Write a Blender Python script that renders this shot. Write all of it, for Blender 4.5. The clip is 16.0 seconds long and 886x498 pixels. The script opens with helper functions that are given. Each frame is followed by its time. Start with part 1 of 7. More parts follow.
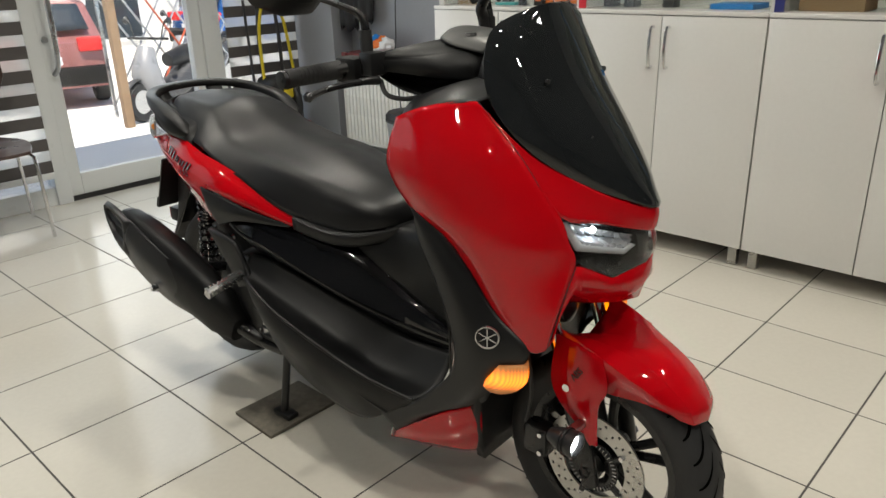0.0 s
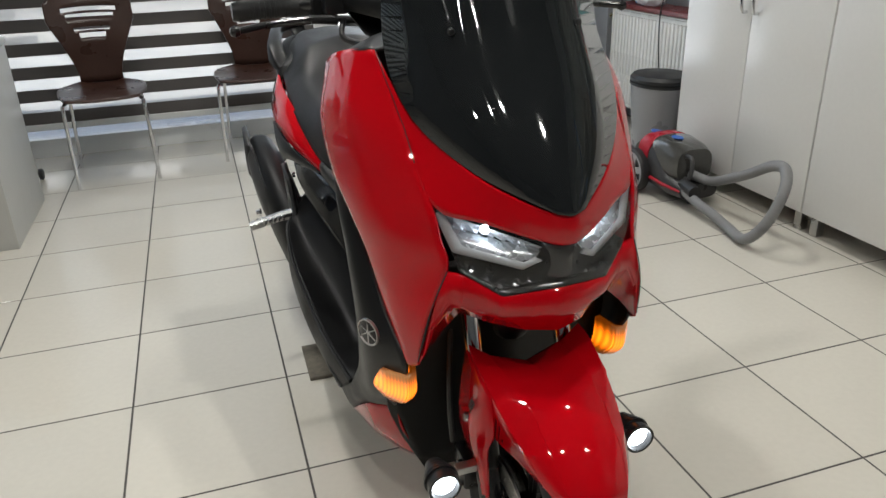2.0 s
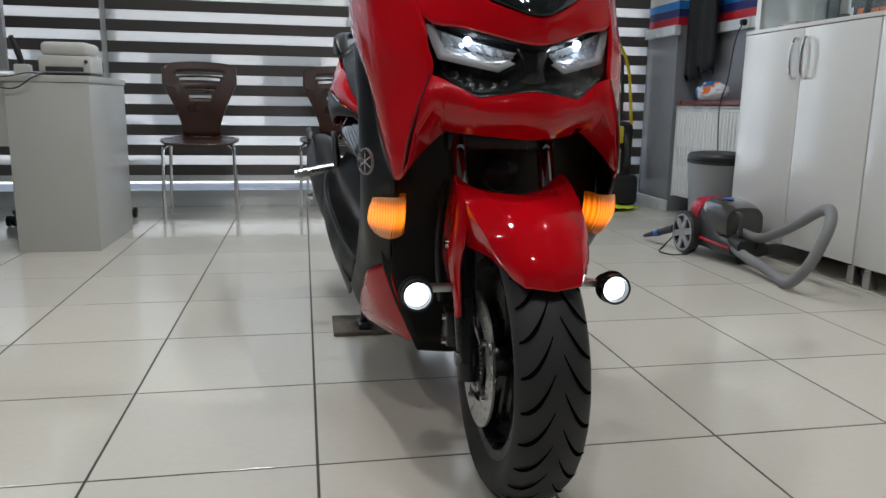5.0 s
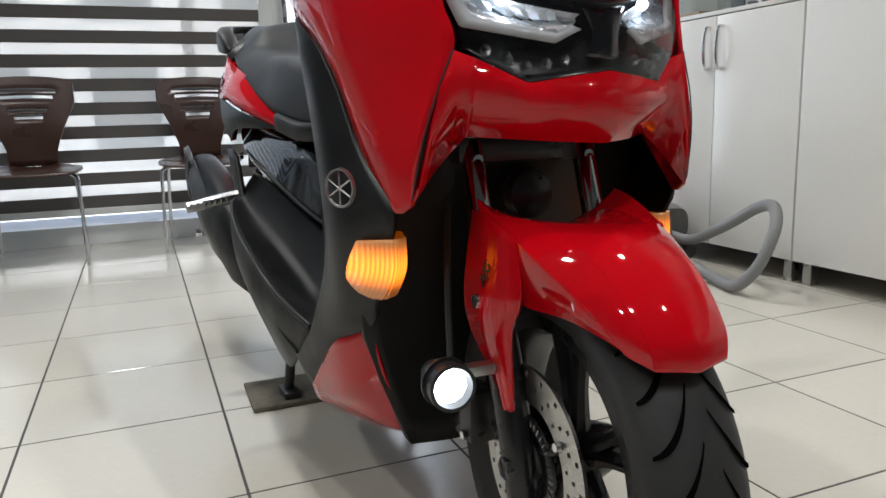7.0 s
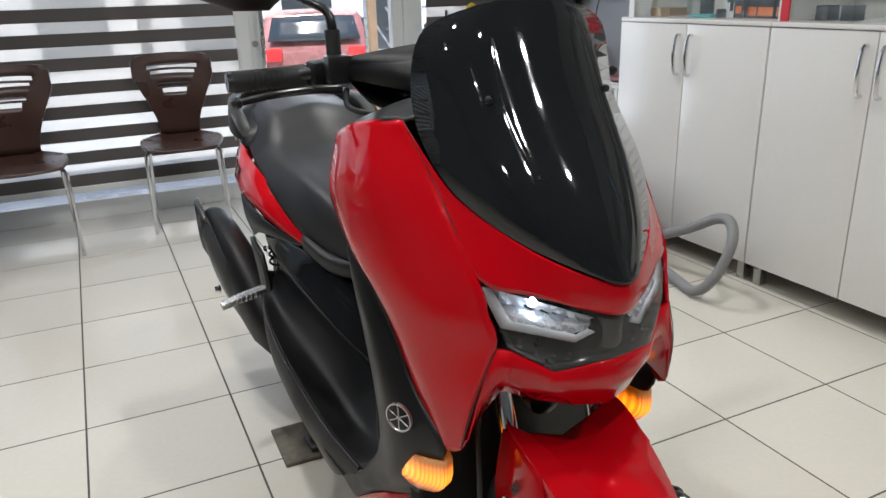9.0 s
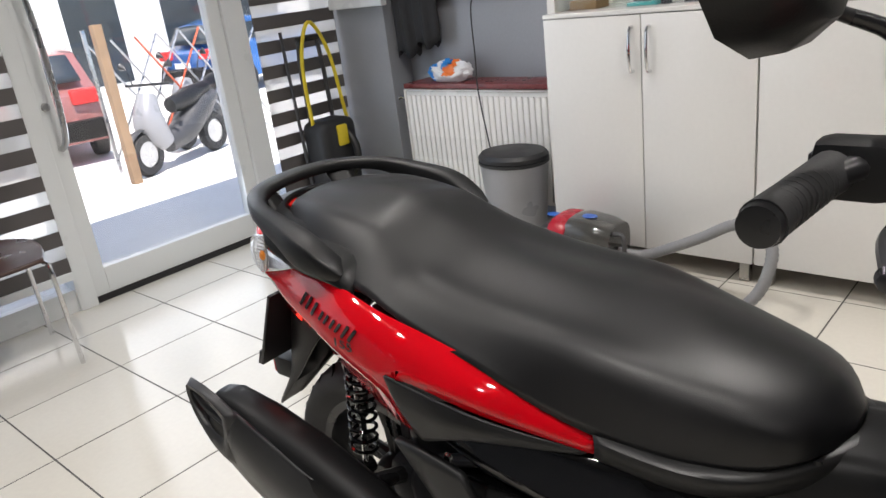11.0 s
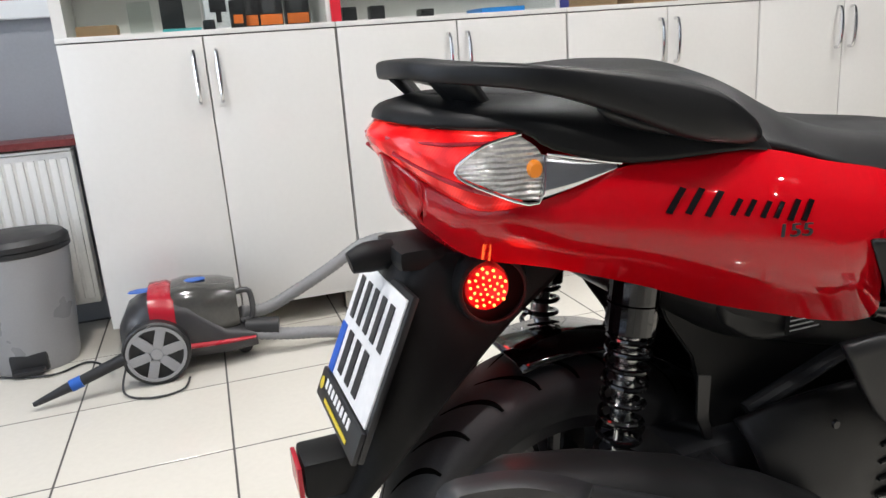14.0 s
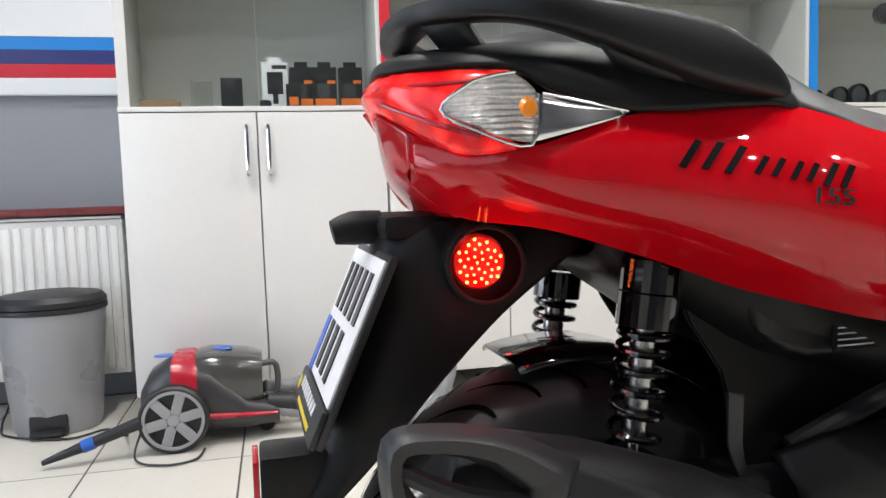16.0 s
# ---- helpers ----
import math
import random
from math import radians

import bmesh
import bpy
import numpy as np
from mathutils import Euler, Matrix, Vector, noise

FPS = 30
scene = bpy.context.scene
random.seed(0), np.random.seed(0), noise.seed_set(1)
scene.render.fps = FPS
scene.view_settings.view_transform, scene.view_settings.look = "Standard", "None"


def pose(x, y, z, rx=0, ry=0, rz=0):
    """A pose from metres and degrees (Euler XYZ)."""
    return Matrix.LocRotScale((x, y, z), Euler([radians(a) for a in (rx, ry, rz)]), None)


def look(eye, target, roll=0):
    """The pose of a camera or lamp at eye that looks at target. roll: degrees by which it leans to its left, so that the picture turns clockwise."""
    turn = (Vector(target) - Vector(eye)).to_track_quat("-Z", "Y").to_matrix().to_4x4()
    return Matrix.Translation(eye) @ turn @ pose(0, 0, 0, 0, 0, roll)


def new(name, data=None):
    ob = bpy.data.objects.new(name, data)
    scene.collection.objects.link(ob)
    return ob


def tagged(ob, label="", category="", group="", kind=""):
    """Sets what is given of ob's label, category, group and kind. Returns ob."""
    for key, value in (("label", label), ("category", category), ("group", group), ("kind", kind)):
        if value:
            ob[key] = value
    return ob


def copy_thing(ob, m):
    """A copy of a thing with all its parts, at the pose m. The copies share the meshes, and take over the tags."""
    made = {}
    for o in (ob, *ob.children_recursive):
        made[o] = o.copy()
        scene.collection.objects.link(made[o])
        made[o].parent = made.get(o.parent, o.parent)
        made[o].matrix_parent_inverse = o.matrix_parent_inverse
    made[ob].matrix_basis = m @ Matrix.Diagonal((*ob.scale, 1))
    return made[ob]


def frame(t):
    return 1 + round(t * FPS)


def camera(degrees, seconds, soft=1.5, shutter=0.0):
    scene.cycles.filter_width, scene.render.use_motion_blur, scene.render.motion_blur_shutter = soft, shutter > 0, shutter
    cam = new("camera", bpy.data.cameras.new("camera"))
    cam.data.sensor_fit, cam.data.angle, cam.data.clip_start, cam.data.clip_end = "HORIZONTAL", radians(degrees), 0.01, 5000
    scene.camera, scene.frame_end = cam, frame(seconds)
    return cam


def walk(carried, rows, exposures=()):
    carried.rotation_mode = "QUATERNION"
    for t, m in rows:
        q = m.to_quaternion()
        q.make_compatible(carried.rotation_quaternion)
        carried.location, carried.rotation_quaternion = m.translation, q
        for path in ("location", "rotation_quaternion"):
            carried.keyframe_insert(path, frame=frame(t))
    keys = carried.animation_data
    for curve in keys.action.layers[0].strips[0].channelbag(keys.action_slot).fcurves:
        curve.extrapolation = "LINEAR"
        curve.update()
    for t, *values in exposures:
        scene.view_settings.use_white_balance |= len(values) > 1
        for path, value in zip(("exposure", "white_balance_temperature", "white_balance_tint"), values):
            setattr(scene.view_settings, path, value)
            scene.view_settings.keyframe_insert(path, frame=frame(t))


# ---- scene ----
cam = camera(62.0, 16.0)

PATH = [
    (0, (-0.838, -0.765, 1.202), (0.515, 0.516, 0.478), -1.7),
    (0.5, (-0.628, -0.82, 1.175), (0.609, 0.563, 0.429), -1.9),
    (1, (-0.456, -0.863, 1.163), (0.626, 0.631, 0.39), -1.9),
    (1.5, (-0.237, -0.905, 1.148), (0.616, 0.718, 0.35), -2.0),
    (2, (-0.095, -0.987, 1.138), (0.453, 0.758, 0.33), -1.8),
    (2.5, (-0.004, -1.1, 1.066), (0.286, 0.708, 0.261), -1.6),
    (3, (-0.009, -1.176, 0.932), (0.179, 0.674, 0.195), -1.0),
    (3.5, (0.041, -1.253, 0.775), (0.211, 0.657, 0.209), -0.1),
    (4, (0.069, -1.322, 0.667), (0.239, 0.623, 0.233), 0.4),
    (4.5, (0.064, -1.341, 0.658), (0.28, 0.61, 0.274), 0.5),
    (5, (-0.013, -1.273, 0.656), (0.352, 0.654, 0.268), 0.9),
    (5.2, (-0.055, -1.208, 0.653), (0.381, 0.704, 0.259), 1.1),
    (7.3, (-0.129, -0.802, 0.634), (0.635, 1.01, 0.274), -1.9),
    (7.5, (-0.138, -0.796, 0.633), (0.644, 1.008, 0.266), -1.9),
    (8, (-0.159, -0.801, 0.642), (0.637, 0.981, 0.21), -1.5),
    (8.5, (-0.169, -0.851, 0.881), (0.608, 0.9, 0.306), -1.1),
    (9, (-0.241, -0.867, 1.143), (0.56, 0.841, 0.478), -1.7),
    (9.5, (-0.344, -0.735, 1.209), (0.525, 0.941, 0.547), -3.4),
    (10, (-0.476, -0.391, 1.195), (0.521, 1.22, 0.555), -5.1),
    (10.2, (-0.503, -0.282, 1.203), (0.551, 1.292, 0.563), -5.4),
    (12.3, (-0.536, 1.078, 1.11), (1.232, 1.477, 0.264), -8.4),
    (12.5, (-0.5, 1.168, 1.08), (1.29, 1.406, 0.221), -8.0),
    (13, (-0.464, 1.366, 1.072), (1.334, 1.221, 0.207), -6.9),
    (13.5, (-0.484, 1.514, 1.039), (1.31, 1.102, 0.258), -5.3),
    (14, (-0.487, 1.552, 0.902), (1.357, 0.989, 0.37), -4.2),
    (14.5, (-0.525, 1.556, 0.754), (1.352, 0.936, 0.449), -3.4),
    (15, (-0.537, 1.551, 0.732), (1.352, 0.922, 0.541), -3.2),
    (15.5, (-0.513, 1.54, 0.723), (1.394, 0.961, 0.567), -2.6),
    (16, (-0.459, 1.481, 0.724), (1.484, 1.039, 0.556), -1.8),
]
EXPOSURES = [(0, 0.62, 6700, 7), (1, 0.56, 6500, 8), (2, 0.54, 6300, 8), (3.5, 0.41, 6000, 8), (5, 0.32, 6000, 8), (7.5, 0.82, 6150, 9), (8.5, 0.76, 6150, 10), (10, 0.82, 6050, 11),
             (12.3, 1.12, 6850, 15), (12.7, 1.13, 6550, 14), (13.5, 1.25, 6200, 12), (15, 1.41, 6100, 12), (16, 1.40, 6100, 12)]
walk(cam, [(t, look(e, a, r)) for t, e, a, r in PATH], EXPOSURES)

# ---- world ----
world = bpy.data.worlds.new("sky")
scene.world = world
world.use_nodes = True
wn = world.node_tree
sky = wn.nodes.new("ShaderNodeTexSky")
sky.sky_type, sky.sun_disc = "NISHITA", False
sky.sun_elevation, sky.sun_rotation = radians(62), radians(200)
wn.links.new(sky.outputs[0], wn.nodes["Background"].inputs[0])
wn.nodes["Background"].inputs[1].default_value = 0.15
sun = new("sun", bpy.data.lights.new("sun", "SUN"))
sun.data.energy, sun.data.angle, sun.data.color = 5.0, radians(0.5), (1.0, 0.95, 0.88)
sun.matrix_world = look((-2.4, -0.6, 12), (0, 5.0, 0))


def area_lamp(name, eye, target, energy, size, size_y, color=(1, 1, 1), shape="RECTANGLE"):
    ob = new(name, bpy.data.lights.new(name, "AREA"))
    ob.data.shape, ob.data.size, ob.data.energy, ob.data.color = shape, size, energy, color
    if shape == "RECTANGLE":
        ob.data.size_y = size_y
    ob.matrix_world = look(eye, target)
    return ob


# daylight that the shop front lets in
area_lamp("window_daylight", (-1.2, 3.36, 1.5), (-1.2, 0, 1.2), 9.5, 3.6, 2.4, (0.80, 0.90, 1.0))
area_lamp("door_daylight", (1.1, 3.36, 1.2), (1.1, 0, 0.6), 5, 0.85, 2.0, (0.80, 0.90, 1.0))
CEILING = 2.75
LAMPS = [(x, y) for x in (-1.7, -0.3, 1.15) for y in (-1.4, 0.3, 1.9) if (x, y) != (-1.7, 1.9)]
for lx, ly in LAMPS:
    down = area_lamp("downlight_glow", (lx, ly, CEILING - 0.03), (lx, ly, 0), 8.0, 0.10, 0.10, (1.0, 0.955, 0.88), "DISK")
    down.data.spread = radians(140)

# ---- materials ----


def material(name, color, rough=0.5, metal=0.0, vary=0.08, scale=6.0, fine=90.0, bump=0.0, rough_vary=0.08, coat=0.0, coord="Object", spec=0.5, wear=0.0):
    m = bpy.data.materials.new(name)
    m.use_nodes = True
    nt = m.node_tree
    b = nt.nodes["Principled BSDF"]
    tc = nt.nodes.new("ShaderNodeTexCoord")
    big, small = nt.nodes.new("ShaderNodeTexNoise"), nt.nodes.new("ShaderNodeTexNoise")
    big.inputs["Scale"].default_value, small.inputs["Scale"].default_value = scale, fine
    big.inputs["Detail"].default_value = small.inputs["Detail"].default_value = 3
    for n in (big, small):
        nt.links.new(tc.outputs[coord], n.inputs["Vector"])
    add = nt.nodes.new("ShaderNodeMath")
    add.operation = "ADD"
    nt.links.new(big.outputs["Fac"], add.inputs[0])
    nt.links.new(small.outputs["Fac"], add.inputs[1])
    half = nt.nodes.new("ShaderNodeMath")
    half.operation = "MULTIPLY"
    half.inputs[1].default_value = 0.5
    nt.links.new(add.outputs[0], half.inputs[0])
    ramp = nt.nodes.new("ShaderNodeMapRange")
    ramp.inputs["From Min"].default_value, ramp.inputs["From Max"].default_value = 0.3, 0.7
    ramp.inputs["To Min"].default_value, ramp.inputs["To Max"].default_value = 1 - vary, 1 + vary
    nt.links.new(half.outputs[0], ramp.inputs["Value"])
    mix = nt.nodes.new("ShaderNodeVectorMath")
    mix.operation = "SCALE"
    mix.inputs[0].default_value = color[:3]
    nt.links.new(ramp.outputs[0], mix.inputs["Scale"])
    nt.links.new(mix.outputs[0], b.inputs["Base Color"])
    rr = nt.nodes.new("ShaderNodeMapRange")
    rr.inputs["From Min"].default_value, rr.inputs["From Max"].default_value = 0.35, 0.65
    rr.inputs["To Min"].default_value, rr.inputs["To Max"].default_value = max(0.01, rough - rough_vary), min(1, rough + rough_vary)
    nt.links.new(big.outputs["Fac"], rr.inputs["Value"])
    nt.links.new(rr.outputs[0], b.inputs["Roughness"])
    b.inputs["Metallic"].default_value = metal
    b.inputs["Coat Weight"].default_value, b.inputs["Coat Roughness"].default_value = coat, 0.03
    b.inputs["Specular IOR Level"].default_value = spec
    if bump:
        bp = nt.nodes.new("ShaderNodeBump")
        bp.inputs["Strength"].default_value, bp.inputs["Distance"].default_value = bump, 0.001
        nt.links.new(small.outputs["Fac"], bp.inputs["Height"])
        nt.links.new(bp.outputs[0], b.inputs["Normal"])
    return m


def glow(name, color, strength):
    m = bpy.data.materials.new(name)
    m.use_nodes = True
    b = m.node_tree.nodes["Principled BSDF"]
    b.inputs["Base Color"].default_value = (*color, 1)
    b.inputs["Emission Color"].default_value, b.inputs["Emission Strength"].default_value = (*color, 1), strength
    return m


def glass(name, color=(1, 1, 1), rough=0.0, clear=0.85, ior=1.45):
    """A thin pane: mostly clear, with a real reflecting surface."""
    m = bpy.data.materials.new(name)
    m.use_nodes = True
    nt = m.node_tree
    out = nt.nodes["Material Output"]
    nt.nodes.remove(nt.nodes["Principled BSDF"])
    see, shine, mix = nt.nodes.new("ShaderNodeBsdfTransparent"), nt.nodes.new("ShaderNodeBsdfGlossy"), nt.nodes.new("ShaderNodeMixShader")
    edge, power, scale = nt.nodes.new("ShaderNodeLayerWeight"), nt.nodes.new("ShaderNodeMath"), nt.nodes.new("ShaderNodeMath")
    power.operation, scale.operation = "POWER", "MULTIPLY_ADD"
    power.inputs[1].default_value = 5
    scale.inputs[1].default_value, scale.inputs[2].default_value = 0.85, 0.05 * (ior - 1) / 0.45
    nt.links.new(edge.outputs["Facing"], power.inputs[0])
    nt.links.new(power.outputs[0], scale.inputs[0])
    see.inputs[0].default_value, shine.inputs[1].default_value = (*[c * clear for c in color], 1), rough
    nt.links.new(scale.outputs[0], mix.inputs[0])
    nt.links.new(see.outputs[0], mix.inputs[1])
    nt.links.new(shine.outputs[0], mix.inputs[2])
    nt.links.new(mix.outputs[0], out.inputs[0])
    return m


def fabric_sheer(name):
    m = bpy.data.materials.new(name)
    m.use_nodes = True
    nt = m.node_tree
    out = nt.nodes["Material Output"]
    b = nt.nodes["Principled BSDF"]
    b.inputs["Base Color"].default_value, b.inputs["Roughness"].default_value = (0.8, 0.8, 0.78, 1), 0.9
    tr, see = nt.nodes.new("ShaderNodeBsdfTranslucent"), nt.nodes.new("ShaderNodeBsdfTransparent")
    tr.inputs[0].default_value = (0.85, 0.84, 0.8, 1)
    m1, m2 = nt.nodes.new("ShaderNodeMixShader"), nt.nodes.new("ShaderNodeMixShader")
    m1.inputs[0].default_value, m2.inputs[0].default_value = 0.62, 0.50
    nt.links.new(b.outputs[0], m1.inputs[1])
    nt.links.new(tr.outputs[0], m1.inputs[2])
    nt.links.new(m1.outputs[0], m2.inputs[1])
    nt.links.new(see.outputs[0], m2.inputs[2])
    nt.links.new(m2.outputs[0], out.inputs[0])
    return m


RED = material("red_lacquer", (0.46, 0.0013, 0.006), 0.3, 0.0, 0.04, 3, 200, rough_vary=0.03, coat=1.0, spec=0.0)
SATIN = material("satin_grey_plastic", (0.0068, 0.007, 0.0076), 0.42, 0, 0.1, 8, 400, bump=0.12, spec=0.36)
MATT = material("matt_black_plastic", (0.0065, 0.0066, 0.007), 0.46, 0, 0.12, 8, 500, bump=0.15, spec=0.22)
GLOSSBLACK = material("gloss_black_plastic", (0.003, 0.003, 0.0035), 0.1, 0, 0.1, 6, 200, coat=0.6)
SEATMAT = material("black_vinyl", (0.008, 0.008, 0.0088), 0.43, 0, 0.15, 5, 700, bump=0.2, spec=0.38)
RUBBER = material("tyre_rubber", (0.016, 0.016, 0.017), 0.65, 0, 0.15, 12, 300, bump=0.2)
CHROME = material("chrome", (0.75, 0.75, 0.76), 0.12, 1.0, 0.05, 8, 120)
STEEL = material("brushed_steel", (0.5, 0.5, 0.5), 0.3, 1.0, 0.1, 10, 300)
DISC = material("brake_disc_steel", (0.55, 0.54, 0.52), 0.32, 1.0, 0.1, 20, 300)
BLACKMETAL = material("black_painted_metal", (0.012, 0.012, 0.013), 0.3, 0.0, 0.1, 10, 200)
ENGINE = material("dark_engine_metal", (0.03, 0.031, 0.034), 0.45, 0.4, 0.2, 14, 120)
WINDSCREEN = material("smoked_windscreen", (0.010, 0.0115, 0.0125), 0.035, 0, 0.05, 5, 100, coat=0.2, rough_vary=0.01)

WHITEPAINT = material("white_wall_paint", (0.78, 0.78, 0.77), 0.6, 0, 0.03, 2, 120, bump=0.08)
GREYPAINT = material("grey_wall_paint", (0.27, 0.28, 0.30), 0.45, 0, 0.05, 2.5, 120, bump=0.08)
CEILPAINT = material("ceiling_paint", (0.16, 0.16, 0.165), 0.8, 0, 0.02, 2, 100)
WHITEGLOSS = material("white_gloss_laminate", (0.68, 0.67, 0.645), 0.2, 0, 0.02, 3, 60, rough_vary=0.04, coat=0.3)
ALU = material("powder_coated_frame", (0.72, 0.74, 0.74), 0.35, 0, 0.03, 4, 200)
BLINDDARK = material("dark_blind_fabric", (0.10, 0.092, 0.09), 0.85, 0, 0.12, 4, 900, bump=0.2)
SHEER = fabric_sheer("sheer_blind_fabric")
PANE = glass("window_glass", (1, 1, 1), 0.0, 0.95)
GROUT = material("dark_grout", (0.075, 0.07, 0.065), 0.8, 0, 0.2, 8, 200)
WENGE = material("dark_brown_plywood", (0.045, 0.020, 0.014), 0.32, 0, 0.25, 10, 140, rough_vary=0.05)
RADWHITE = material("white_radiator_enamel", (0.78, 0.77, 0.74), 0.3, 0, 0.02, 4, 100)
BINGREY = material("silver_grey_plastic", (0.30, 0.30, 0.31), 0.35, 0.2, 0.06, 6, 200)
STRIPE_BLUE = material("blue_stripe_paint", (0.02, 0.22, 0.62), 0.4, 0, 0.03, 3, 90)
STRIPE_NAVY = material("navy_stripe_paint", (0.03, 0.035, 0.16), 0.4, 0, 0.03, 3, 90)
STRIPE_RED = material("red_stripe_paint", (0.55, 0.015, 0.03), 0.4, 0, 0.03, 3, 90)
YELLOW = material("yellow_plastic", (0.62, 0.48, 0.02), 0.4, 0, 0.06, 8, 90)
LIME = material("lime_cloth", (0.55, 0.72, 0.02), 0.9, 0, 0.15, 9, 400, bump=0.4)
CORDBLACK = material("black_cord", (0.015, 0.015, 0.016), 0.5)
HOSEGREY = material("grey_ribbed_hose", (0.20, 0.20, 0.205), 0.5, 0, 0.08, 8, 100)
REDPLASTIC = material("dark_red_plastic", (0.36, 0.012, 0.025), 0.25, 0, 0.06, 8, 90)
BLUEPLASTIC = material("blue_plastic", (0.02, 0.10, 0.42), 0.3, 0, 0.05, 8, 90)
MARBLE = material("dark_red_sill", (0.16, 0.03, 0.03), 0.35, 0, 0.3, 18, 90)
MATFIBRE = material("grey_brown_mat_fibre", (0.14, 0.125, 0.10), 0.95, 0, 0.4, 60, 500, bump=0.9)


def tile_material():
    """Glazed cream floor tile: cloudy glaze, a little dust, a soft gloss; each tile a little different."""
    m = material("cream_floor_tile", (0.585, 0.557, 0.492), 0.17, 0, 0.035, 2.2, 60, rough_vary=0.06, coord="Object", spec=0.5)
    nt = m.node_tree
    b = nt.nodes["Principled BSDF"]
    info, mr, sc = nt.nodes.new("ShaderNodeObjectInfo"), nt.nodes.new("ShaderNodeMapRange"), nt.nodes.new("ShaderNodeVectorMath")
    mr.inputs["To Min"].default_value, mr.inputs["To Max"].default_value = 0.96, 1.03
    sc.operation = "SCALE"
    src = b.inputs["Base Color"].links[0].from_socket
    nt.links.new(info.outputs["Random"], mr.inputs["Value"])
    nt.links.new(src, sc.inputs[0])
    nt.links.new(mr.outputs[0], sc.inputs["Scale"])
    nt.links.new(sc.outputs[0], b.inputs["Base Color"])
    return m


TILE = tile_material()

# ---- building blocks ----


def finish(bm, smooth=True, angle=35):
    bmesh.ops.recalc_face_normals(bm, faces=bm.faces)
    for f in bm.faces:
        f.smooth = smooth
    if smooth:
        for e in bm.edges:
            if len(e.link_faces) == 2 and e.calc_face_angle(0) > radians(angle):
                e.smooth = False


def part(name, bm, mat, parent=None, label="", smooth=True, thick=0.0, angle=35):
    finish(bm, smooth, angle)
    me = bpy.data.meshes.new(name)
    bm.to_mesh(me)
    bm.free()
    me.materials.append(mat)
    ob = new(name, me)
    if parent:
        ob.parent = parent
    if thick:
        s = ob.modifiers.new("thickness", "SOLIDIFY")
        s.thickness, s.offset = thick, 0
    if label:
        tagged(ob, label)
    return ob


def thing(name, at, label, category, group="", turn=0.0):
    ob = new(name)
    ob.empty_display_size = 0.1
    ob.matrix_world = pose(*at, 0, 0, turn)
    return tagged(ob, label, category, group)


def box(x0, x1, y0, y1, z0, z1, bevel=0.0, bm=None, seg=2):
    b = bmesh.new()
    bmesh.ops.create_cube(b, size=1)
    for v in b.verts:
        v.co = Vector(((x0 + x1) / 2 + v.co.x * (x1 - x0), (y0 + y1) / 2 + v.co.y * (y1 - y0), (z0 + z1) / 2 + v.co.z * (z1 - z0)))
    if bevel:
        bmesh.ops.bevel(b, geom=list(b.edges), offset=bevel, segments=seg, affect="EDGES", profile=0.6)
    return joined(bm, b)


def joined(bm, b):
    if bm is None:
        return b
    me = bpy.data.meshes.new("tmp")
    b.to_mesh(me)
    b.free()
    bm.from_mesh(me)
    bpy.data.meshes.remove(me)
    return bm


def moved(bm, m):
    bmesh.ops.transform(bm, matrix=m, verts=bm.verts)
    return bm


def smooth_points(pts, n):
    """Catmull-Rom through pts, n steps a span."""
    p = [Vector(q) for q in pts]
    out = []
    for i in range(len(p) - 1):
        a, b, c, d = p[max(i - 1, 0)], p[i], p[i + 1], p[min(i + 2, len(p) - 1)]
        for k in range(n):
            t = k / n
            out.append(0.5 * (2 * b + (c - a) * t + (2 * a - 5 * b + 4 * c - d) * t * t + (3 * b - a - 3 * c + d) * t ** 3))
    return out + [p[-1]]


def tube(pts, r, n=4, sides=10, bm=None, caps=True, taper=None):
    """A round bar along a smooth line; r may be a list of radii along it."""
    line = smooth_points(pts, n) if n > 1 else [Vector(q) for q in pts]
    b = bm or bmesh.new()
    rings, side = [], None
    for i, p in enumerate(line):
        d = (line[min(i + 1, len(line) - 1)] - line[max(i - 1, 0)]).normalized()
        if side is None:
            side = d.orthogonal().normalized()
        side = (side - d * side.dot(d)).normalized()
        up = d.cross(side)
        f = i / (len(line) - 1)
        if isinstance(r, (list, tuple)):
            q = f * (len(r) - 1)
            k = min(int(q), len(r) - 2)
            rr = r[k] + (r[k + 1] - r[k]) * (q - k)
        else:
            rr = r
        rings.append([b.verts.new(p + rr * (math.cos(a) * side + math.sin(a) * up)) for a in (2 * math.pi * j / sides for j in range(sides))])
    for u, v in zip(rings, rings[1:]):
        for j in range(sides):
            b.faces.new((u[j], u[(j + 1) % sides], v[(j + 1) % sides], v[j]))
    if caps:
        b.faces.new(rings[0][::-1])
        b.faces.new(rings[-1])
    return b


def rod(p0, p1, r, sides=16, bm=None):
    return tube([p0, p1], r, 1, sides, bm)


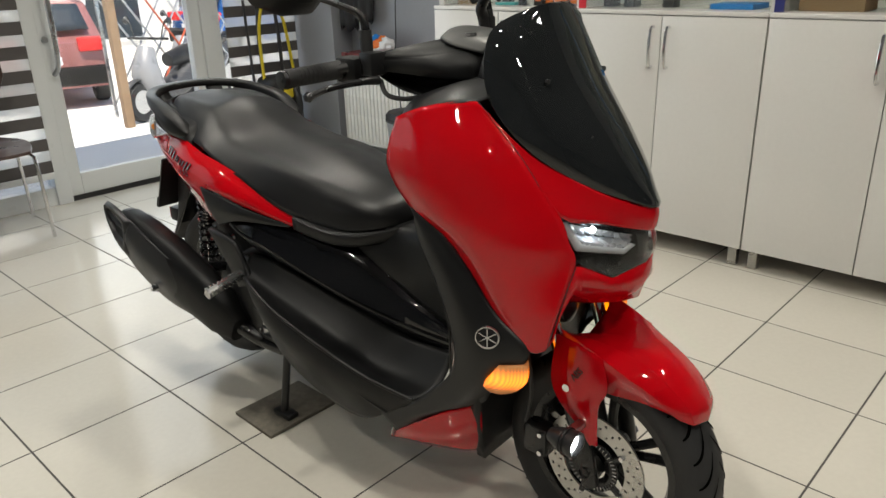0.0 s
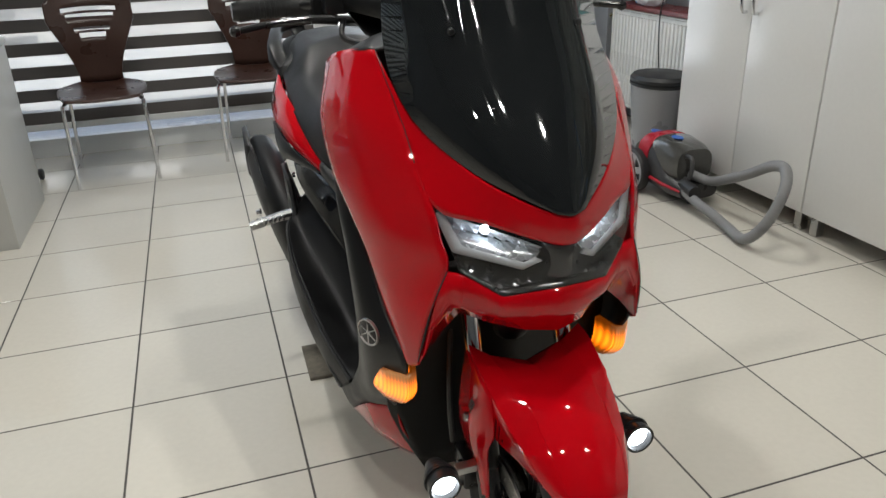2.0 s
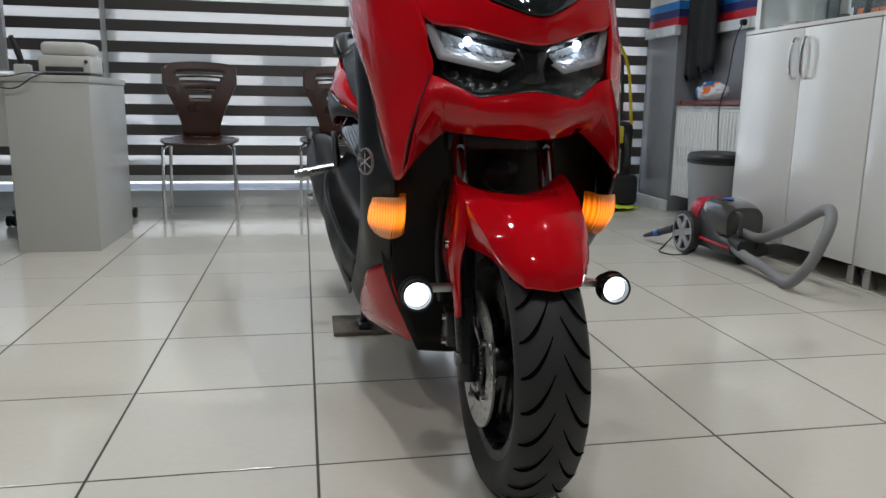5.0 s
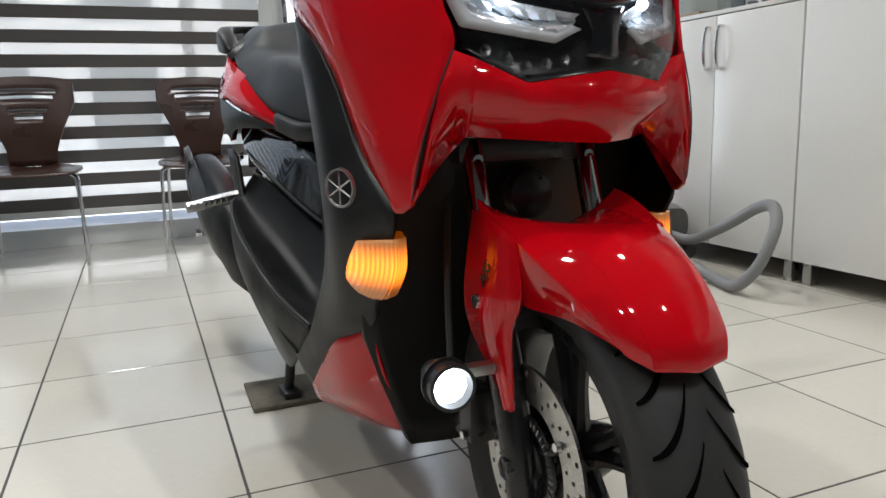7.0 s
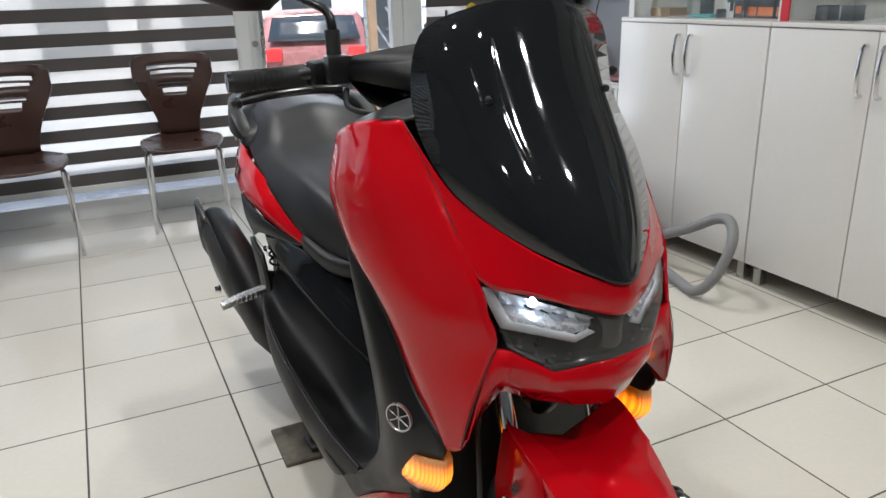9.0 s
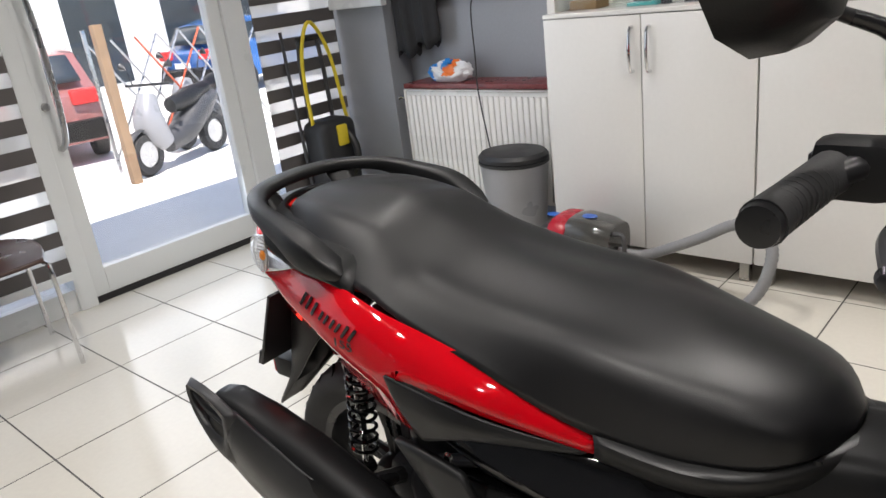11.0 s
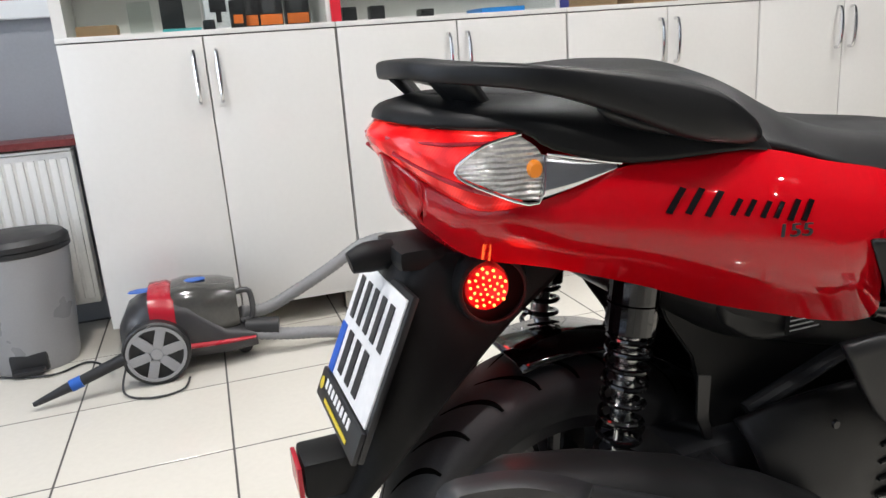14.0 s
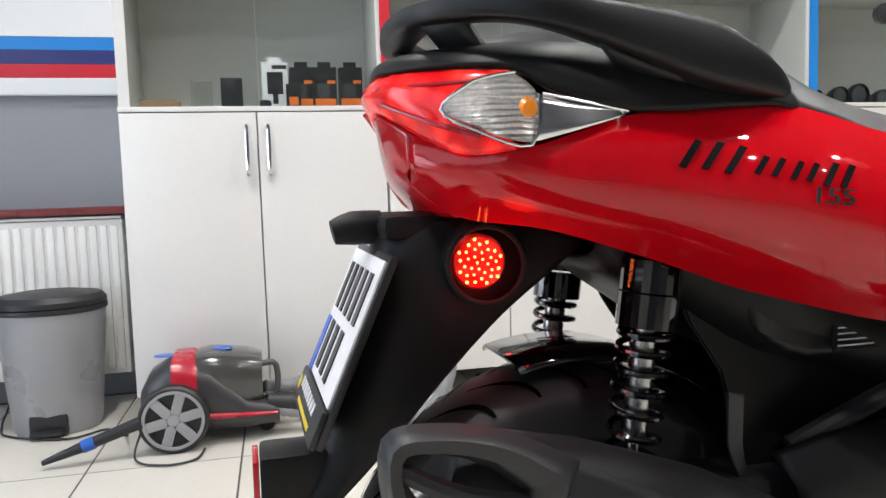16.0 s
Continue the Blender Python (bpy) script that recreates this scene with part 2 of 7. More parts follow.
def spun(profile, sides=48, axis="X", at=(0, 0, 0), bm=None, arc=360):
    """A body of revolution: profile of (along, radius) about an axis through at."""
    b = bm or bmesh.new()
    rings = []
    full = arc == 360
    count = sides if full else sides + 1
    for k in range(count):
        a = radians(arc) * k / sides
        c, s = math.cos(a), math.sin(a)
        ring = []
        for u, r in profile:
            co = {"X": (u, r * c, r * s), "Y": (r * c, u, r * s), "Z": (r * c, r * s, u)}[axis]
            ring.append(b.verts.new(Vector(co) + Vector(at)))
        rings.append(ring)
    for k in range(count if full else count - 1):
        u, v = rings[k], rings[(k + 1) % count]
        for j in range(len(profile) - 1):
            b.faces.new((u[j], u[j + 1], v[j + 1], v[j]))
    bmesh.ops.remove_doubles(b, verts=b.verts, dist=1e-5)
    return b


def loft(rows, nu=5, nv=5, flip=False):
    """A smooth sheet through rows of control points (across, back, up); flip mirrors it across."""
    fine = [smooth_points(row, nu) for row in rows]
    cols = [smooth_points([row[j] for row in fine], nv) for j in range(len(fine[0]))]
    b = bmesh.new()
    vs = [[b.verts.new((-p.x if not flip else p.x, p.y, p.z)) for p in col] for col in cols]
    for u, v in zip(vs, vs[1:]):
        for j in range(len(u) - 1):
            try:
                b.faces.new((u[j], v[j], v[j + 1], u[j + 1]))
            except ValueError:
                pass
    bmesh.ops.remove_doubles(b, verts=b.verts, dist=1e-4)
    return b


def creased(rows, nv=5, flip=False, soft=0.004, turn=6):
    """A moulded sheet of flat strips between the columns of rows, with softly rounded creases where they meet."""
    b = loft(rows, 1, nv, flip)
    edges = [e for e in b.edges if len(e.link_faces) == 2 and e.calc_face_angle(0) > radians(turn)]
    if edges:
        bmesh.ops.bevel(b, geom=edges, offset=soft, segments=3, affect="EDGES", clamp_overlap=True)
    return b


def pair(name, rows, mat, parent, thick=0.004, label="", nu=5, nv=5):
    """The same panel on both sides of the machine."""
    return [part(name, loft(rows, nu, nv, f), mat, parent, label, thick=thick, angle=50) for f in (False, True)]


def mirrored_row(row):
    return row + [(-x, y, z) for x, y, z in row[-2::-1]]


def prism(outline, axis, a, b, bevel=0.0):
    """A plate: a 2D outline given thickness from a to b along an axis; coordinates follow in x, y, z order."""
    bm = bmesh.new()

    def at(p, h):
        return {"X": (h, p[0], p[1]), "Y": (p[0], h, p[1]), "Z": (p[0], p[1], h)}[axis]
    lo, hi = [bm.verts.new(at(p, a)) for p in outline], [bm.verts.new(at(p, b)) for p in outline]
    bm.faces.new(lo[::-1])
    bm.faces.new(hi)
    for i in range(len(lo)):
        j = (i + 1) % len(lo)
        bm.faces.new((lo[i], lo[j], hi[j], hi[i]))
    bmesh.ops.recalc_face_normals(bm, faces=bm.faces)
    if bevel:
        bmesh.ops.bevel(bm, geom=list(bm.edges), offset=bevel, segments=2, affect="EDGES")
    return bm


# ---- room ----
X0, X1, Y0, Y1 = -4.2, 2.42, -4.2, 3.5     # inner faces of the walls
TOP = CEILING


def structure(name, bm, mat, label, smooth=False):
    return tagged(part(name, bm, mat, None, "", smooth), label, "", "", "structure")


floor_ob = structure("floor", box(X0 - 0.2, X1 + 0.2, Y0 - 0.2, Y1 + 0.25, -0.12, -0.0007), GROUT, "dark grout bed under cream floor tiles")
structure("ceiling", box(X0 - 0.2, X1 + 0.2, Y0 - 0.2, Y1 + 0.2, TOP, TOP + 0.12), CEILPAINT, "flat dark grey painted ceiling")
wall_right = structure("wall_east", box(X1, X1 + 0.2, Y0 - 0.2, Y1 + 0.2, 0, TOP), GREYPAINT, "grey painted wall with coloured stripes")
structure("wall_west", box(X0 - 0.2, X0, Y0 - 0.2, Y1 + 0.2, 0, TOP), GREYPAINT, "plain grey painted wall")
structure("wall_south", box(X0, X1, Y0 - 0.2, Y0, 0, TOP), GREYPAINT, "plain grey painted wall")
for nm, mt, z0, z1 in (("wall_paint_white", WHITEPAINT, 1.292, TOP), ("wall_stripe_blue", STRIPE_BLUE, 1.246, 1.29), ("wall_stripe_navy", STRIPE_NAVY, 1.198, 1.244), ("wall_stripe_red", STRIPE_RED, 1.148, 1.196)):
    structure(nm, box(X1 - 0.004, X1, Y0, 3.1, z0, z1), mt, "painted band on the grey wall")
# corner pillar
pillar = structure("wall_pillar", box(2.26, X1, 3.08, Y1, 0, TOP, 0.004), GREYPAINT, "grey painted corner pillar")
structure("baseboard", box(2.235, 2.26, 3.06, Y1, 0, 0.07, 0.004), ALU, "pale painted skirting at the pillar foot")
for nm, mt, z0, z1 in (("wall_stripe_blue", STRIPE_BLUE, 1.246, 1.29), ("wall_stripe_navy", STRIPE_NAVY, 1.198, 1.244), ("wall_stripe_red", STRIPE_RED, 1.148, 1.196), ("wall_paint_white", WHITEPAINT, 1.292, TOP)):
    structure(nm, box(2.256, 2.26, 3.076, Y1, z0, z1), mt, "painted band round the pillar")
    structure(nm, box(2.256, X1, 3.076, 3.08, z0, z1), mt, "painted band round the pillar")
structure("trim", box(2.385, X1 - 0.004, 1.95, 3.075, 1.085, 1.145, 0.006), ALU, "white plastic cable trunking on the wall")
structure("trim", box(2.215, 2.255, 3.04, Y1, 1.085, 1.145, 0.006), ALU, "white plastic cable trunking on the pillar")

# shop front: low sill, posts, door, glass, blinds
front = structure("wall_north", box(X0, 0.56, Y1, Y1 + 0.12, 0, 0.10), ALU, "low white frame sill of the shop front")
structure("wall_north", box(1.70, X1, Y1, Y1 + 0.12, 0, 0.10), ALU, "low white frame sill of the shop front")
structure("wall_north", box(X0, X1, Y1, Y1 + 0.12, 2.45, TOP), WHITEPAINT, "white lintel over the shop front")
for x0, x1 in ((-4.2, -4.05), (-2.62, -2.52), (-1.17, -1.10), (0.56, 0.64), (1.58, 1.70), (2.25, 2.42)):
    structure("wall_post", box(x0, x1, Y1 - 0.02, Y1 + 0.1, 0.0, 2.45, 0.005), ALU, "white powder-coated metal frame post")
for k, (x0, x1) in enumerate(((-4.05, -2.62), (-2.52, -1.17), (-1.10, 0.56), (1.70, 2.25))):
    w = structure("window_%d" % (k + 1), box(x0, x1, Y1 + 0.045, Y1 + 0.053, 0.10, 2.45), PANE, "clear shop window pane")
    w.visible_shadow = False


def blind(x0, x1):
    th = thing("zebra_blind", ((x0 + x1) / 2, Y1 - 0.055, 0), "drawn zebra roller blind, dark and sheer stripes", "blind", "shop window blinds")
    h = (x1 - x0) / 2
    z, k = 0.20, 0
    while z < 2.4:
        dark = k % 2 == 0
        hh = 0.064 if dark else 0.056
        bm = box(-h, h, -0.002, 0.002, z, z + hh)
        ob = part("dark_band" if dark else "sheer_band", bm, BLINDDARK if dark else SHEER, th, "", False)
        z += hh
        k += 1
    part("bottom_bar", box(-h, h, -0.012, 0.012, 0.165, 0.20, 0.004), ALU, th)
    part("cassette", box(-h, h, -0.04, 0.03, 2.4, 2.48, 0.01), ALU, th)


for x0, x1 in ((-4.04, -2.6), (-2.54, -1.155), (-1.125, 0.555), (1.715, 2.24)):
    blind(x0, x1)

# glass door
door = thing("door_1", (1.11, Y1 + 0.03, 0), "white metal framed glass shop door, closed", "door")
door["kind"] = "structure"
part("door_frame", joined(box(-0.47, -0.40, -0.03, 0.03, 0.03, 2.44, 0.004), box(0.40, 0.47, -0.03, 0.03, 0.03, 2.44, 0.004)), ALU, door)
part("bottom_rail", box(-0.40, 0.40, -0.03, 0.03, 0.03, 0.15, 0.004), ALU, door)
part("top_rail", box(-0.40, 0.40, -0.03, 0.03, 2.3, 2.44, 0.004), ALU, door)
pane = part("pane", box(-0.40, 0.40, -0.004, 0.004, 0.15, 2.3), PANE, door)
pane.visible_shadow = False
part("brush_strip", box(-0.47, 0.47, -0.035, -0.02, 0.004, 0.03), CORDBLACK, door, "black bristle draught strip")
part("door_handle", tube([(-0.43, -0.04, 0.70), (-0.415, -0.085, 0.76), (-0.41, -0.10, 1.0), (-0.415, -0.085, 1.3), (-0.43, -0.04, 1.36)], 0.013, 5, 12), STEEL, door, "long bowed steel pull handle")
part("lock", spun([(-0.042, 0), (-0.042, 0.016), (-0.03, 0.018)], 20, "Y", (-0.44, 0, 0.88)), STEEL, door)

# ceiling downlights
for k, (lx, ly) in enumerate(LAMPS):
    th = thing("ceiling_downlight", (lx, ly, TOP), "round recessed white ceiling downlight", "ceiling lamp", "ceiling downlights")
    part("bezel", spun([(-0.006, 0.103), (-0.012, 0.108), (-0.006, 0.118), (0, 0.124)], 28, "Z"), ALU, th)
    part("reflector", spun([(-0.004, 0.0), (-0.004, 0.10)], 28, "Z"), ALU, th)

# ---- floor tiles ----
T = 0.4
TILE_MESH = bpy.data.meshes.new("floor_tile")
_b = bmesh.new()
box(0.0026, T - 0.0026, 0.0026, T - 0.0026, -0.01, 0.0, 0.0006, _b, 1)
_b.to_mesh(TILE_MESH)
_b.free()
TILE_MESH.materials.append(TILE)


def lay_tiles():
    rest = bmesh.new()
    for i in range(-11, 7):
        for j in range(-11, 9):
            x, y = i * T, j * T
            w = min(T, X1 - x) if x + T > X1 else T
            d = min(T, Y1 - y) if y + T > Y1 else T
            if w < 0.03 or d < 0.03:
                continue
            if w == T and d == T and -8 <= i and -6 <= j:
                t = new("floor_tile", TILE_MESH)
                t.location = (x, y, 0)
                t.parent = floor_ob
            else:
                box(x + 0.0025, x + w - 0.0025, y + 0.0025, y + d - 0.0025, -0.01, 0.0, 0, rest)
    tagged(part("edge_tiles", rest, TILE, floor_ob, "", False), kind="stuff")


lay_tiles()


# ---- scooter ----
HEADGLASS = glass("headlamp_glass", (0.97, 0.98, 1.0), 0.02, 0.9)
LEDWHITE = glow("lit_white_led", (0.85, 0.92, 1.0), 6)
FOGLIT = glow("lit_fog_lamp", (0.9, 0.95, 1.0), 6)


def lit_lens(name, color, hot, low, high, scale):
    """A lit moulded lens: bright ribs round its lamp, darker between, with a glossy face."""
    m = glow(name, color, 1.0)
    nt = m.node_tree
    b = nt.nodes["Principled BSDF"]
    b.inputs["Roughness"].default_value = 0.15
    tc, wv, mr, rp = nt.nodes.new("ShaderNodeTexCoord"), nt.nodes.new("ShaderNodeTexVoronoi"), nt.nodes.new("ShaderNodeMapRange"), nt.nodes.new("ShaderNodeMixRGB")
    wv.inputs["Scale"].default_value = scale
    mr.inputs["From Max"].default_value = 0.6
    mr.inputs["To Min"].default_value, mr.inputs["To Max"].default_value = high, low
    rp.inputs[1].default_value, rp.inputs[2].default_value = (*hot, 1), (*color, 1)
    nt.links.new(tc.outputs["Object"], wv.inputs["Vector"])
    nt.links.new(wv.outputs["Distance"], mr.inputs["Value"])
    ribs, mul = nt.nodes.new("ShaderNodeTexWave"), nt.nodes.new("ShaderNodeMath")
    ribs.bands_direction, mul.operation = "DIAGONAL", "MULTIPLY"
    ribs.inputs["Scale"].default_value, ribs.inputs["Distortion"].default_value = 120, 0.4
    lift_fac = nt.nodes.new("ShaderNodeMapRange")
    lift_fac.inputs["To Min"].default_value, lift_fac.inputs["To Max"].default_value = 0.55, 1.2
    nt.links.new(tc.outputs["Object"], ribs.inputs["Vector"])
    nt.links.new(ribs.outputs["Fac"], lift_fac.inputs["Value"])
    nt.links.new(mr.outputs[0], mul.inputs[0])
    nt.links.new(lift_fac.outputs[0], mul.inputs[1])
    nt.links.new(mul.outputs[0], b.inputs["Emission Strength"])
    nt.links.new(wv.outputs["Distance"], rp.inputs[0])
    nt.links.new(rp.outputs[0], b.inputs["Emission Color"])
    return m




def ribbed_amber(name, level):
    """A lit amber lens: fine upright ribs, brightest at the height of its lamp."""
    m = glow(name, (1.0, 0.19, 0.003), 1.0)
    nt = m.node_tree
    b = nt.nodes["Principled BSDF"]
    b.inputs["Roughness"].default_value = 0.12
    b.inputs["Base Color"].default_value = (0.45, 0.26, 0.12, 1)
    tc, ribs, apart = nt.nodes.new("ShaderNodeTexCoord"), nt.nodes.new("ShaderNodeTexWave"), nt.nodes.new("ShaderNodeSeparateXYZ")
    ribs.bands_direction = "X"
    ribs.inputs["Scale"].default_value, ribs.inputs["Distortion"].default_value = 80, 0.0
    nt.links.new(tc.outputs["Object"], ribs.inputs["Vector"])
    nt.links.new(tc.outputs["Object"], apart.inputs[0])
    off, size, fall, rib, mul = [nt.nodes.new("ShaderNodeMath") for _ in range(2)] + [nt.nodes.new("ShaderNodeMapRange") for _ in range(2)] + [nt.nodes.new("ShaderNodeMath")]
    off.operation, size.operation, mul.operation = "SUBTRACT", "ABSOLUTE", "MULTIPLY"
    off.inputs[1].default_value = level
    nt.links.new(apart.outputs["Z"], off.inputs[0])
    nt.links.new(off.outputs[0], size.inputs[0])
    fall.interpolation_type = "SMOOTHERSTEP"
    fall.inputs["From Min"].default_value, fall.inputs["From Max"].default_value = 0.0, 0.036
    fall.inputs["To Min"].default_value, fall.inputs["To Max"].default_value = 1.7, 0.10
    nt.links.new(size.outputs[0], fall.inputs["Value"])
    rib.inputs["To Min"].default_value, rib.inputs["To Max"].default_value = 0.55, 1.15
    nt.links.new(ribs.outputs["Fac"], rib.inputs["Value"])
    nt.links.new(fall.outputs[0], mul.inputs[0])
    nt.links.new(rib.outputs[0], mul.inputs[1])
    nt.links.new(mul.outputs[0], b.inputs["Emission Strength"])
    return m


AMBER = ribbed_amber("lit_amber_lens", 0.464)
REDLENS = lit_lens("lit_red_lens", (0.75, 0.004, 0.006), (1.0, 0.05, 0.03), 0.03, 0.5, 45)
SILVER = material("silver_reflector", (0.7, 0.7, 0.72), 0.18, 1.0, 0.1, 20, 90)
CLEARLENS = material("clear_lens_plastic", (0.62, 0.60, 0.58), 0.16, 0.6, 0.25, 60, 300, coat=1.0)
_nt = CLEARLENS.node_tree
_wave, _bump, _tc = _nt.nodes.new("ShaderNodeTexWave"), _nt.nodes.new("ShaderNodeBump"), _nt.nodes.new("ShaderNodeTexCoord")
_wave.bands_direction = "Z"
_wave.inputs["Scale"].default_value, _wave.inputs["Distortion"].default_value = 60, 2.0
_bump.inputs["Strength"].default_value, _bump.inputs["Distance"].default_value = 0.8, 0.004
_nt.links.new(_tc.outputs["Object"], _wave.inputs["Vector"])
_nt.links.new(_wave.outputs["Fac"], _bump.inputs["Height"])
_nt.links.new(_bump.outputs[0], _nt.nodes["Principled BSDF"].inputs["Normal"])
AMBERPLASTIC = material("amber_bulb_plastic", (0.8, 0.25, 0.02), 0.3)
PLATEWHITE = material("white_plate_enamel", (0.75, 0.75, 0.76), 0.35)
PLATEBLUE = material("blue_plate_band", (0.01, 0.09, 0.5), 0.35)
INK = material("black_ink", (0.012, 0.012, 0.013), 0.4)
GUIDE = material("white_light_guide", (0.46, 0.47, 0.48), 0.2, 0, 0.05, 20, 90, coat=0.8)
# near-black without gloss: the shade inside the tread, put into the colour
GROOVE_SHADE = material("tread_groove_shadow", (0.003, 0.003, 0.003), 0.95, spec=0.0)
SC = 0.328
scooter = thing("scooter", (SC, 0, 0), "glossy red maxi scooter with black seat, parked with lights on", "scooter")
# it stands a little askew to the tiles, tail raised on its centre stand
STANCE = pose(SC, 0, 0, 0.4, 0, 2.1) @ Matrix.Diagonal((1, 0.994, 1, 1))
scooter.matrix_world = STANCE


def sp(name, bm, mat, label="", parent=None, **kw):
    return part(name, bm, mat, parent or scooter, label, **kw)


def lift(rows, y0=0.64, y1=0.95, by=0.036):
    """The machine stands on its centre stand: the tail is raised."""
    out = []
    for row in rows:
        out.append([(x, y, z + by * min(1, max(0, (y - y0) / (y1 - y0)))) for x, y, z in row])
    return out


# front wheel
FA, FR = (0, -0.125, 0.238), 0.238
RA, RR = (0, 1.20, 0.282), 0.243


def tyre(axle, r, w, rim, label):
    prof = [(-w * 0.36, rim), (-w * 0.47, rim + (r - rim) * 0.35), (-w * 0.5, rim + (r - rim) * 0.62), (-w * 0.44, r - 0.018), (-w * 0.3, r - 0.007), (-w * 0.15, r - 0.0015), (0, r)]
    prof = prof + [(-u, v) for u, v in prof[-2::-1]]
    ob = sp("tyre", spun(prof, 96, "X", axle), RUBBER, label, angle=60)
    return ob


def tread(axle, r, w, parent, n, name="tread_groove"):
    """Flat dark strips that paint the shade of raking grooves, from the shoulders towards the crown."""
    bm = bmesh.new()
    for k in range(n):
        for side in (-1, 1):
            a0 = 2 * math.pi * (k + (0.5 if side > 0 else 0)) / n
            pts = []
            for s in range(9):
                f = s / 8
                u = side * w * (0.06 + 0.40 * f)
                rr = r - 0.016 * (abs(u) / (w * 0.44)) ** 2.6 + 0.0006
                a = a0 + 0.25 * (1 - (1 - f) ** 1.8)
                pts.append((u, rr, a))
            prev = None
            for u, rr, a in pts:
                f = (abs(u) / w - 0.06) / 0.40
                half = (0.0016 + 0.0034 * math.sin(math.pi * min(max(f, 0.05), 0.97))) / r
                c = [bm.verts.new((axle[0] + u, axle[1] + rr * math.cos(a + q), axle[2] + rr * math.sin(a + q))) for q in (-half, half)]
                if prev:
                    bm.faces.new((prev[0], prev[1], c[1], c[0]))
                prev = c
    return part(name, bm, GROOVE_SHADE, parent, "", False)


def wheel(axle, r, w, rim, spokes):
    ty = tyre(axle, r, w, rim, "black rubber scooter tyre with raked tread")
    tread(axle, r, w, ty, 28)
    rimprof = [(-w * 0.38, rim + 0.006), (-w * 0.36, rim - 0.012), (-w * 0.2, rim - 0.022), (w * 0.2, rim - 0.022), (w * 0.36, rim - 0.012), (w * 0.38, rim + 0.006), (w * 0.2, rim - 0.008), (-w * 0.2, rim - 0.008), (-w * 0.38, rim + 0.006)]
    rm = sp("rim", spun(rimprof, 64, "X", axle), BLACKMETAL, "black cast wheel rim")
    for k in range(spokes):
        a = 2 * math.pi * k / spokes + 0.2
        d = Vector((0, math.cos(a), math.sin(a)))
        t = Vector((0, -math.sin(a), math.cos(a)))
        A = Vector(axle)
        bm = tube([A + d * 0.03 + t * 0.006, A + d * 0.08 + t * 0.012, A + d * (rim - 0.012) + t * 0.026], [0.014, 0.010, 0.012], 3, 8)
        tube([A + d * 0.03 - t * 0.006, A + d * 0.08 - t * 0.012, A + d * (rim - 0.012) - t * 0.026], [0.014, 0.010, 0.012], 3, 8, bm)
        part("spoke", bm, BLACKMETAL, rm)
    part("hub", spun([(-w * 0.4, 0), (-w * 0.4, 0.026), (-w * 0.2, 0.034), (w * 0.2, 0.034), (w * 0.4, 0.026), (w * 0.4, 0)], 28, "X", axle), BLACKMETAL, rm)
    return rm


wheel(RA, RR, 0.130, 0.165, 5)
BODY_FIRST = set(scooter.children)
wheel(FA, FR, 0.112, 0.165, 5)


def brake_disc():
    """A drilled steel ring held by a black carrier."""
    bm = bmesh.new()
    r0, r1, n, x = 0.072, 0.114, 120, -0.062
    holes = set()
    ring = 7
    vs = [[bm.verts.new((x, FA[1] + (r0 + (r1 - r0) * j / ring) * math.cos(2 * math.pi * k / n), FA[2] + (r0 + (r1 - r0) * j / ring) * math.sin(2 * math.pi * k / n))) for j in range(ring + 1)] for k in range(n)]
    for k in range(n):
        for j in range(ring):
            if (j == 1 and k % 6 == 0) or (j == 3 and k % 6 == 2) or (j == 5 and k % 6 == 4):
                continue
            bm.faces.new((vs[k][j], vs[k][j + 1], vs[(k + 1) % n][j + 1], vs[(k + 1) % n][j]))
    d = sp("brake_disc", bm, DISC, "drilled steel front brake disc", smooth=False, thick=0.004)
    b2 = spun([(x - 0.003, 0.03), (x - 0.004, 0.058)], 40, "X", FA)
    for k in range(5):
        a = 2 * math.pi * k / 5
        part("carrier_arm", tube([(x, FA[1] + 0.05 * math.cos(a), FA[2] + 0.05 * math.sin(a)), (x, FA[1] + 0.08 * math.cos(a), FA[2] + 0.08 * math.sin(a))], 0.007, 1, 8), BLACKMETAL, d)
    part("disc_carrier", b2, BLACKMETAL, d, thick=0.003)
    bm = bmesh.new()
    for k in range(40):
        a = 2 * math.pi * k / 40
        rod((x - 0.006, FA[1] + 0.048 * math.cos(a), FA[2] + 0.048 * math.sin(a)), (x - 0.006, FA[1] + 0.056 * math.cos(a), FA[2] + 0.056 * math.sin(a)), 0.0014, 6, bm)
    tagged(part("sensor_ring", bm, STEEL, d), kind="stuff")
    for k in range(5):
        a = 2 * math.pi * k / 5
        part("disc_bolt", spun([(-0.006, 0), (-0.006, 0.005), (0, 0.006)], 10, "X", (x - 0.003, FA[1] + 0.08 * math.cos(a), FA[2] + 0.08 * math.sin(a))), CHROME, d)


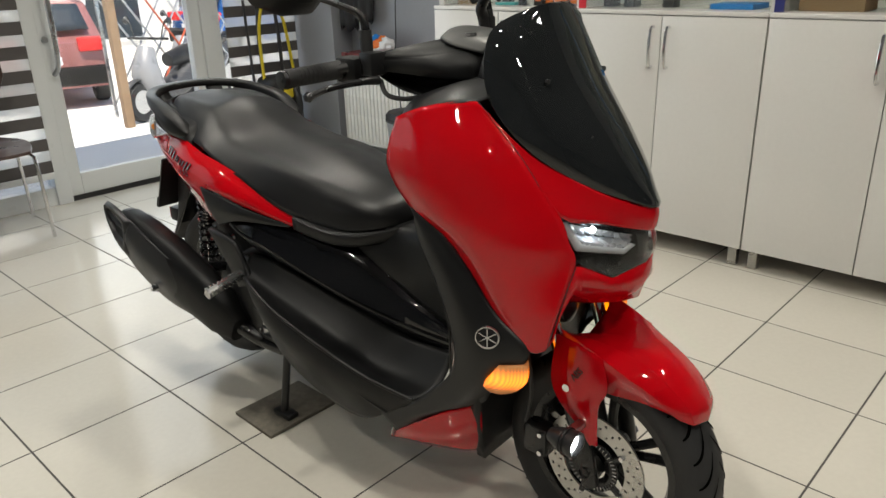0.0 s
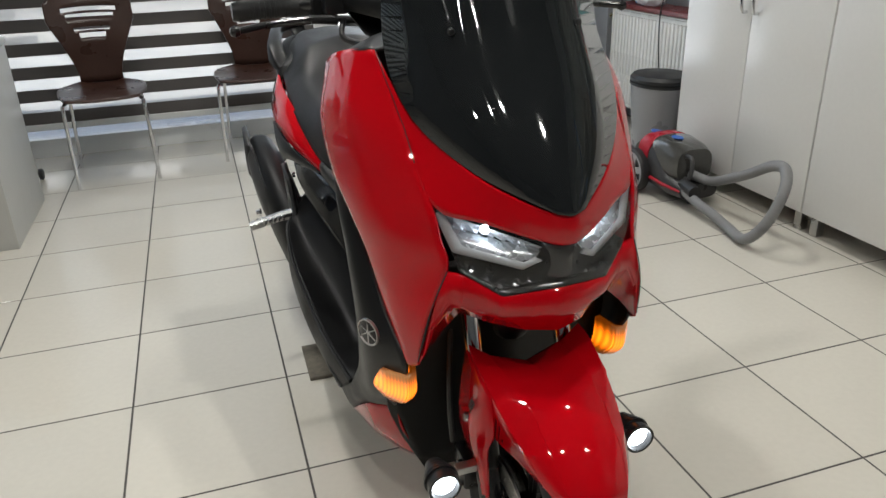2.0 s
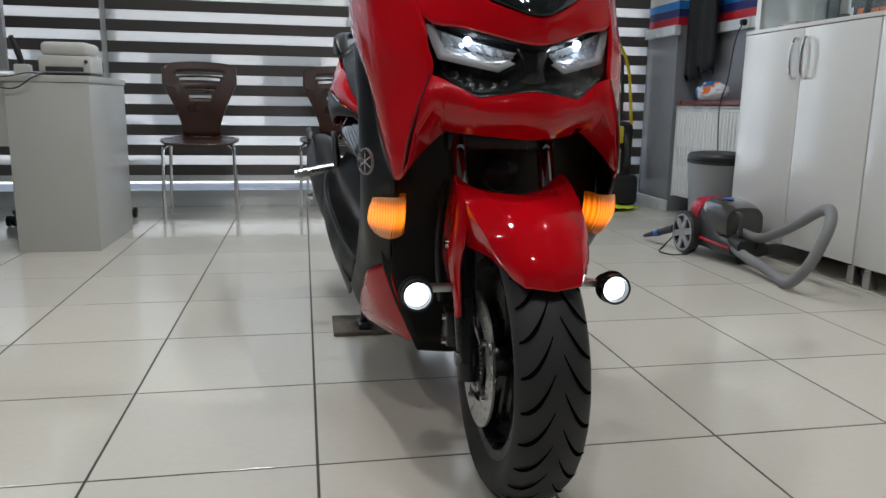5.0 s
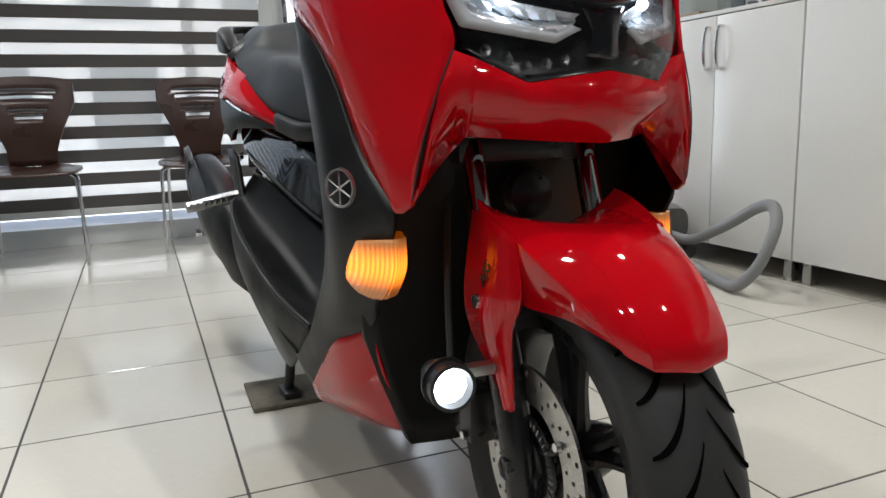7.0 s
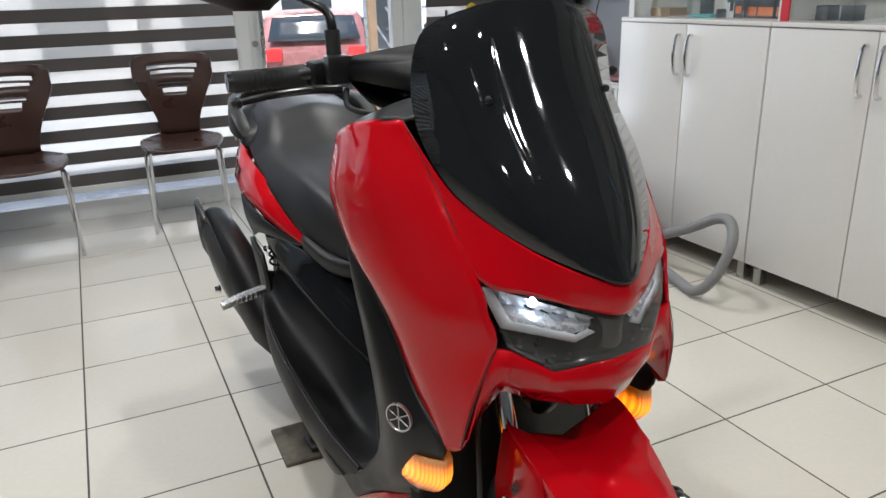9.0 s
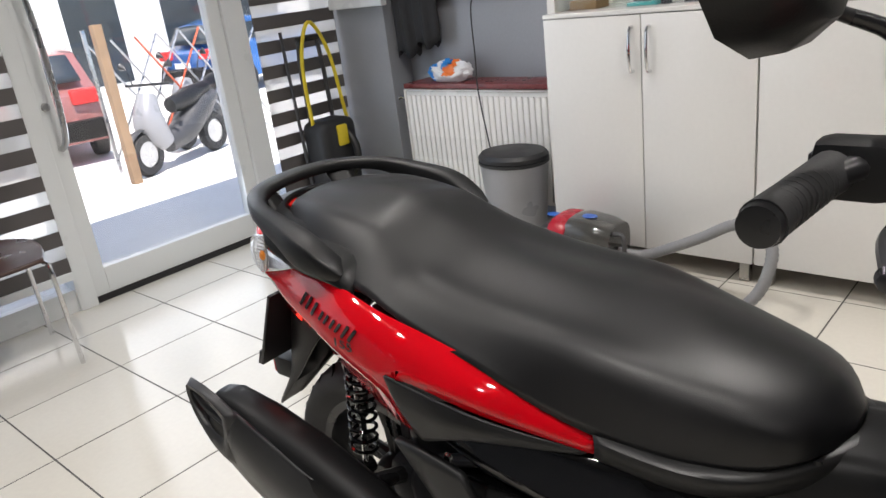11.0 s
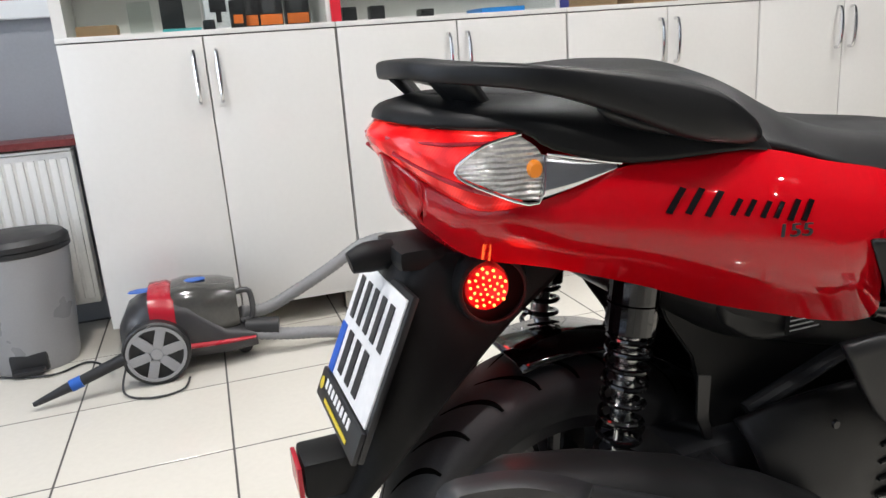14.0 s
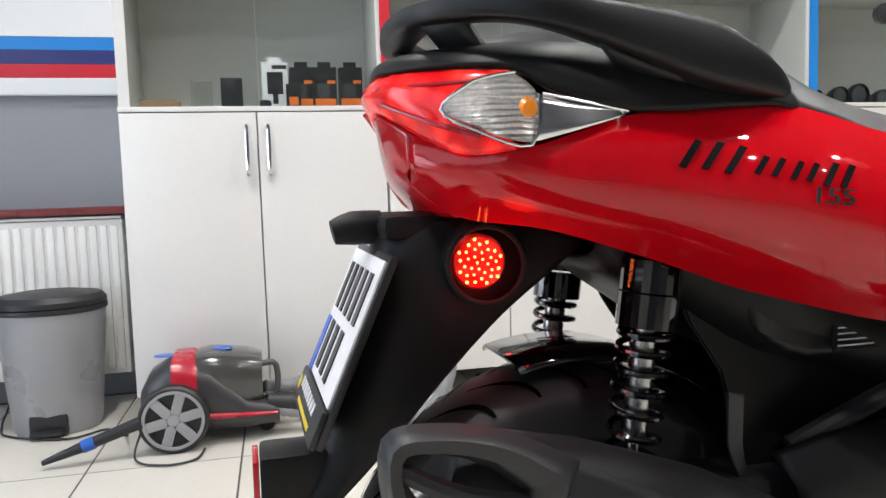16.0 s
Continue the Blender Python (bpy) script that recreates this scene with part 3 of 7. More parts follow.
brake_disc()
for s in (-1, 1):
    f = sp("fork_leg", rod((s * 0.078, -0.005, 0.60), (s * 0.078, -0.062, 0.43), 0.0145, 20), CHROME, "chrome fork tube")
    bm = tube([(s * 0.078, -0.058, 0.445), (s * 0.078, -0.075, 0.39), (s * 0.078, -0.115, 0.27), (s * 0.078, -0.13, 0.20)], [0.022, 0.021, 0.020, 0.017], 3, 16)
    part("fork_slider", bm, BLACKMETAL, f, "black painted lower fork leg")
    part("axle_nut", spun([(-0.016 * s, 0), (-0.016 * s, 0.011), (0, 0.013)], 6, "X", (s * 0.10, FA[1], FA[2])), CHROME, f)
    sp("fork_bolt", spun([(-0.010, 0), (-0.010, 0.0065), (0, 0.0075), (0.02, 0.0075)], 12, "Y", (s * 0.077, -0.016, 0.581)), CHROME, "chrome pinch bolt")
    sp("fork_bolt", spun([(-0.010, 0), (-0.010, 0.0065), (0, 0.0075), (0.02, 0.0075)], 12, "Y", (s * 0.083, -0.006, 0.605)), CHROME)
cal = sp("brake_caliper", box(-0.098, -0.055, -0.030, 0.030, 0.222, 0.292, 0.012), BLACKMETAL, "black brake caliper")
for z in (0.235, 0.280):
    part("caliper_bolt", spun([(-0.006, 0), (-0.006, 0.006), (0.004, 0.007)], 6, "X", (-0.098, -0.018, z)), CHROME, cal)
sp("brake_hose", tube([(-0.10, 0.02, 0.30), (-0.11, 0.0, 0.40), (-0.095, 0.03, 0.52), (-0.07, 0.06, 0.62)], 0.005, 6, 8), CORDBLACK)

# front mudguard: one moulded shell, two horns at the back, a flat crown and a blunt front edge
MUDGUARD = [
    [(0.056, -0.284, 0.420), (0.054, -0.292, 0.414), (0.040, -0.312, 0.404), (0, -0.322, 0.400)],
    [(0.066, -0.262, 0.428), (0.065, -0.272, 0.436), (0.044, -0.304, 0.431), (0, -0.316, 0.430)],
    [(0.078, -0.222, 0.436), (0.077, -0.234, 0.462), (0.050, -0.264, 0.470), (0, -0.276, 0.473)],
    [(0.089, -0.172, 0.436), (0.088, -0.182, 0.488), (0.054, -0.206, 0.502), (0, -0.214, 0.506)],
    [(0.094, -0.138, 0.440), (0.094, -0.128, 0.514), (0.060, -0.140, 0.516), (0, -0.146, 0.512)],
    [(0.096, -0.105, 0.452), (0.096, -0.088, 0.530), (0.064, -0.094, 0.518), (0, -0.100, 0.502)],
    [(0.096, -0.082, 0.460), (0.094, -0.058, 0.538), (0.064, -0.062, 0.516), (0, -0.064, 0.492)]]
fm = sp("mudguard", creased([mirrored_row(r) for r in MUDGUARD], 5, soft=0.0035), RED, "glossy red front mudguard", thick=0.004, angle=40)
for f in (False, True):
    leg = [[(0.093, -0.150, 0.506), (0.096, -0.098, 0.522), (0.095, -0.050, 0.526)],
           [(0.096, -0.166, 0.446), (0.104, -0.110, 0.450), (0.106, -0.046, 0.440)],
           [(0.100, -0.152, 0.408), (0.110, -0.118, 0.405), (0.110, -0.066, 0.395)],
           [(0.099, -0.150, 0.360), (0.105, -0.132, 0.356), (0.103, -0.105, 0.352)],
           [(0.098, -0.152, 0.318), (0.104, -0.146, 0.313), (0.103, -0.138, 0.315)]]
    part("side_leg", creased(leg, 4, f, 0.006), RED, fm, thick=0.004, angle=40)
    s = 1 if f else -1
    part("mudguard_bolt", spun([(-0.006, 0), (-0.006, 0.008), (0.002, 0.009)], 16, "X", (s * 0.107, -0.084, 0.426)) if s < 0 else spun([(0.006, 0), (0.006, 0.008), (-0.002, 0.009)], 16, "X", (0.107, -0.084, 0.426)), CHROME, fm)

# fog lamps on brackets
for s in (-1, 1):
    fl = sp("fog_lamp", spun([(0.055, 0), (0.052, 0.014), (0.03, 0.022), (0.0, 0.026), (-0.008, 0.026), (-0.008, 0.022), (0.002, 0.019)], 32, "Y", (s * 0.168, -0.142, 0.354)), BLACKMETAL, "lit round auxiliary fog lamp in black housing")
    part("lens", spun([(-0.002, 0), (-0.001, 0.012), (0.002, 0.019)], 32, "Y", (s * 0.168, -0.142, 0.354)), FOGLIT, fl, "glowing white lens")
    for k in range(4):
        part("cooling_fin", spun([(0.012 + 0.008 * k, 0.023 - 0.003 * k), (0.012 + 0.008 * k, 0.028 - 0.003 * k), (0.015 + 0.008 * k, 0.028 - 0.003 * k), (0.015 + 0.008 * k, 0.022 - 0.003 * k)], 28, "Y", (s * 0.168, -0.142, 0.354)), BLACKMETAL, fl)
    part("bracket", box(min(s * 0.10, s * 0.142), max(s * 0.10, s * 0.142), -0.130, -0.112, 0.354, 0.366, 0.002), STEEL, fl, "bare steel bracket")

STEERED = [ob for ob in scooter.children if ob not in BODY_FIRST]
# red front body
COWL = [
    [(0.219, 0.248, 0.935), (0.215, 0.196, 0.956), (0.199, 0.140, 0.969), (0.180, 0.088, 0.974)],
    [(0.232, 0.264, 0.848), (0.243, 0.181, 0.871), (0.220, 0.075, 0.892), (0.170, 0.005, 0.890)],
    [(0.229, 0.212, 0.772), (0.244, 0.133, 0.789), (0.216, 0.022, 0.797), (0.157, -0.076, 0.788)],
    [(0.222, 0.130, 0.724), (0.234, 0.072, 0.735), (0.206, -0.022, 0.738), (0.152, -0.092, 0.745)],
    [(0.212, 0.083, 0.670), (0.221, 0.033, 0.678), (0.200, -0.036, 0.682), (0.148, -0.105, 0.701)],
    [(0.205, 0.024, 0.593), (0.208, -0.003, 0.598), (0.203, -0.039, 0.604), (0.179, -0.090, 0.608)],
    [(0.195, -0.049, 0.531), (0.193, -0.056, 0.531), (0.190, -0.061, 0.532), (0.186, -0.075, 0.540)]]
for f in (False, True):
    sp("front_cowl", loft(COWL, 5, 6, f), RED, "glossy red side cowl", thick=0.005, angle=50)
NOSE = [
    [(0.180, 0.088, 0.974), (0.158, -0.010, 0.890), (0.105, -0.098, 0.833), (0.045, -0.152, 0.798), (0, -0.176, 0.785)],
    [(0.176, 0.030, 0.915), (0.152, -0.045, 0.845), (0.102, -0.110, 0.805), (0.045, -0.158, 0.775), (0, -0.180, 0.766)],
    [(0.170, 0.000, 0.885), (0.156, -0.076, 0.788), (0.100, -0.122, 0.770), (0.042, -0.160, 0.752), (0, -0.176, 0.744)]]
sp("nose_panel", loft([mirrored_row(r) for r in NOSE], 4, 4), RED, "glossy red strip between screen and headlamps", thick=0.005, angle=60)
CHIN = [
    [(0.182, -0.084, 0.560), (0.184, -0.080, 0.552), (0.186, -0.073, 0.543)],
    [(0.166, -0.098, 0.650), (0.168, -0.092, 0.612), (0.160, -0.070, 0.575)],
    [(0.148, -0.106, 0.700), (0.146, -0.102, 0.650), (0.138, -0.068, 0.596)],
    [(0.125, -0.109, 0.692), (0.128, -0.104, 0.645), (0.118, -0.068, 0.613)],
    [(0.081, -0.142, 0.665), (0.084, -0.140, 0.640), (0.085, -0.110, 0.610)],
    [(0.040, -0.158, 0.671), (0.044, -0.160, 0.640), (0.044, -0.142, 0.606)],
    [(0, -0.166, 0.676), (0, -0.168, 0.642), (0, -0.156, 0.603)]]
CHIN = CHIN + [[(-x, y, z) for x, y, z in r] for r in CHIN[-2::-1]]
sp("chin_panel", creased(CHIN, 1, soft=0.004), RED, "glossy red chin under the headlamps", thick=0.005, angle=40)

for f in (False, True):
    k = 1 if f else -1
    fine = [smooth_points(r, 8) for r in NOSE]
    line = [smooth_points([r[round(4.5 * n / 8)] for r in fine], 4)[n] for n in range(9)]
    sp("panel_seam", tube([(k * (p.x + 0.001), p.y - 0.0022, p.z + 0.001) for p in line], 0.0007, 3, 6), INK)
    sp("panel_seam", tube([(k * 0.149, -0.1075, 0.701), (k * 0.168, -0.1005, 0.652), (k * 0.1795, -0.0925, 0.606), (k * 0.188, -0.078, 0.548)], 0.0009, 6, 6), INK)

# headlamp: dark bowl, reflectors, light guides, one clear cover
HOUSING = material("dark_grey_lamp_housing", (0.012, 0.0125, 0.0135), 0.22, 0.2, 0.2, 30, 200)
CHROMEDIM = material("smoked_chrome", (0.16, 0.165, 0.17), 0.25, 0.9, 0.2, 40, 200)
REFLECT = material("aluminised_reflector", (0.78, 0.80, 0.82), 0.25, 0.55, 0.06, 60, 260)
COVER = [
    [(0.160, -0.074, 0.786), (0.143, -0.082, 0.789), (0.083, -0.130, 0.763), (0, -0.176, 0.743)],
    [(0.140, -0.103, 0.722), (0.124, -0.115, 0.714), (0.066, -0.154, 0.699), (0, -0.174, 0.706)],
    [(0.132, -0.108, 0.700), (0.122, -0.115, 0.693), (0.081, -0.144, 0.666), (0, -0.168, 0.677)]]
hl = sp("headlamp", loft([mirrored_row(r) for r in (
    COVER[0],
    [(0.150, -0.055, 0.780), (0.138, -0.060, 0.780), (0.080, -0.090, 0.755), (0, -0.150, 0.738)],
    [(0.134, -0.062, 0.728), (0.120, -0.070, 0.720), (0.066, -0.110, 0.704), (0, -0.150, 0.706)],
    [(0.127, -0.090, 0.702), (0.117, -0.097, 0.695), (0.078, -0.124, 0.672), (0, -0.150, 0.682)],
    COVER[2])], 1, 1), HOUSING, "twin LED headlamp with clear cover", thick=0.002, angle=20)
lens = part("cover", creased([mirrored_row([(x, y - 0.002, z) for x, y, z in r]) for r in COVER], 1, soft=0.003), HEADGLASS, hl, "clear lamp cover", angle=60)
lens.visible_shadow = False


def along(pts, u):
    """A place on a bent line, u from 0 to 1."""
    q = u * (len(pts) - 1)
    k = min(int(q), len(pts) - 2)
    return Vector(pts[k]).lerp(Vector(pts[k + 1]), q - k)


for f in (False, True):
    s = 1 if f else -1
    # a dish of upright flutes above, a plain shelf that comes forward below
    flutes, shelf = [], []
    for k in range(15):
        u = k / 14
        top = along([(0.147, -0.068, 0.775), (0.086, -0.112, 0.752), (0.026, -0.150, 0.733)], u)
        low = along([(0.125, -0.098, 0.733), (0.054, -0.143, 0.714), (0.036, -0.150, 0.720)], u)
        deep = 0.024 * math.sin(math.pi * u)
        mid = top.lerp(low, 0.5) + Vector((0, deep + (0.006 if k % 2 else 0), 0))
        flutes.append([tuple(top + Vector((0, 0.5 * deep, 0))), tuple(top.lerp(mid, 0.5) + Vector((0, 0.005, 0))), tuple(mid)])
        shelf.append([tuple(mid + Vector((0, 0.0, -0.0005))), tuple(low)])
    part("reflector", loft(flutes, 3, 1, f), REFLECT, hl, "bright silver fluted reflector", thick=0.001, angle=12)
    part("reflector_shelf", loft(shelf, 1, 1, f), REFLECT, hl, "silver lower shelf of the reflector", thick=0.001, angle=12)
    drl = [[(0.155, -0.075, 0.778), (0.137, -0.097, 0.724), (0.054, -0.148, 0.704), (0.029, -0.157, 0.717)],
           [(0.141, -0.080, 0.776), (0.124, -0.102, 0.733), (0.052, -0.147, 0.714), (0.038, -0.152, 0.722)]]
    part("light_guide", creased(drl, 1, f, 0.0015), GUIDE, hl, "white light guide strip", thick=0.004)
    for w, y, z, r in ((0.113, -0.106, 0.700, 0.007), (0.096, -0.120, 0.690, 0.008), (0.080, -0.131, 0.681, 0.008), (0.062, -0.141, 0.684, 0.007), (0.044, -0.148, 0.688, 0.006)):
        part("lower_reflector", spun([(0.004, 0.0), (0.0, 0.45 * r), (-0.003, r)], 6, "Y", (s * w, y, z)), CHROMEDIM, hl, "small dull lower reflector", smooth=False)
    part("led", spun([(-0.004, 0), (-0.003, 0.005), (0.003, 0.007)], 16, "Y", (s * 0.091, -0.104, 0.752)), LEDWHITE, hl, "lit white LED")
    bulb = new("headlamp_light", bpy.data.lights.new("headlamp_light", "POINT"))
    bulb.data.energy, bulb.data.shadow_soft_size, bulb.data.color = 0.014, 0.006, (0.9, 0.95, 1.0)
    bulb.location = STANCE @ Vector((s * 0.091, -0.118, 0.752))
part("centre_bridge", loft([mirrored_row(r) for r in ([(0.026, -0.152, 0.742), (0, -0.164, 0.738)], [(0.016, -0.158, 0.712), (0, -0.166, 0.710)], [(0.022, -0.154, 0.690), (0, -0.162, 0.686)])], 3, 3), GLOSSBLACK, hl, "gloss black centre bridge", thick=0.003)

# windscreen
WS = [
    [(0.080, 0.060, 1.120), (0.045, 0.051, 1.127), (0.022, 0.048, 1.129), (0, 0.047, 1.129)],
    [(0.153, 0.082, 1.085), (0.072, 0.036, 1.092), (0.036, 0.029, 1.094), (0, 0.027, 1.095)],
    [(0.171, 0.072, 0.985), (0.080, -0.020, 0.990), (0.040, -0.030, 0.991), (0, -0.034, 0.992)],
    [(0.162, -0.008, 0.898), (0.066, -0.092, 0.896), (0.033, -0.102, 0.897), (0, -0.106, 0.897)],
    [(0.106, -0.097, 0.835), (0.042, -0.142, 0.835), (0.021, -0.149, 0.835), (0, -0.151, 0.835)],
    [(0.020, -0.176, 0.789), (0.008, -0.180, 0.787), (0.004, -0.181, 0.786), (0, -0.181, 0.786)]]
ws = sp("windscreen", creased([mirrored_row(r) for r in WS], 6, soft=0.006, turn=14), WINDSCREEN, "dark smoked glossy windscreen", thick=0.004, angle=60)
for x, z in ((-0.097, 1.004), (-0.067, 0.909), (0.097, 1.004), (0.067, 0.909)):
    y = min(ws.data.vertices, key=lambda q: (q.co.x - x) ** 2 + (q.co.z - z) ** 2).co.y + 0.002
    part("screen_screw", spun([(-0.0035, 0), (-0.0035, 0.003), (-0.002, 0.005), (0.003, 0.0055)], 16, "Y", (x, y, z)), BLACKMETAL, ws)

# leg shield, inner panel, dash
SHIELD = [
    [(0.229, 0.212, 0.771), (0.231, 0.207, 0.769), (0.230, 0.202, 0.767)],
    [(0.230, 0.164, 0.747), (0.235, 0.180, 0.737), (0.230, 0.197, 0.727)],
    [(0.223, 0.130, 0.724), (0.236, 0.155, 0.707), (0.231, 0.180, 0.691)],
    [(0.213, 0.083, 0.670), (0.235, 0.114, 0.654), (0.232, 0.150, 0.635)],
    [(0.206, 0.024, 0.592), (0.235, 0.073, 0.580), (0.233, 0.120, 0.565)],
    [(0.196, -0.045, 0.531), (0.233, 0.042, 0.505), (0.234, 0.103, 0.499)],
    [(0.190, 0.000, 0.465), (0.228, 0.057, 0.440), (0.234, 0.116, 0.444)],
    [(0.186, 0.050, 0.405), (0.222, 0.096, 0.384), (0.233, 0.162, 0.391)],
    [(0.187, 0.079, 0.365), (0.219, 0.141, 0.344), (0.232, 0.227, 0.328)],
    [(0.211, 0.201, 0.295), (0.226, 0.237, 0.288), (0.234, 0.291, 0.288)],
    [(0.217, 0.296, 0.222), (0.227, 0.302, 0.243), (0.234, 0.325, 0.266)]]
sh = pair("leg_shield", SHIELD, SATIN, scooter, 0.005, "satin dark grey leg shield")
INNER = [
    [(0.217, 0.241, 0.930), (0.160, 0.282, 0.935), (0.000, 0.300, 0.945)],
    [(0.231, 0.268, 0.848), (0.154, 0.313, 0.808), (-0.011, 0.317, 0.798)],
    [(0.230, 0.202, 0.767), (0.156, 0.268, 0.743), (-0.010, 0.277, 0.738)],
    [(0.232, 0.150, 0.635), (0.142, 0.216, 0.649), (-0.009, 0.246, 0.648)],
    [(0.233, 0.120, 0.565), (0.138, 0.190, 0.569), (-0.008, 0.235, 0.578)],
    [(0.234, 0.116, 0.444), (0.123, 0.189, 0.429), (-0.007, 0.204, 0.419)]]
sp("inner_leg_panel", loft([mirrored_row(r) for r in INNER], 4, 4), SATIN, "satin dark grey inner panel", thick=0.004)
DASH = [
    [(0.181, 0.088, 0.972), (0.120, 0.060, 0.985), (0, 0.050, 0.990)],
    [(0.202, 0.140, 0.966), (0.130, 0.150, 0.992), (0, 0.150, 1.000)],
    [(0.218, 0.240, 0.932), (0.150, 0.262, 0.958), (0, 0.285, 0.962)]]
sp("dash_panel", loft([mirrored_row(r) for r in DASH], 4, 4), SATIN, "satin dark grey dash surround", thick=0.004)
BELLY = [
    [(0.185, 0.079, 0.365), (0.206, 0.116, 0.347), (0.219, 0.161, 0.323), (0.217, 0.296, 0.220)],
    [(0.169, 0.087, 0.299), (0.190, 0.130, 0.269), (0.201, 0.195, 0.234), (0.202, 0.321, 0.186)],
    [(0.126, 0.122, 0.204), (0.144, 0.158, 0.189), (0.161, 0.249, 0.173), (0.179, 0.355, 0.166)],
    [(0.065, 0.144, 0.157), (0.073, 0.185, 0.154), (0.090, 0.266, 0.150), (0.105, 0.408, 0.147)]]
pair("belly_panel", BELLY, RED, scooter, 0.004, "glossy red lower belly panel")
# dark core behind the panels: radiator shroud and frame
sp("front_frame", loft([mirrored_row(r) for r in (
    [(0.195, 0.050, 0.640), (0.110, 0.012, 0.650), (0, 0.0, 0.655)],
    [(0.205, 0.060, 0.500), (0.110, 0.050, 0.500), (0, 0.045, 0.500)],
    [(0.196, 0.088, 0.350), (0.105, 0.090, 0.345), (0, 0.090, 0.345)],
    [(0.125, 0.125, 0.175), (0.060, 0.135, 0.165), (0, 0.135, 0.165)])], 3, 3), MATT, "matt black radiator shroud", thick=0.02)
sp("lower_yoke", box(-0.10, 0.10, -0.01, 0.06, 0.575, 0.615, 0.012), BLACKMETAL)
sp("horn", spun([(-0.015, 0), (-0.015, 0.012), (-0.008, 0.03), (0.005, 0.034), (0.02, 0.028), (0.03, 0)], 28, "Y", (0.0, -0.005, 0.535)), BLACKMETAL, "round black horn")
for s in (-1, 1):
    a0, a1, a2, a3 = (0.182, 0.194, 0.212, 0.222)
    bm = creased([[(a0 - 0.010, 0.012, 0.500), (a0, -0.030, 0.498), (a1, -0.036, 0.499), (a2, -0.014, 0.497), (a3, 0.006, 0.495)],
                  [(a0 - 0.010, 0.014, 0.468), (a0, -0.030, 0.466), (a1, -0.037, 0.466), (a2 + 0.004, -0.006, 0.464), (a3 + 0.006, 0.028, 0.462)],
                  [(a0 - 0.010, 0.022, 0.442), (a0, -0.012, 0.442), (a1 + 0.001, -0.015, 0.438), (a2 + 0.001, 0.012, 0.438), (a3 + 0.003, 0.038, 0.444)],
                  [(a0 - 0.010, 0.026, 0.428), (a0, 0.004, 0.428), (a1 - 0.001, 0.006, 0.424), (a2 - 0.007, 0.018, 0.424), (a3 - 0.007, 0.030, 0.429)]], 4, s > 0, 0.005)
    t = sp("turn_signal", bm, AMBER, "lit amber front turn signal", thick=0.010)

# emblem ring
for s in (-1, 1):
    em = sp("emblem", spun([(-0.001, 0.0200), (-0.003, 0.0208), (-0.003, 0.0228), (0.001, 0.0236)], 36, "X"), STEEL, "round silver emblem")
    bm = bmesh.new()
    for k in range(3):
        a = math.pi * k / 3 + math.pi / 2
        rod((-0.002, 0.0188 * math.cos(a), 0.0188 * math.sin(a)), (-0.002, -0.0188 * math.cos(a), -0.0188 * math.sin(a)), 0.0011, 6, bm)
    part("emblem_bars", bm, STEEL, em)
    em.matrix_basis = pose(s * 0.236, 0.022, 0.555, 0, 0, 0) @ (pose(0, 0, 0, 0, 0, 28) if s < 0 else pose(0, 0, 0, 0, 0, 152))

# floor, tunnel and side covers
SKIRT = [
    [(0.232, 0.227, 0.330), (0.234, 0.262, 0.303), (0.233, 0.312, 0.266)],
    [(0.249, 0.359, 0.350), (0.253, 0.374, 0.307), (0.229, 0.398, 0.219)],
    [(0.260, 0.496, 0.385), (0.266, 0.505, 0.327), (0.230, 0.514, 0.226)],
    [(0.265, 0.637, 0.424), (0.269, 0.637, 0.366), (0.231, 0.640, 0.266)],
    [(0.255, 0.737, 0.457), (0.258, 0.732, 0.420), (0.234, 0.721, 0.335)],
    [(0.233, 0.802, 0.464), (0.233, 0.797, 0.449), (0.230, 0.782, 0.420)]]
pair("side_skirt", SKIRT, MATT, scooter, 0.004, "satin dark grey floor skirt")
FLOOR = [
    [(0.232, 0.227, 0.332), (0.178, 0.200, 0.349), (0.104, 0.213, 0.401)],
    [(0.249, 0.359, 0.352), (0.177, 0.356, 0.328), (0.104, 0.341, 0.391)],
    [(0.260, 0.496, 0.387), (0.187, 0.503, 0.362), (0.123, 0.511, 0.426)],
    [(0.265, 0.637, 0.426), (0.209, 0.650, 0.421), (0.152, 0.653, 0.473)],
    [(0.255, 0.737, 0.459), (0.219, 0.751, 0.457), (0.179, 0.760, 0.507)],
    [(0.233, 0.802, 0.466), (0.216, 0.817, 0.484), (0.192, 0.826, 0.514)]]
pair("footboard", FLOOR, MATT, scooter, 0.004, "matt black footboard")
UPPER = [
    [(0.104, 0.213, 0.401), (0.105, 0.215, 0.417), (0.102, 0.217, 0.433), (0.100, 0.219, 0.445)],
    [(0.104, 0.340, 0.391), (0.116, 0.341, 0.422), (0.101, 0.343, 0.453), (0.094, 0.345, 0.487)],
    [(0.123, 0.511, 0.426), (0.156, 0.512, 0.464), (0.134, 0.518, 0.526), (0.119, 0.532, 0.598)],
    [(0.152, 0.653, 0.473), (0.190, 0.655, 0.515), (0.169, 0.657, 0.570), (0.142, 0.664, 0.617)],
    [(0.187, 0.796, 0.509), (0.209, 0.802, 0.542), (0.195, 0.812, 0.579), (0.176, 0.821, 0.609)],
    [(0.190, 0.897, 0.539), (0.201, 0.907, 0.556), (0.195, 0.917, 0.574), (0.189, 0.927, 0.592)]]
SURROUND = [(0.172, 0.660, 0.640), (0.156, 0.560, 0.622), (0.132, 0.490, 0.622), (0.098, 0.440, 0.632), (0.045, 0.392, 0.644), (0, 0.384, 0.646)]
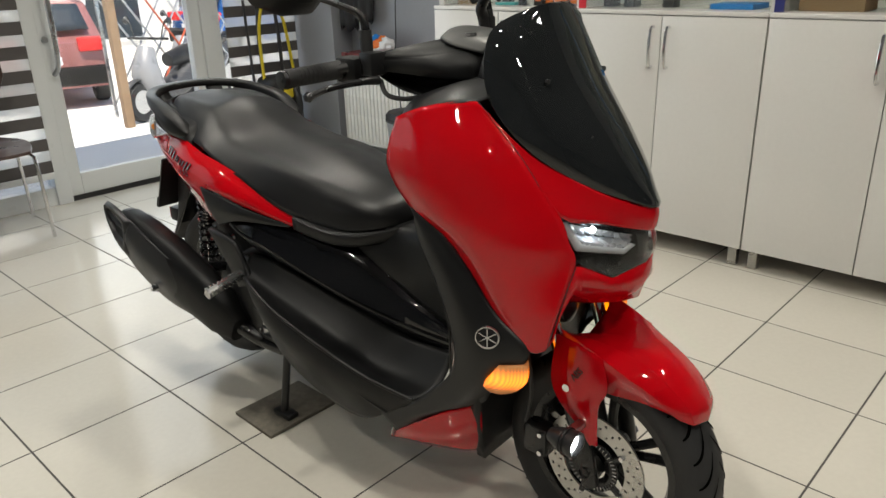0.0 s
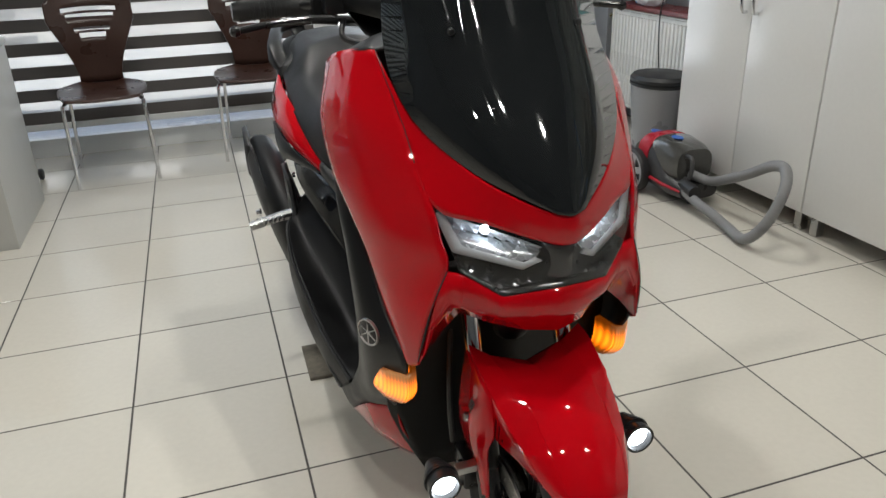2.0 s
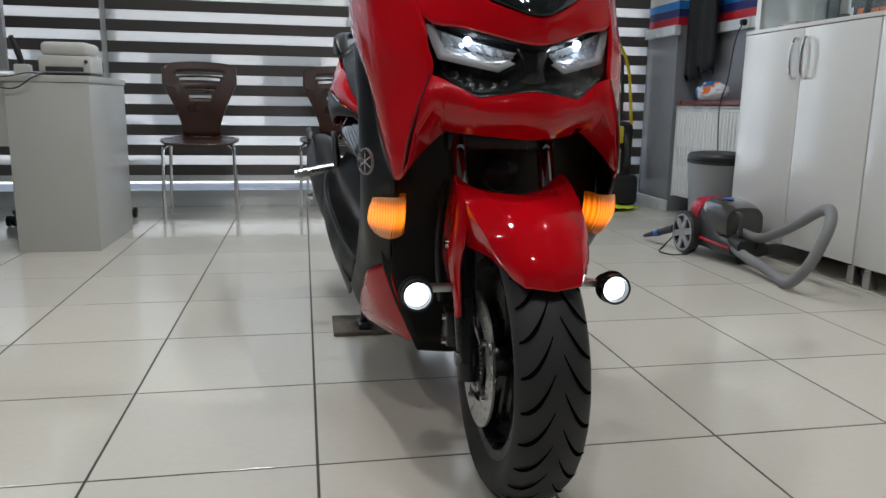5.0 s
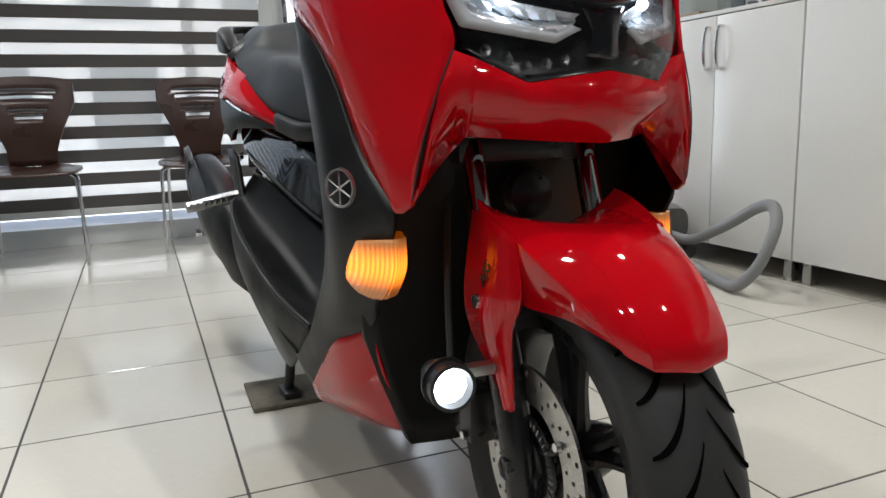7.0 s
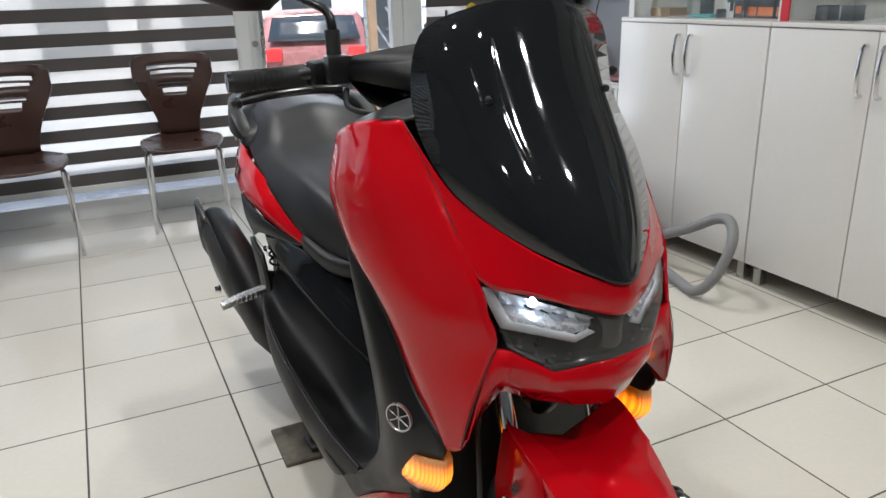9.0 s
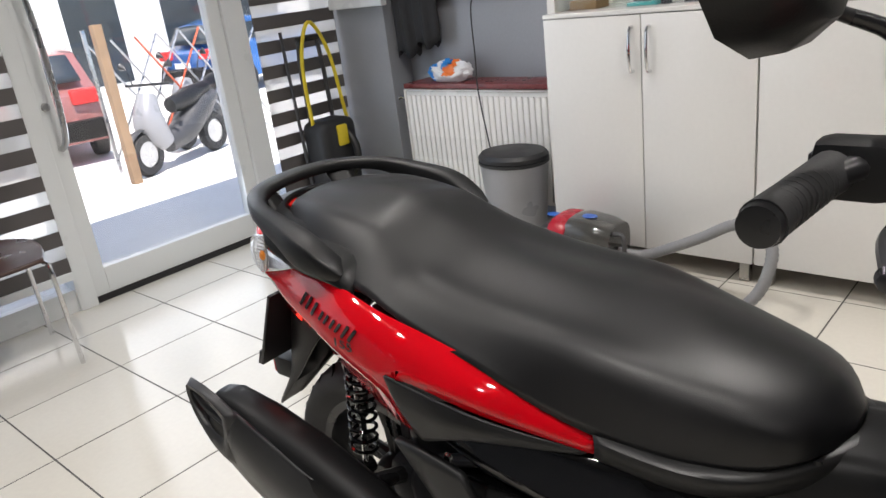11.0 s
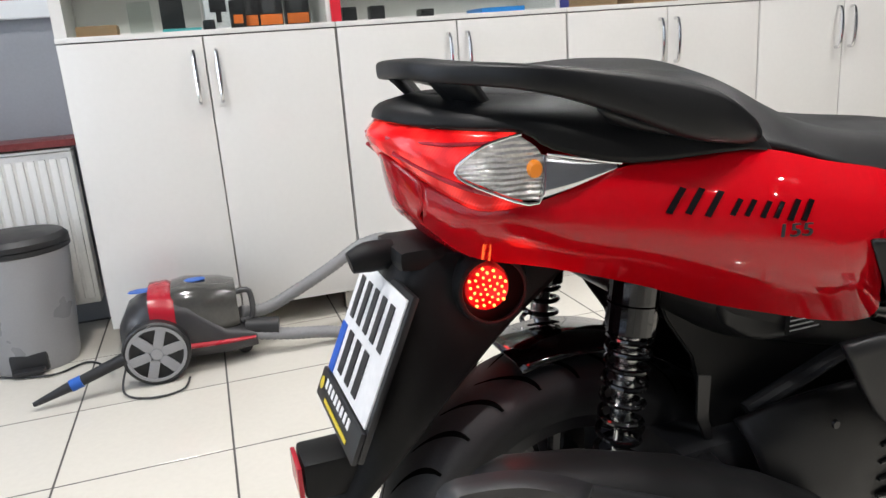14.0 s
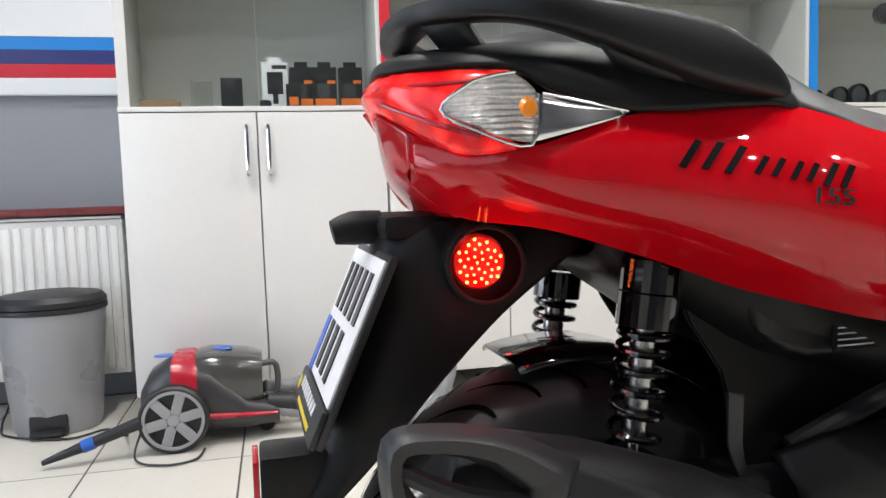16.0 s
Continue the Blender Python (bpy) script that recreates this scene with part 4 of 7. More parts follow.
sp("seat_surround", loft([mirrored_row([(w + a, y - b, z + c) for w, y, z in SURROUND]) for a, b, c in ((-0.030, -0.02, 0.004), (0, 0, 0), (0.004, 0.004, -0.012), (0.0, 0.0, -0.03))], 4, 3), SATIN, "satin black surround under the seat front", thick=0.004, angle=40)
for s in (-1, 1):
    sp("surround_screw", spun([(0.003, 0), (0.003, 0.005), (-0.002, 0.006)], 14, "Z", (s * 0.085, 0.425, 0.636)), BLACKMETAL)
for f in (False, True):
    sp("side_cover", creased(lift(UPPER), 6, f, 0.009, 5), GLOSSBLACK, "gloss black side cover with a moulded ridge", thick=0.004, angle=50)
for s in (-1, 1):
    sp("skirt_ridge", tube([(s * 0.232, 0.227, 0.334), (s * 0.250, 0.359, 0.353), (s * 0.262, 0.496, 0.388), (s * 0.266, 0.637, 0.427), (s * 0.256, 0.738, 0.460), (s * 0.235, 0.802, 0.466)], 0.0045, 6, 8), SATIN, "raised skirt edge")
    sp("skirt_rim", tube([(s * 0.228, 0.781, 0.387), (s * 0.252, 0.656, 0.361), (s * 0.256, 0.561, 0.368), (s * 0.254, 0.460, 0.327), (s * 0.249, 0.364, 0.297), (s * 0.237, 0.303, 0.274)], 0.0035, 6, 8), SATIN, "moulded rim on the skirt")
TUNNEL = [
    [(0.100, 0.219, 0.447), (0.101, 0.244, 0.558), (0.081, 0.259, 0.648), (0.041, 0.260, 0.666), (-0.009, 0.260, 0.670)],
    [(0.093, 0.345, 0.489), (0.091, 0.355, 0.558), (0.075, 0.370, 0.631), (0.037, 0.373, 0.647), (-0.014, 0.377, 0.652)],
    [(0.104, 0.441, 0.542), (0.100, 0.446, 0.587), (0.080, 0.450, 0.629), (0.044, 0.454, 0.642), (-0.016, 0.457, 0.647)],
    [(0.118, 0.532, 0.600), (0.111, 0.532, 0.608), (0.091, 0.536, 0.616), (0.041, 0.539, 0.624), (-0.020, 0.547, 0.626)]]
sp("tunnel_cover", loft([mirrored_row(r) for r in TUNNEL], 4, 4), SATIN, "satin dark grey centre tunnel", thick=0.004)
sp("tunnel_screw", spun([(-0.003, 0), (-0.003, 0.007), (0.004, 0.008)], 14, "Z", (-0.060, 0.330, 0.655)), BLACKMETAL)

# seat
SEAT = [
    [(0.030, 0.402, 0.645), (0.020, 0.398, 0.655), (0.010, 0.397, 0.658), (0.000, 0.396, 0.660)],
    [(0.105, 0.448, 0.636), (0.095, 0.445, 0.672), (0.057, 0.439, 0.690), (0.000, 0.435, 0.698)],
    [(0.142, 0.555, 0.618), (0.130, 0.560, 0.697), (0.078, 0.560, 0.723), (0.000, 0.560, 0.734)],
    [(0.174, 0.700, 0.652), (0.146, 0.700, 0.737), (0.084, 0.700, 0.748), (0.000, 0.700, 0.760)],
    [(0.190, 0.828, 0.708), (0.143, 0.834, 0.756), (0.084, 0.836, 0.762), (0.000, 0.836, 0.776)],
    [(0.190, 0.918, 0.735), (0.140, 0.924, 0.774), (0.084, 0.930, 0.780), (0.000, 0.932, 0.795)],
    [(0.187, 0.972, 0.752), (0.137, 0.978, 0.789), (0.086, 1.000, 0.817), (0.000, 1.012, 0.838)],
    [(0.183, 1.012, 0.766), (0.122, 1.020, 0.815), (0.082, 1.044, 0.840), (0.000, 1.056, 0.856)],
    [(0.178, 1.060, 0.778), (0.116, 1.066, 0.834), (0.075, 1.080, 0.850), (0.000, 1.088, 0.862)],
    [(0.150, 1.180, 0.809), (0.108, 1.180, 0.853), (0.068, 1.180, 0.857), (0.000, 1.180, 0.866)],
    [(0.100, 1.285, 0.814), (0.075, 1.285, 0.846), (0.045, 1.288, 0.853), (0.000, 1.290, 0.856)],
    [(0.030, 1.315, 0.816), (0.020, 1.318, 0.824), (0.010, 1.319, 0.826), (0.000, 1.320, 0.827)]]
sp("seat", loft([mirrored_row(r) for r in SEAT], 5, 5), SEATMAT, "stepped black vinyl two-person seat", thick=0.006, angle=80)

# rear body

REDREAR = [
    [(0.160, 0.652, 0.630), (0.168, 0.656, 0.620), (0.170, 0.662, 0.612)],
    [(0.180, 0.790, 0.680), (0.206, 0.795, 0.650), (0.214, 0.800, 0.632)],
    [(0.193, 0.900, 0.706), (0.224, 0.910, 0.660), (0.230, 0.935, 0.640)],
    [(0.196, 0.985, 0.720), (0.226, 0.975, 0.640), (0.214, 0.930, 0.552)],
    [(0.188, 1.080, 0.742), (0.216, 1.075, 0.655), (0.180, 1.075, 0.576)],
    [(0.164, 1.195, 0.736), (0.187, 1.180, 0.672), (0.154, 1.178, 0.612)],
    [(0.152, 1.288, 0.710), (0.152, 1.275, 0.684), (0.138, 1.268, 0.640)],
    [(0.128, 1.336, 0.706), (0.118, 1.337, 0.690), (0.096, 1.335, 0.652)],
    [(0.068, 1.373, 0.728), (0.066, 1.372, 0.702), (0.055, 1.369, 0.682)]]
red_side = [sp("tail_panel", creased(lift(REDREAR), 6, f, 0.012, 3), RED, "glossy red tail side panel", thick=0.004, angle=50) for f in (False, True)]
BLK = [
    [(0.172, 0.668, 0.612), (0.174, 0.672, 0.610), (0.176, 0.676, 0.608)],
    [(0.218, 0.800, 0.630), (0.226, 0.810, 0.612), (0.222, 0.815, 0.592)],
    [(0.232, 0.935, 0.642), (0.234, 0.915, 0.600), (0.224, 0.885, 0.560)],
    [(0.230, 0.955, 0.640), (0.230, 0.930, 0.590), (0.222, 0.905, 0.552)]]
pair("tail_insert", lift(BLK), SATIN, scooter, 0.004, "dark grey insert in the tail panel")
TAILBACK = [
    [(0.068, 1.373, 0.728), (0.035, 1.385, 0.742), (0, 1.392, 0.750)],
    [(0.066, 1.372, 0.702), (0.033, 1.381, 0.712), (0, 1.385, 0.718)],
    [(0.050, 1.369, 0.682), (0.026, 1.372, 0.684), (0, 1.373, 0.684)],
    [(0.098, 1.335, 0.652), (0.050, 1.343, 0.652), (0, 1.346, 0.652)]]
sp("tail_back", loft([mirrored_row(r) for r in lift(TAILBACK)], 4, 4), RED, "glossy red tail end", thick=0.004)
LAMP = [
    [(0.136, 1.300, 0.810), (0.112, 1.340, 0.813), (0.065, 1.378, 0.816), (0, 1.391, 0.819)],
    [(0.142, 1.312, 0.780), (0.120, 1.352, 0.785), (0.070, 1.387, 0.797), (0, 1.402, 0.806)],
    [(0.149, 1.300, 0.744), (0.130, 1.337, 0.741), (0.085, 1.364, 0.760), (0, 1.392, 0.790)]]
tl = sp("tail_lamp", loft([mirrored_row(r) for r in LAMP], 4, 4), REDLENS, "lit red tail lamp with clear indicator lenses", thick=0.006)
for s in (-1, 1):
    part("lens_edge", tube([(s * 0.137, 1.322, 0.803), (s * 0.100, 1.368, 0.803), (s * 0.040, 1.398, 0.807)], 0.002, 5, 8), REDPLASTIC, tl)
    part("lens_edge", tube([(s * 0.140, 1.328, 0.756), (s * 0.115, 1.360, 0.768), (s * 0.050, 1.395, 0.792)], 0.0025, 5, 8), REDPLASTIC, tl)
for f in (False, True):
    s = 1 if f else -1
    cl = [[(0.140, 1.300, 0.807), (0.139, 1.318, 0.804), (0.134, 1.336, 0.797)],
          [(0.152, 1.283, 0.788), (0.150, 1.318, 0.781), (0.128, 1.358, 0.779)],
          [(0.158, 1.291, 0.749), (0.154, 1.312, 0.753), (0.146, 1.332, 0.762)]]
    wedge = [[(0.152, 1.282, 0.790), (0.158, 1.245, 0.781), (0.162, 1.206, 0.775)], [(0.156, 1.290, 0.749), (0.162, 1.250, 0.759), (0.163, 1.206, 0.771)]]
    w = part("chrome_wedge", loft(wedge, 4, 4, f), SILVER, tl, "bright chrome lens wedge", thick=0.003)
    part("wedge_trim", tube([(s * 0.154, 1.278, 0.790), (s * 0.160, 1.245, 0.783), (s * 0.164, 1.204, 0.775)], 0.0016, 4, 8), CHROME, w)
    c = part("indicator_lens", loft(cl, 4, 4, f), CLEARLENS, tl, "clear ribbed indicator lens", thick=0.006)
    part("lens_rim", tube([(s * 0.142, 1.298, 0.809), (s * 0.141, 1.318, 0.806), (s * 0.136, 1.338, 0.799), (s * 0.129, 1.360, 0.779), (s * 0.146, 1.334, 0.760), (s * 0.160, 1.291, 0.747), (s * 0.154, 1.281, 0.789)], 0.0016, 4, 8), CHROME, c)
    part("amber_bulb", spun([(-0.006 * -s, 0), (-0.005 * -s, 0.006), (0.0, 0.011)], 18, "X", (s * 0.154, 1.292, 0.777)), AMBERPLASTIC, c, "amber bulb capsule")
UNDERSEAT = [
    [(0.184, 1.045, 0.728), (0.189, 1.080, 0.741), (0.164, 1.195, 0.738), (0.152, 1.268, 0.757), (0.139, 1.295, 0.775), (0.114, 1.340, 0.780), (0.064, 1.378, 0.783), (0, 1.391, 0.786)],
    [(0.176, 1.045, 0.736), (0.180, 1.080, 0.760), (0.158, 1.195, 0.772), (0.144, 1.262, 0.784), (0.130, 1.290, 0.790), (0.106, 1.334, 0.793), (0.058, 1.372, 0.795), (0, 1.385, 0.797)],
    [(0.140, 1.045, 0.755), (0.140, 1.075, 0.775), (0.125, 1.170, 0.795), (0.112, 1.240, 0.800), (0.100, 1.262, 0.802), (0.080, 1.305, 0.803), (0.040, 1.340, 0.804), (0, 1.348, 0.805)]]
sp("tail_deck", loft([mirrored_row(r) for r in lift(UNDERSEAT)], 3, 4), MATT, "matt black tail deck under the grab rail", thick=0.01)

# grab rail: a broad moulded arm on each side that sweeps back to a cross bar
ARM = [(0.176, 1.066, 0.788, 0.014, 0.007), (0.180, 1.090, 0.799, 0.020, 0.016), (0.182, 1.140, 0.818, 0.022, 0.025), (0.172, 1.200, 0.838, 0.018, 0.020), (0.150, 1.285, 0.859, 0.015, 0.012), (0.092, 1.346, 0.868, 0.018, 0.010), (0, 1.360, 0.872, 0.020, 0.010)]
ARM = ARM + [(-x, y, z, a, b) for x, y, z, a, b in ARM[-2::-1]]


def grab_rail():
    line = smooth_points([(-x, y, z) for x, y, z, _, _ in ARM], 6)
    size = smooth_points([(a, b, 0) for _, _, _, a, b in ARM], 6)
    b, rings, n = bmesh.new(), [], len(line)
    for i, p in enumerate(line):
        d = (line[min(i + 1, n - 1)] - line[max(i - 1, 0)]).normalized()
        out = d.cross(Vector((0, 0, 1))).normalized()
        up = out.cross(d)
        hw, hh = max(size[i].x, 0.004), max(size[i].y, 0.004)
        ring = []
        for k in range(16):
            a = 2 * math.pi * k / 16
            c, s = math.cos(a), math.sin(a)
            ring.append(b.verts.new(p + out * hw * math.copysign(abs(c) ** 0.4, c) + up * hh * math.copysign(abs(s) ** 0.4, s)))
        rings.append(ring)
    for u, v in zip(rings, rings[1:]):
        for k in range(16):
            b.faces.new((u[k], u[(k + 1) % 16], v[(k + 1) % 16], v[k]))
    b.faces.new(rings[0])
    b.faces.new(rings[-1][::-1])
    return b


gr = sp("grab_rail", grab_rail(), SATIN, "satin black pillion grab rail", angle=50)
for f in (False, True):
    part("rail_foot", loft([[(0.106, 1.336, 0.868), (0.066, 1.362, 0.868)], [(0.100, 1.305, 0.826), (0.060, 1.322, 0.826)]], 3, 3, f), SATIN, gr, thick=0.010)
    part("arm_web", loft([[(0.172, 1.235, 0.830), (0.180, 1.170, 0.805), (0.182, 1.085, 0.790)], [(0.150, 1.200, 0.806), (0.165, 1.150, 0.795), (0.176, 1.080, 0.786)]], 4, 2, f), SATIN, gr, thick=0.006)

# rear mudguard with plate holder
MUD = [
    [(0.052, 1.195, 0.655), (0.057, 1.230, 0.672), (0.052, 1.300, 0.682), (0.038, 1.370, 0.684), (0.000, 1.392, 0.684)],
    [(0.059, 1.225, 0.635), (0.063, 1.280, 0.640), (0.059, 1.330, 0.645), (0.043, 1.385, 0.650), (0.000, 1.400, 0.652)],
    [(0.059, 1.285, 0.590), (0.062, 1.330, 0.590), (0.056, 1.370, 0.590), (0.039, 1.405, 0.590), (0.000, 1.412, 0.590)],
    [(0.055, 1.345, 0.530), (0.056, 1.375, 0.525), (0.048, 1.410, 0.520), (0.032, 1.432, 0.515), (0.000, 1.438, 0.515)],
    [(0.046, 1.410, 0.455), (0.046, 1.430, 0.448), (0.039, 1.450, 0.440), (0.025, 1.466, 0.432), (0.000, 1.470, 0.430)],
    [(0.035, 1.490, 0.375), (0.035, 1.500, 0.368), (0.031, 1.512, 0.360), (0.021, 1.520, 0.354), (0.000, 1.522, 0.352)],
    [(0.025, 1.525, 0.340), (0.025, 1.530, 0.338), (0.021, 1.534, 0.336), (0.014, 1.536, 0.335), (0.000, 1.537, 0.335)]]
mud = sp("rear_mudguard", loft([mirrored_row(r) for r in MUD], 4, 5), MATT, "matt black rear mudguard with plate holder", thick=0.006, angle=70)
TILT = math.degrees(math.atan2(0.075, 0.17))
plate_pose = pose(0, 1.430, 0.575, TILT, 0, 0)


def on_plate(name, bm, mat, parent, label="", **kw):
    return part(name, moved(bm, plate_pose), mat, parent, label, **kw)


plate = on_plate("number_plate", box(-0.094, 0.094, -0.004, 0.004, -0.098, 0.086, 0.003), INK, mud, "white number plate in a black frame")
on_plate("plate_face", box(-0.087, 0.087, 0.0042, 0.006, -0.062, 0.079), PLATEWHITE, plate, "white enamel plate")
on_plate("blue_band", box(0.066, 0.087, 0.0062, 0.0072, -0.062, 0.0), PLATEBLUE, plate, "blue country band")
for k in range(5):
    x = 0.070 - k * 0.0300
    on_plate("plate_mark", box(x - 0.015, x, 0.0062, 0.0074, 0.012, 0.064), INK, plate)
for k in range(3):
    x = 0.050 - k * 0.034
    on_plate("plate_mark", box(x - 0.018, x, 0.0062, 0.0074, -0.052, 0.0), INK, plate)
on_plate("dealer_strip", box(-0.094, 0.094, 0.004, 0.010, -0.100, -0.064, 0.002), INK, plate, "black dealer strip")
for k in range(8):
    x = 0.062 - k * 0.0155
    on_plate("strip_mark", box(x - 0.009, x, 0.0104, 0.0112, -0.080, -0.069), PLATEWHITE, plate)
on_plate("strip_mark", spun([(0.0104, 0), (0.0110, 0.008)], 18, "Y", (0.078, 0, -0.080)), YELLOW, plate)
on_plate("strip_mark", box(-0.06, 0.05, 0.0104, 0.0110, -0.094, -0.089), YELLOW, plate)
part("guard_top", box(-0.050, 0.050, 1.245, 1.398, 0.664, 0.690, 0.012), MATT, mud, "flat black top of the mudguard")
part("plate_lamp", tube([(0.0, 1.392, 0.676), (0.0, 1.420, 0.676), (0.0, 1.440, 0.672)], [0.017, 0.017, 0.012], 3, 16), MATT, mud, "black plate lamp")
part("rear_reflector_block", box(-0.03, 0.03, 1.452, 1.52, 0.415, 0.462, 0.006), MATT, mud, "black reflector block")
part("rear_reflector", box(-0.027, 0.027, 1.521, 1.527, 0.420, 0.458, 0.002), REDPLASTIC, mud, "red square reflector")
for s in (-1, 1):
    m = pose(s * 0.064, 1.310, 0.643, 0, 0, -8 if s < 0 else 188)
    r = part("side_lamp", moved(spun([(-0.014, 0), (-0.0135, 0.012), (-0.010, 0.024), (-0.002, 0.027), (0.006, 0.027)], 32, "X"), m), REDLENS, mud, "lit red round rear lamp")
    for k in range(34):
        a, q = k * 2.4, 0.0039 * math.sqrt(k + 0.3)
        part("led_point", moved(spun([(-0.002, 0), (-0.0015, 0.0012), (0.001, 0.0018)], 8, "X", (-0.0135 + 0.0015 * q / 0.02, q * math.cos(a), q * math.sin(a))), m), glow("lit_orange_led", (1.0, 0.20, 0.035), 2.6) if k == 0 and s < 0 else bpy.data.materials["lit_orange_led"], r)
    glowlamp = new("side_lamp_light", bpy.data.lights.new("side_lamp_light", "POINT"))
    glowlamp.data.energy, glowlamp.data.shadow_soft_size, glowlamp.data.color = 0.05, 0.02, (1.0, 0.02, 0.01)
    glowlamp.location = STANCE @ Vector((s * 0.128, 1.306, 0.622))
    part("lamp_cup", moved(spun([(-0.016, 0.034), (-0.014, 0.038), (0.0, 0.041), (0.014, 0.046)], 32, "X"), m @ pose(0, -0.006, -0.002)), MATT, r, thick=0.002)

# rear suspension
for s in (-1, 1):
    ax, at, ab = s * 0.105, Vector((s * 0.105, 1.146, 0.640)), Vector((s * 0.105, 1.182, 0.350))
    d = (ab - at).normalized()
    sh = sp("shock_absorber", tube([at + d * 0.05, at + d * 0.17], 0.0125, 1, 20), STEEL, "coil-over rear shock absorber")
    part("rod", rod(at + d * 0.16, ab, 0.006, 14), CHROME, sh)
    cap = bmesh.new()
    for z0, z1 in ((0.0, 0.030), (0.032, 0.064)):
        tube([at + d * z0, at + d * z1], 0.029, 1, 24, cap)
    part("preload_cap", cap, GLOSSBLACK, sh, "fluted black preload cap", smooth=False)
    coil = []
    for k in range(181):
        f = k / 180
        p = at + d * (0.066 + 0.185 * f)
        a = 2 * math.pi * 9.0 * f ** 0.85
        coil.append(p + Vector((0.024 * math.cos(a), 0.024 * math.sin(a), 0)))
    part("spring", tube(coil, 0.0036, 1, 8), GLOSSBLACK, sh, "black coil spring")
    part("lower_eye", spun([(-0.014, 0), (-0.014, 0.016), (0.014, 0.016), (0.014, 0)], 18, "X", ab), BLACKMETAL, sh)

# exhaust
RINGS = [(0.235, 0.930, 0.262, 0.030, 0.045, -26), (0.248, 0.985, 0.300, 0.044, 0.074, -26), (0.258, 1.080, 0.348, 0.050, 0.084, -27), (0.268, 1.200, 0.402, 0.052, 0.088, -27), (0.278, 1.310, 0.448, 0.050, 0.082, -27), (0.284, 1.385, 0.480, 0.042, 0.068, -27), (0.286, 1.405, 0.490, 0.030, 0.055, -27)]


def muffler():
    b, rings = bmesh.new(), []
    for w, y, z, hw, hh, tilt in RINGS:
        t = radians(-tilt)
        up = Vector((0, -math.sin(t), math.cos(t)))
        ring = []
        for k in range(28):
            a = 2 * math.pi * k / 28
            c, s = math.cos(a), math.sin(a)
            ring.append(b.verts.new(Vector((-w, y, z)) + Vector((1, 0, 0)) * hw * math.copysign(abs(c) ** 0.75, c) + up * hh * math.copysign(abs(s) ** 0.75, s)))
        rings.append(ring)
    for u, v in zip(rings, rings[1:]):
        for k in range(28):
            b.faces.new((u[k], u[(k + 1) % 28], v[(k + 1) % 28], v[k]))
    b.faces.new(rings[0])
    b.faces.new(rings[-1][::-1])
    return b


HEATSHIELD = material("satin_grey_heat_shield", (0.017, 0.0174, 0.019), 0.38, 0, 0.15, 10, 400, bump=0.12, spec=0.45)
ex = sp("exhaust", muffler(), MATT, "matt black exhaust silencer", angle=60)
# heat shield on the outer side with a windowed tail end
SHIELDX = [
    [(0.262, 1.020, 0.395), (0.280, 1.040, 0.340), (0.285, 1.075, 0.275)],
    [(0.300, 1.120, 0.435), (0.318, 1.140, 0.375), (0.300, 1.185, 0.300)],
    [(0.312, 1.230, 0.488), (0.328, 1.250, 0.425), (0.312, 1.290, 0.350)],
    [(0.318, 1.310, 0.528), (0.332, 1.325, 0.475), (0.318, 1.355, 0.400)]]
part("heat_shield", loft(SHIELDX, 5, 5), HEATSHIELD, ex, "satin grey heat shield", thick=0.006, angle=60)


def shield_end():
    """The shield's rear end: a flat moulded ring round a rounded three-cornered opening."""
    outer = [(1.300, 0.524), (1.352, 0.550), (1.402, 0.560), (1.437, 0.553), (1.434, 0.500), (1.404, 0.455), (1.368, 0.415), (1.330, 0.408)]
    inner = [(1.344, 0.508), (1.370, 0.531), (1.404, 0.541), (1.424, 0.538), (1.421, 0.514), (1.398, 0.488), (1.372, 0.476), (1.349, 0.478)]
    b = bmesh.new()
    rings = []
    for f, out in ((0, 0.0), (0.35, 0.012), (0.7, 0.010), (1, -0.006)):
        pts = [(-(0.320 + out - 0.10 * max(0, y - 1.39)), y, z) for y, z in [(o[0] + (i[0] - o[0]) * f, o[1] + (i[1] - o[1]) * f) for o, i in zip(outer, inner)]]
        rings.append([b.verts.new(p) for p in smooth_points(pts + [pts[0]], 4)[:-1]])
    for u, v in zip(rings, rings[1:]):
        for k in range(len(u)):
            b.faces.new((u[k], u[(k + 1) % len(u)], v[(k + 1) % len(u)], v[k]))
    return b


part("end_frame", shield_end(), HEATSHIELD, ex, "satin grey windowed shield end", thick=0.005, angle=50)
part("end_bar", tube([(-0.318, 1.430, 0.533), (-0.322, 1.385, 0.510), (-0.322, 1.330, 0.496)], [0.006, 0.008, 0.009], 4, 8), HEATSHIELD, ex)
part("tail_cap", spun([(0, 0), (0, 0.020), (0.02, 0.022), (0.03, 0.018), (0.028, 0)], 24, "Y", (-0.275, 1.385, 0.485)), BLACKMETAL, ex)
for w, y, z in ((0.318, 1.20, 0.345), (0.262, 1.078, 0.420), (0.255, 1.060, 0.405)):
    part("exhaust_bolt", spun([(-0.016, 0), (-0.016, 0.009), (-0.006, 0.010), (-0.005, 0.013), (0.0, 0.013)], 6, "X", (-w - 0.006, y, z)), CHROME, ex)
part("exhaust_pipe", tube([(-0.230, 0.945, 0.268), (-0.20, 0.86, 0.23), (-0.15, 0.72, 0.215), (-0.06, 0.60, 0.26)], 0.022, 5, 16), BLACKMETAL, ex)
part("mounting_arm", tube([(-0.10, 1.03, 0.39), (-0.18, 1.06, 0.40), (-0.245, 1.08, 0.415)], 0.015, 4, 10), BLACKMETAL, ex)

ex.matrix_basis = pose(0.052, 0.004, -0.004)

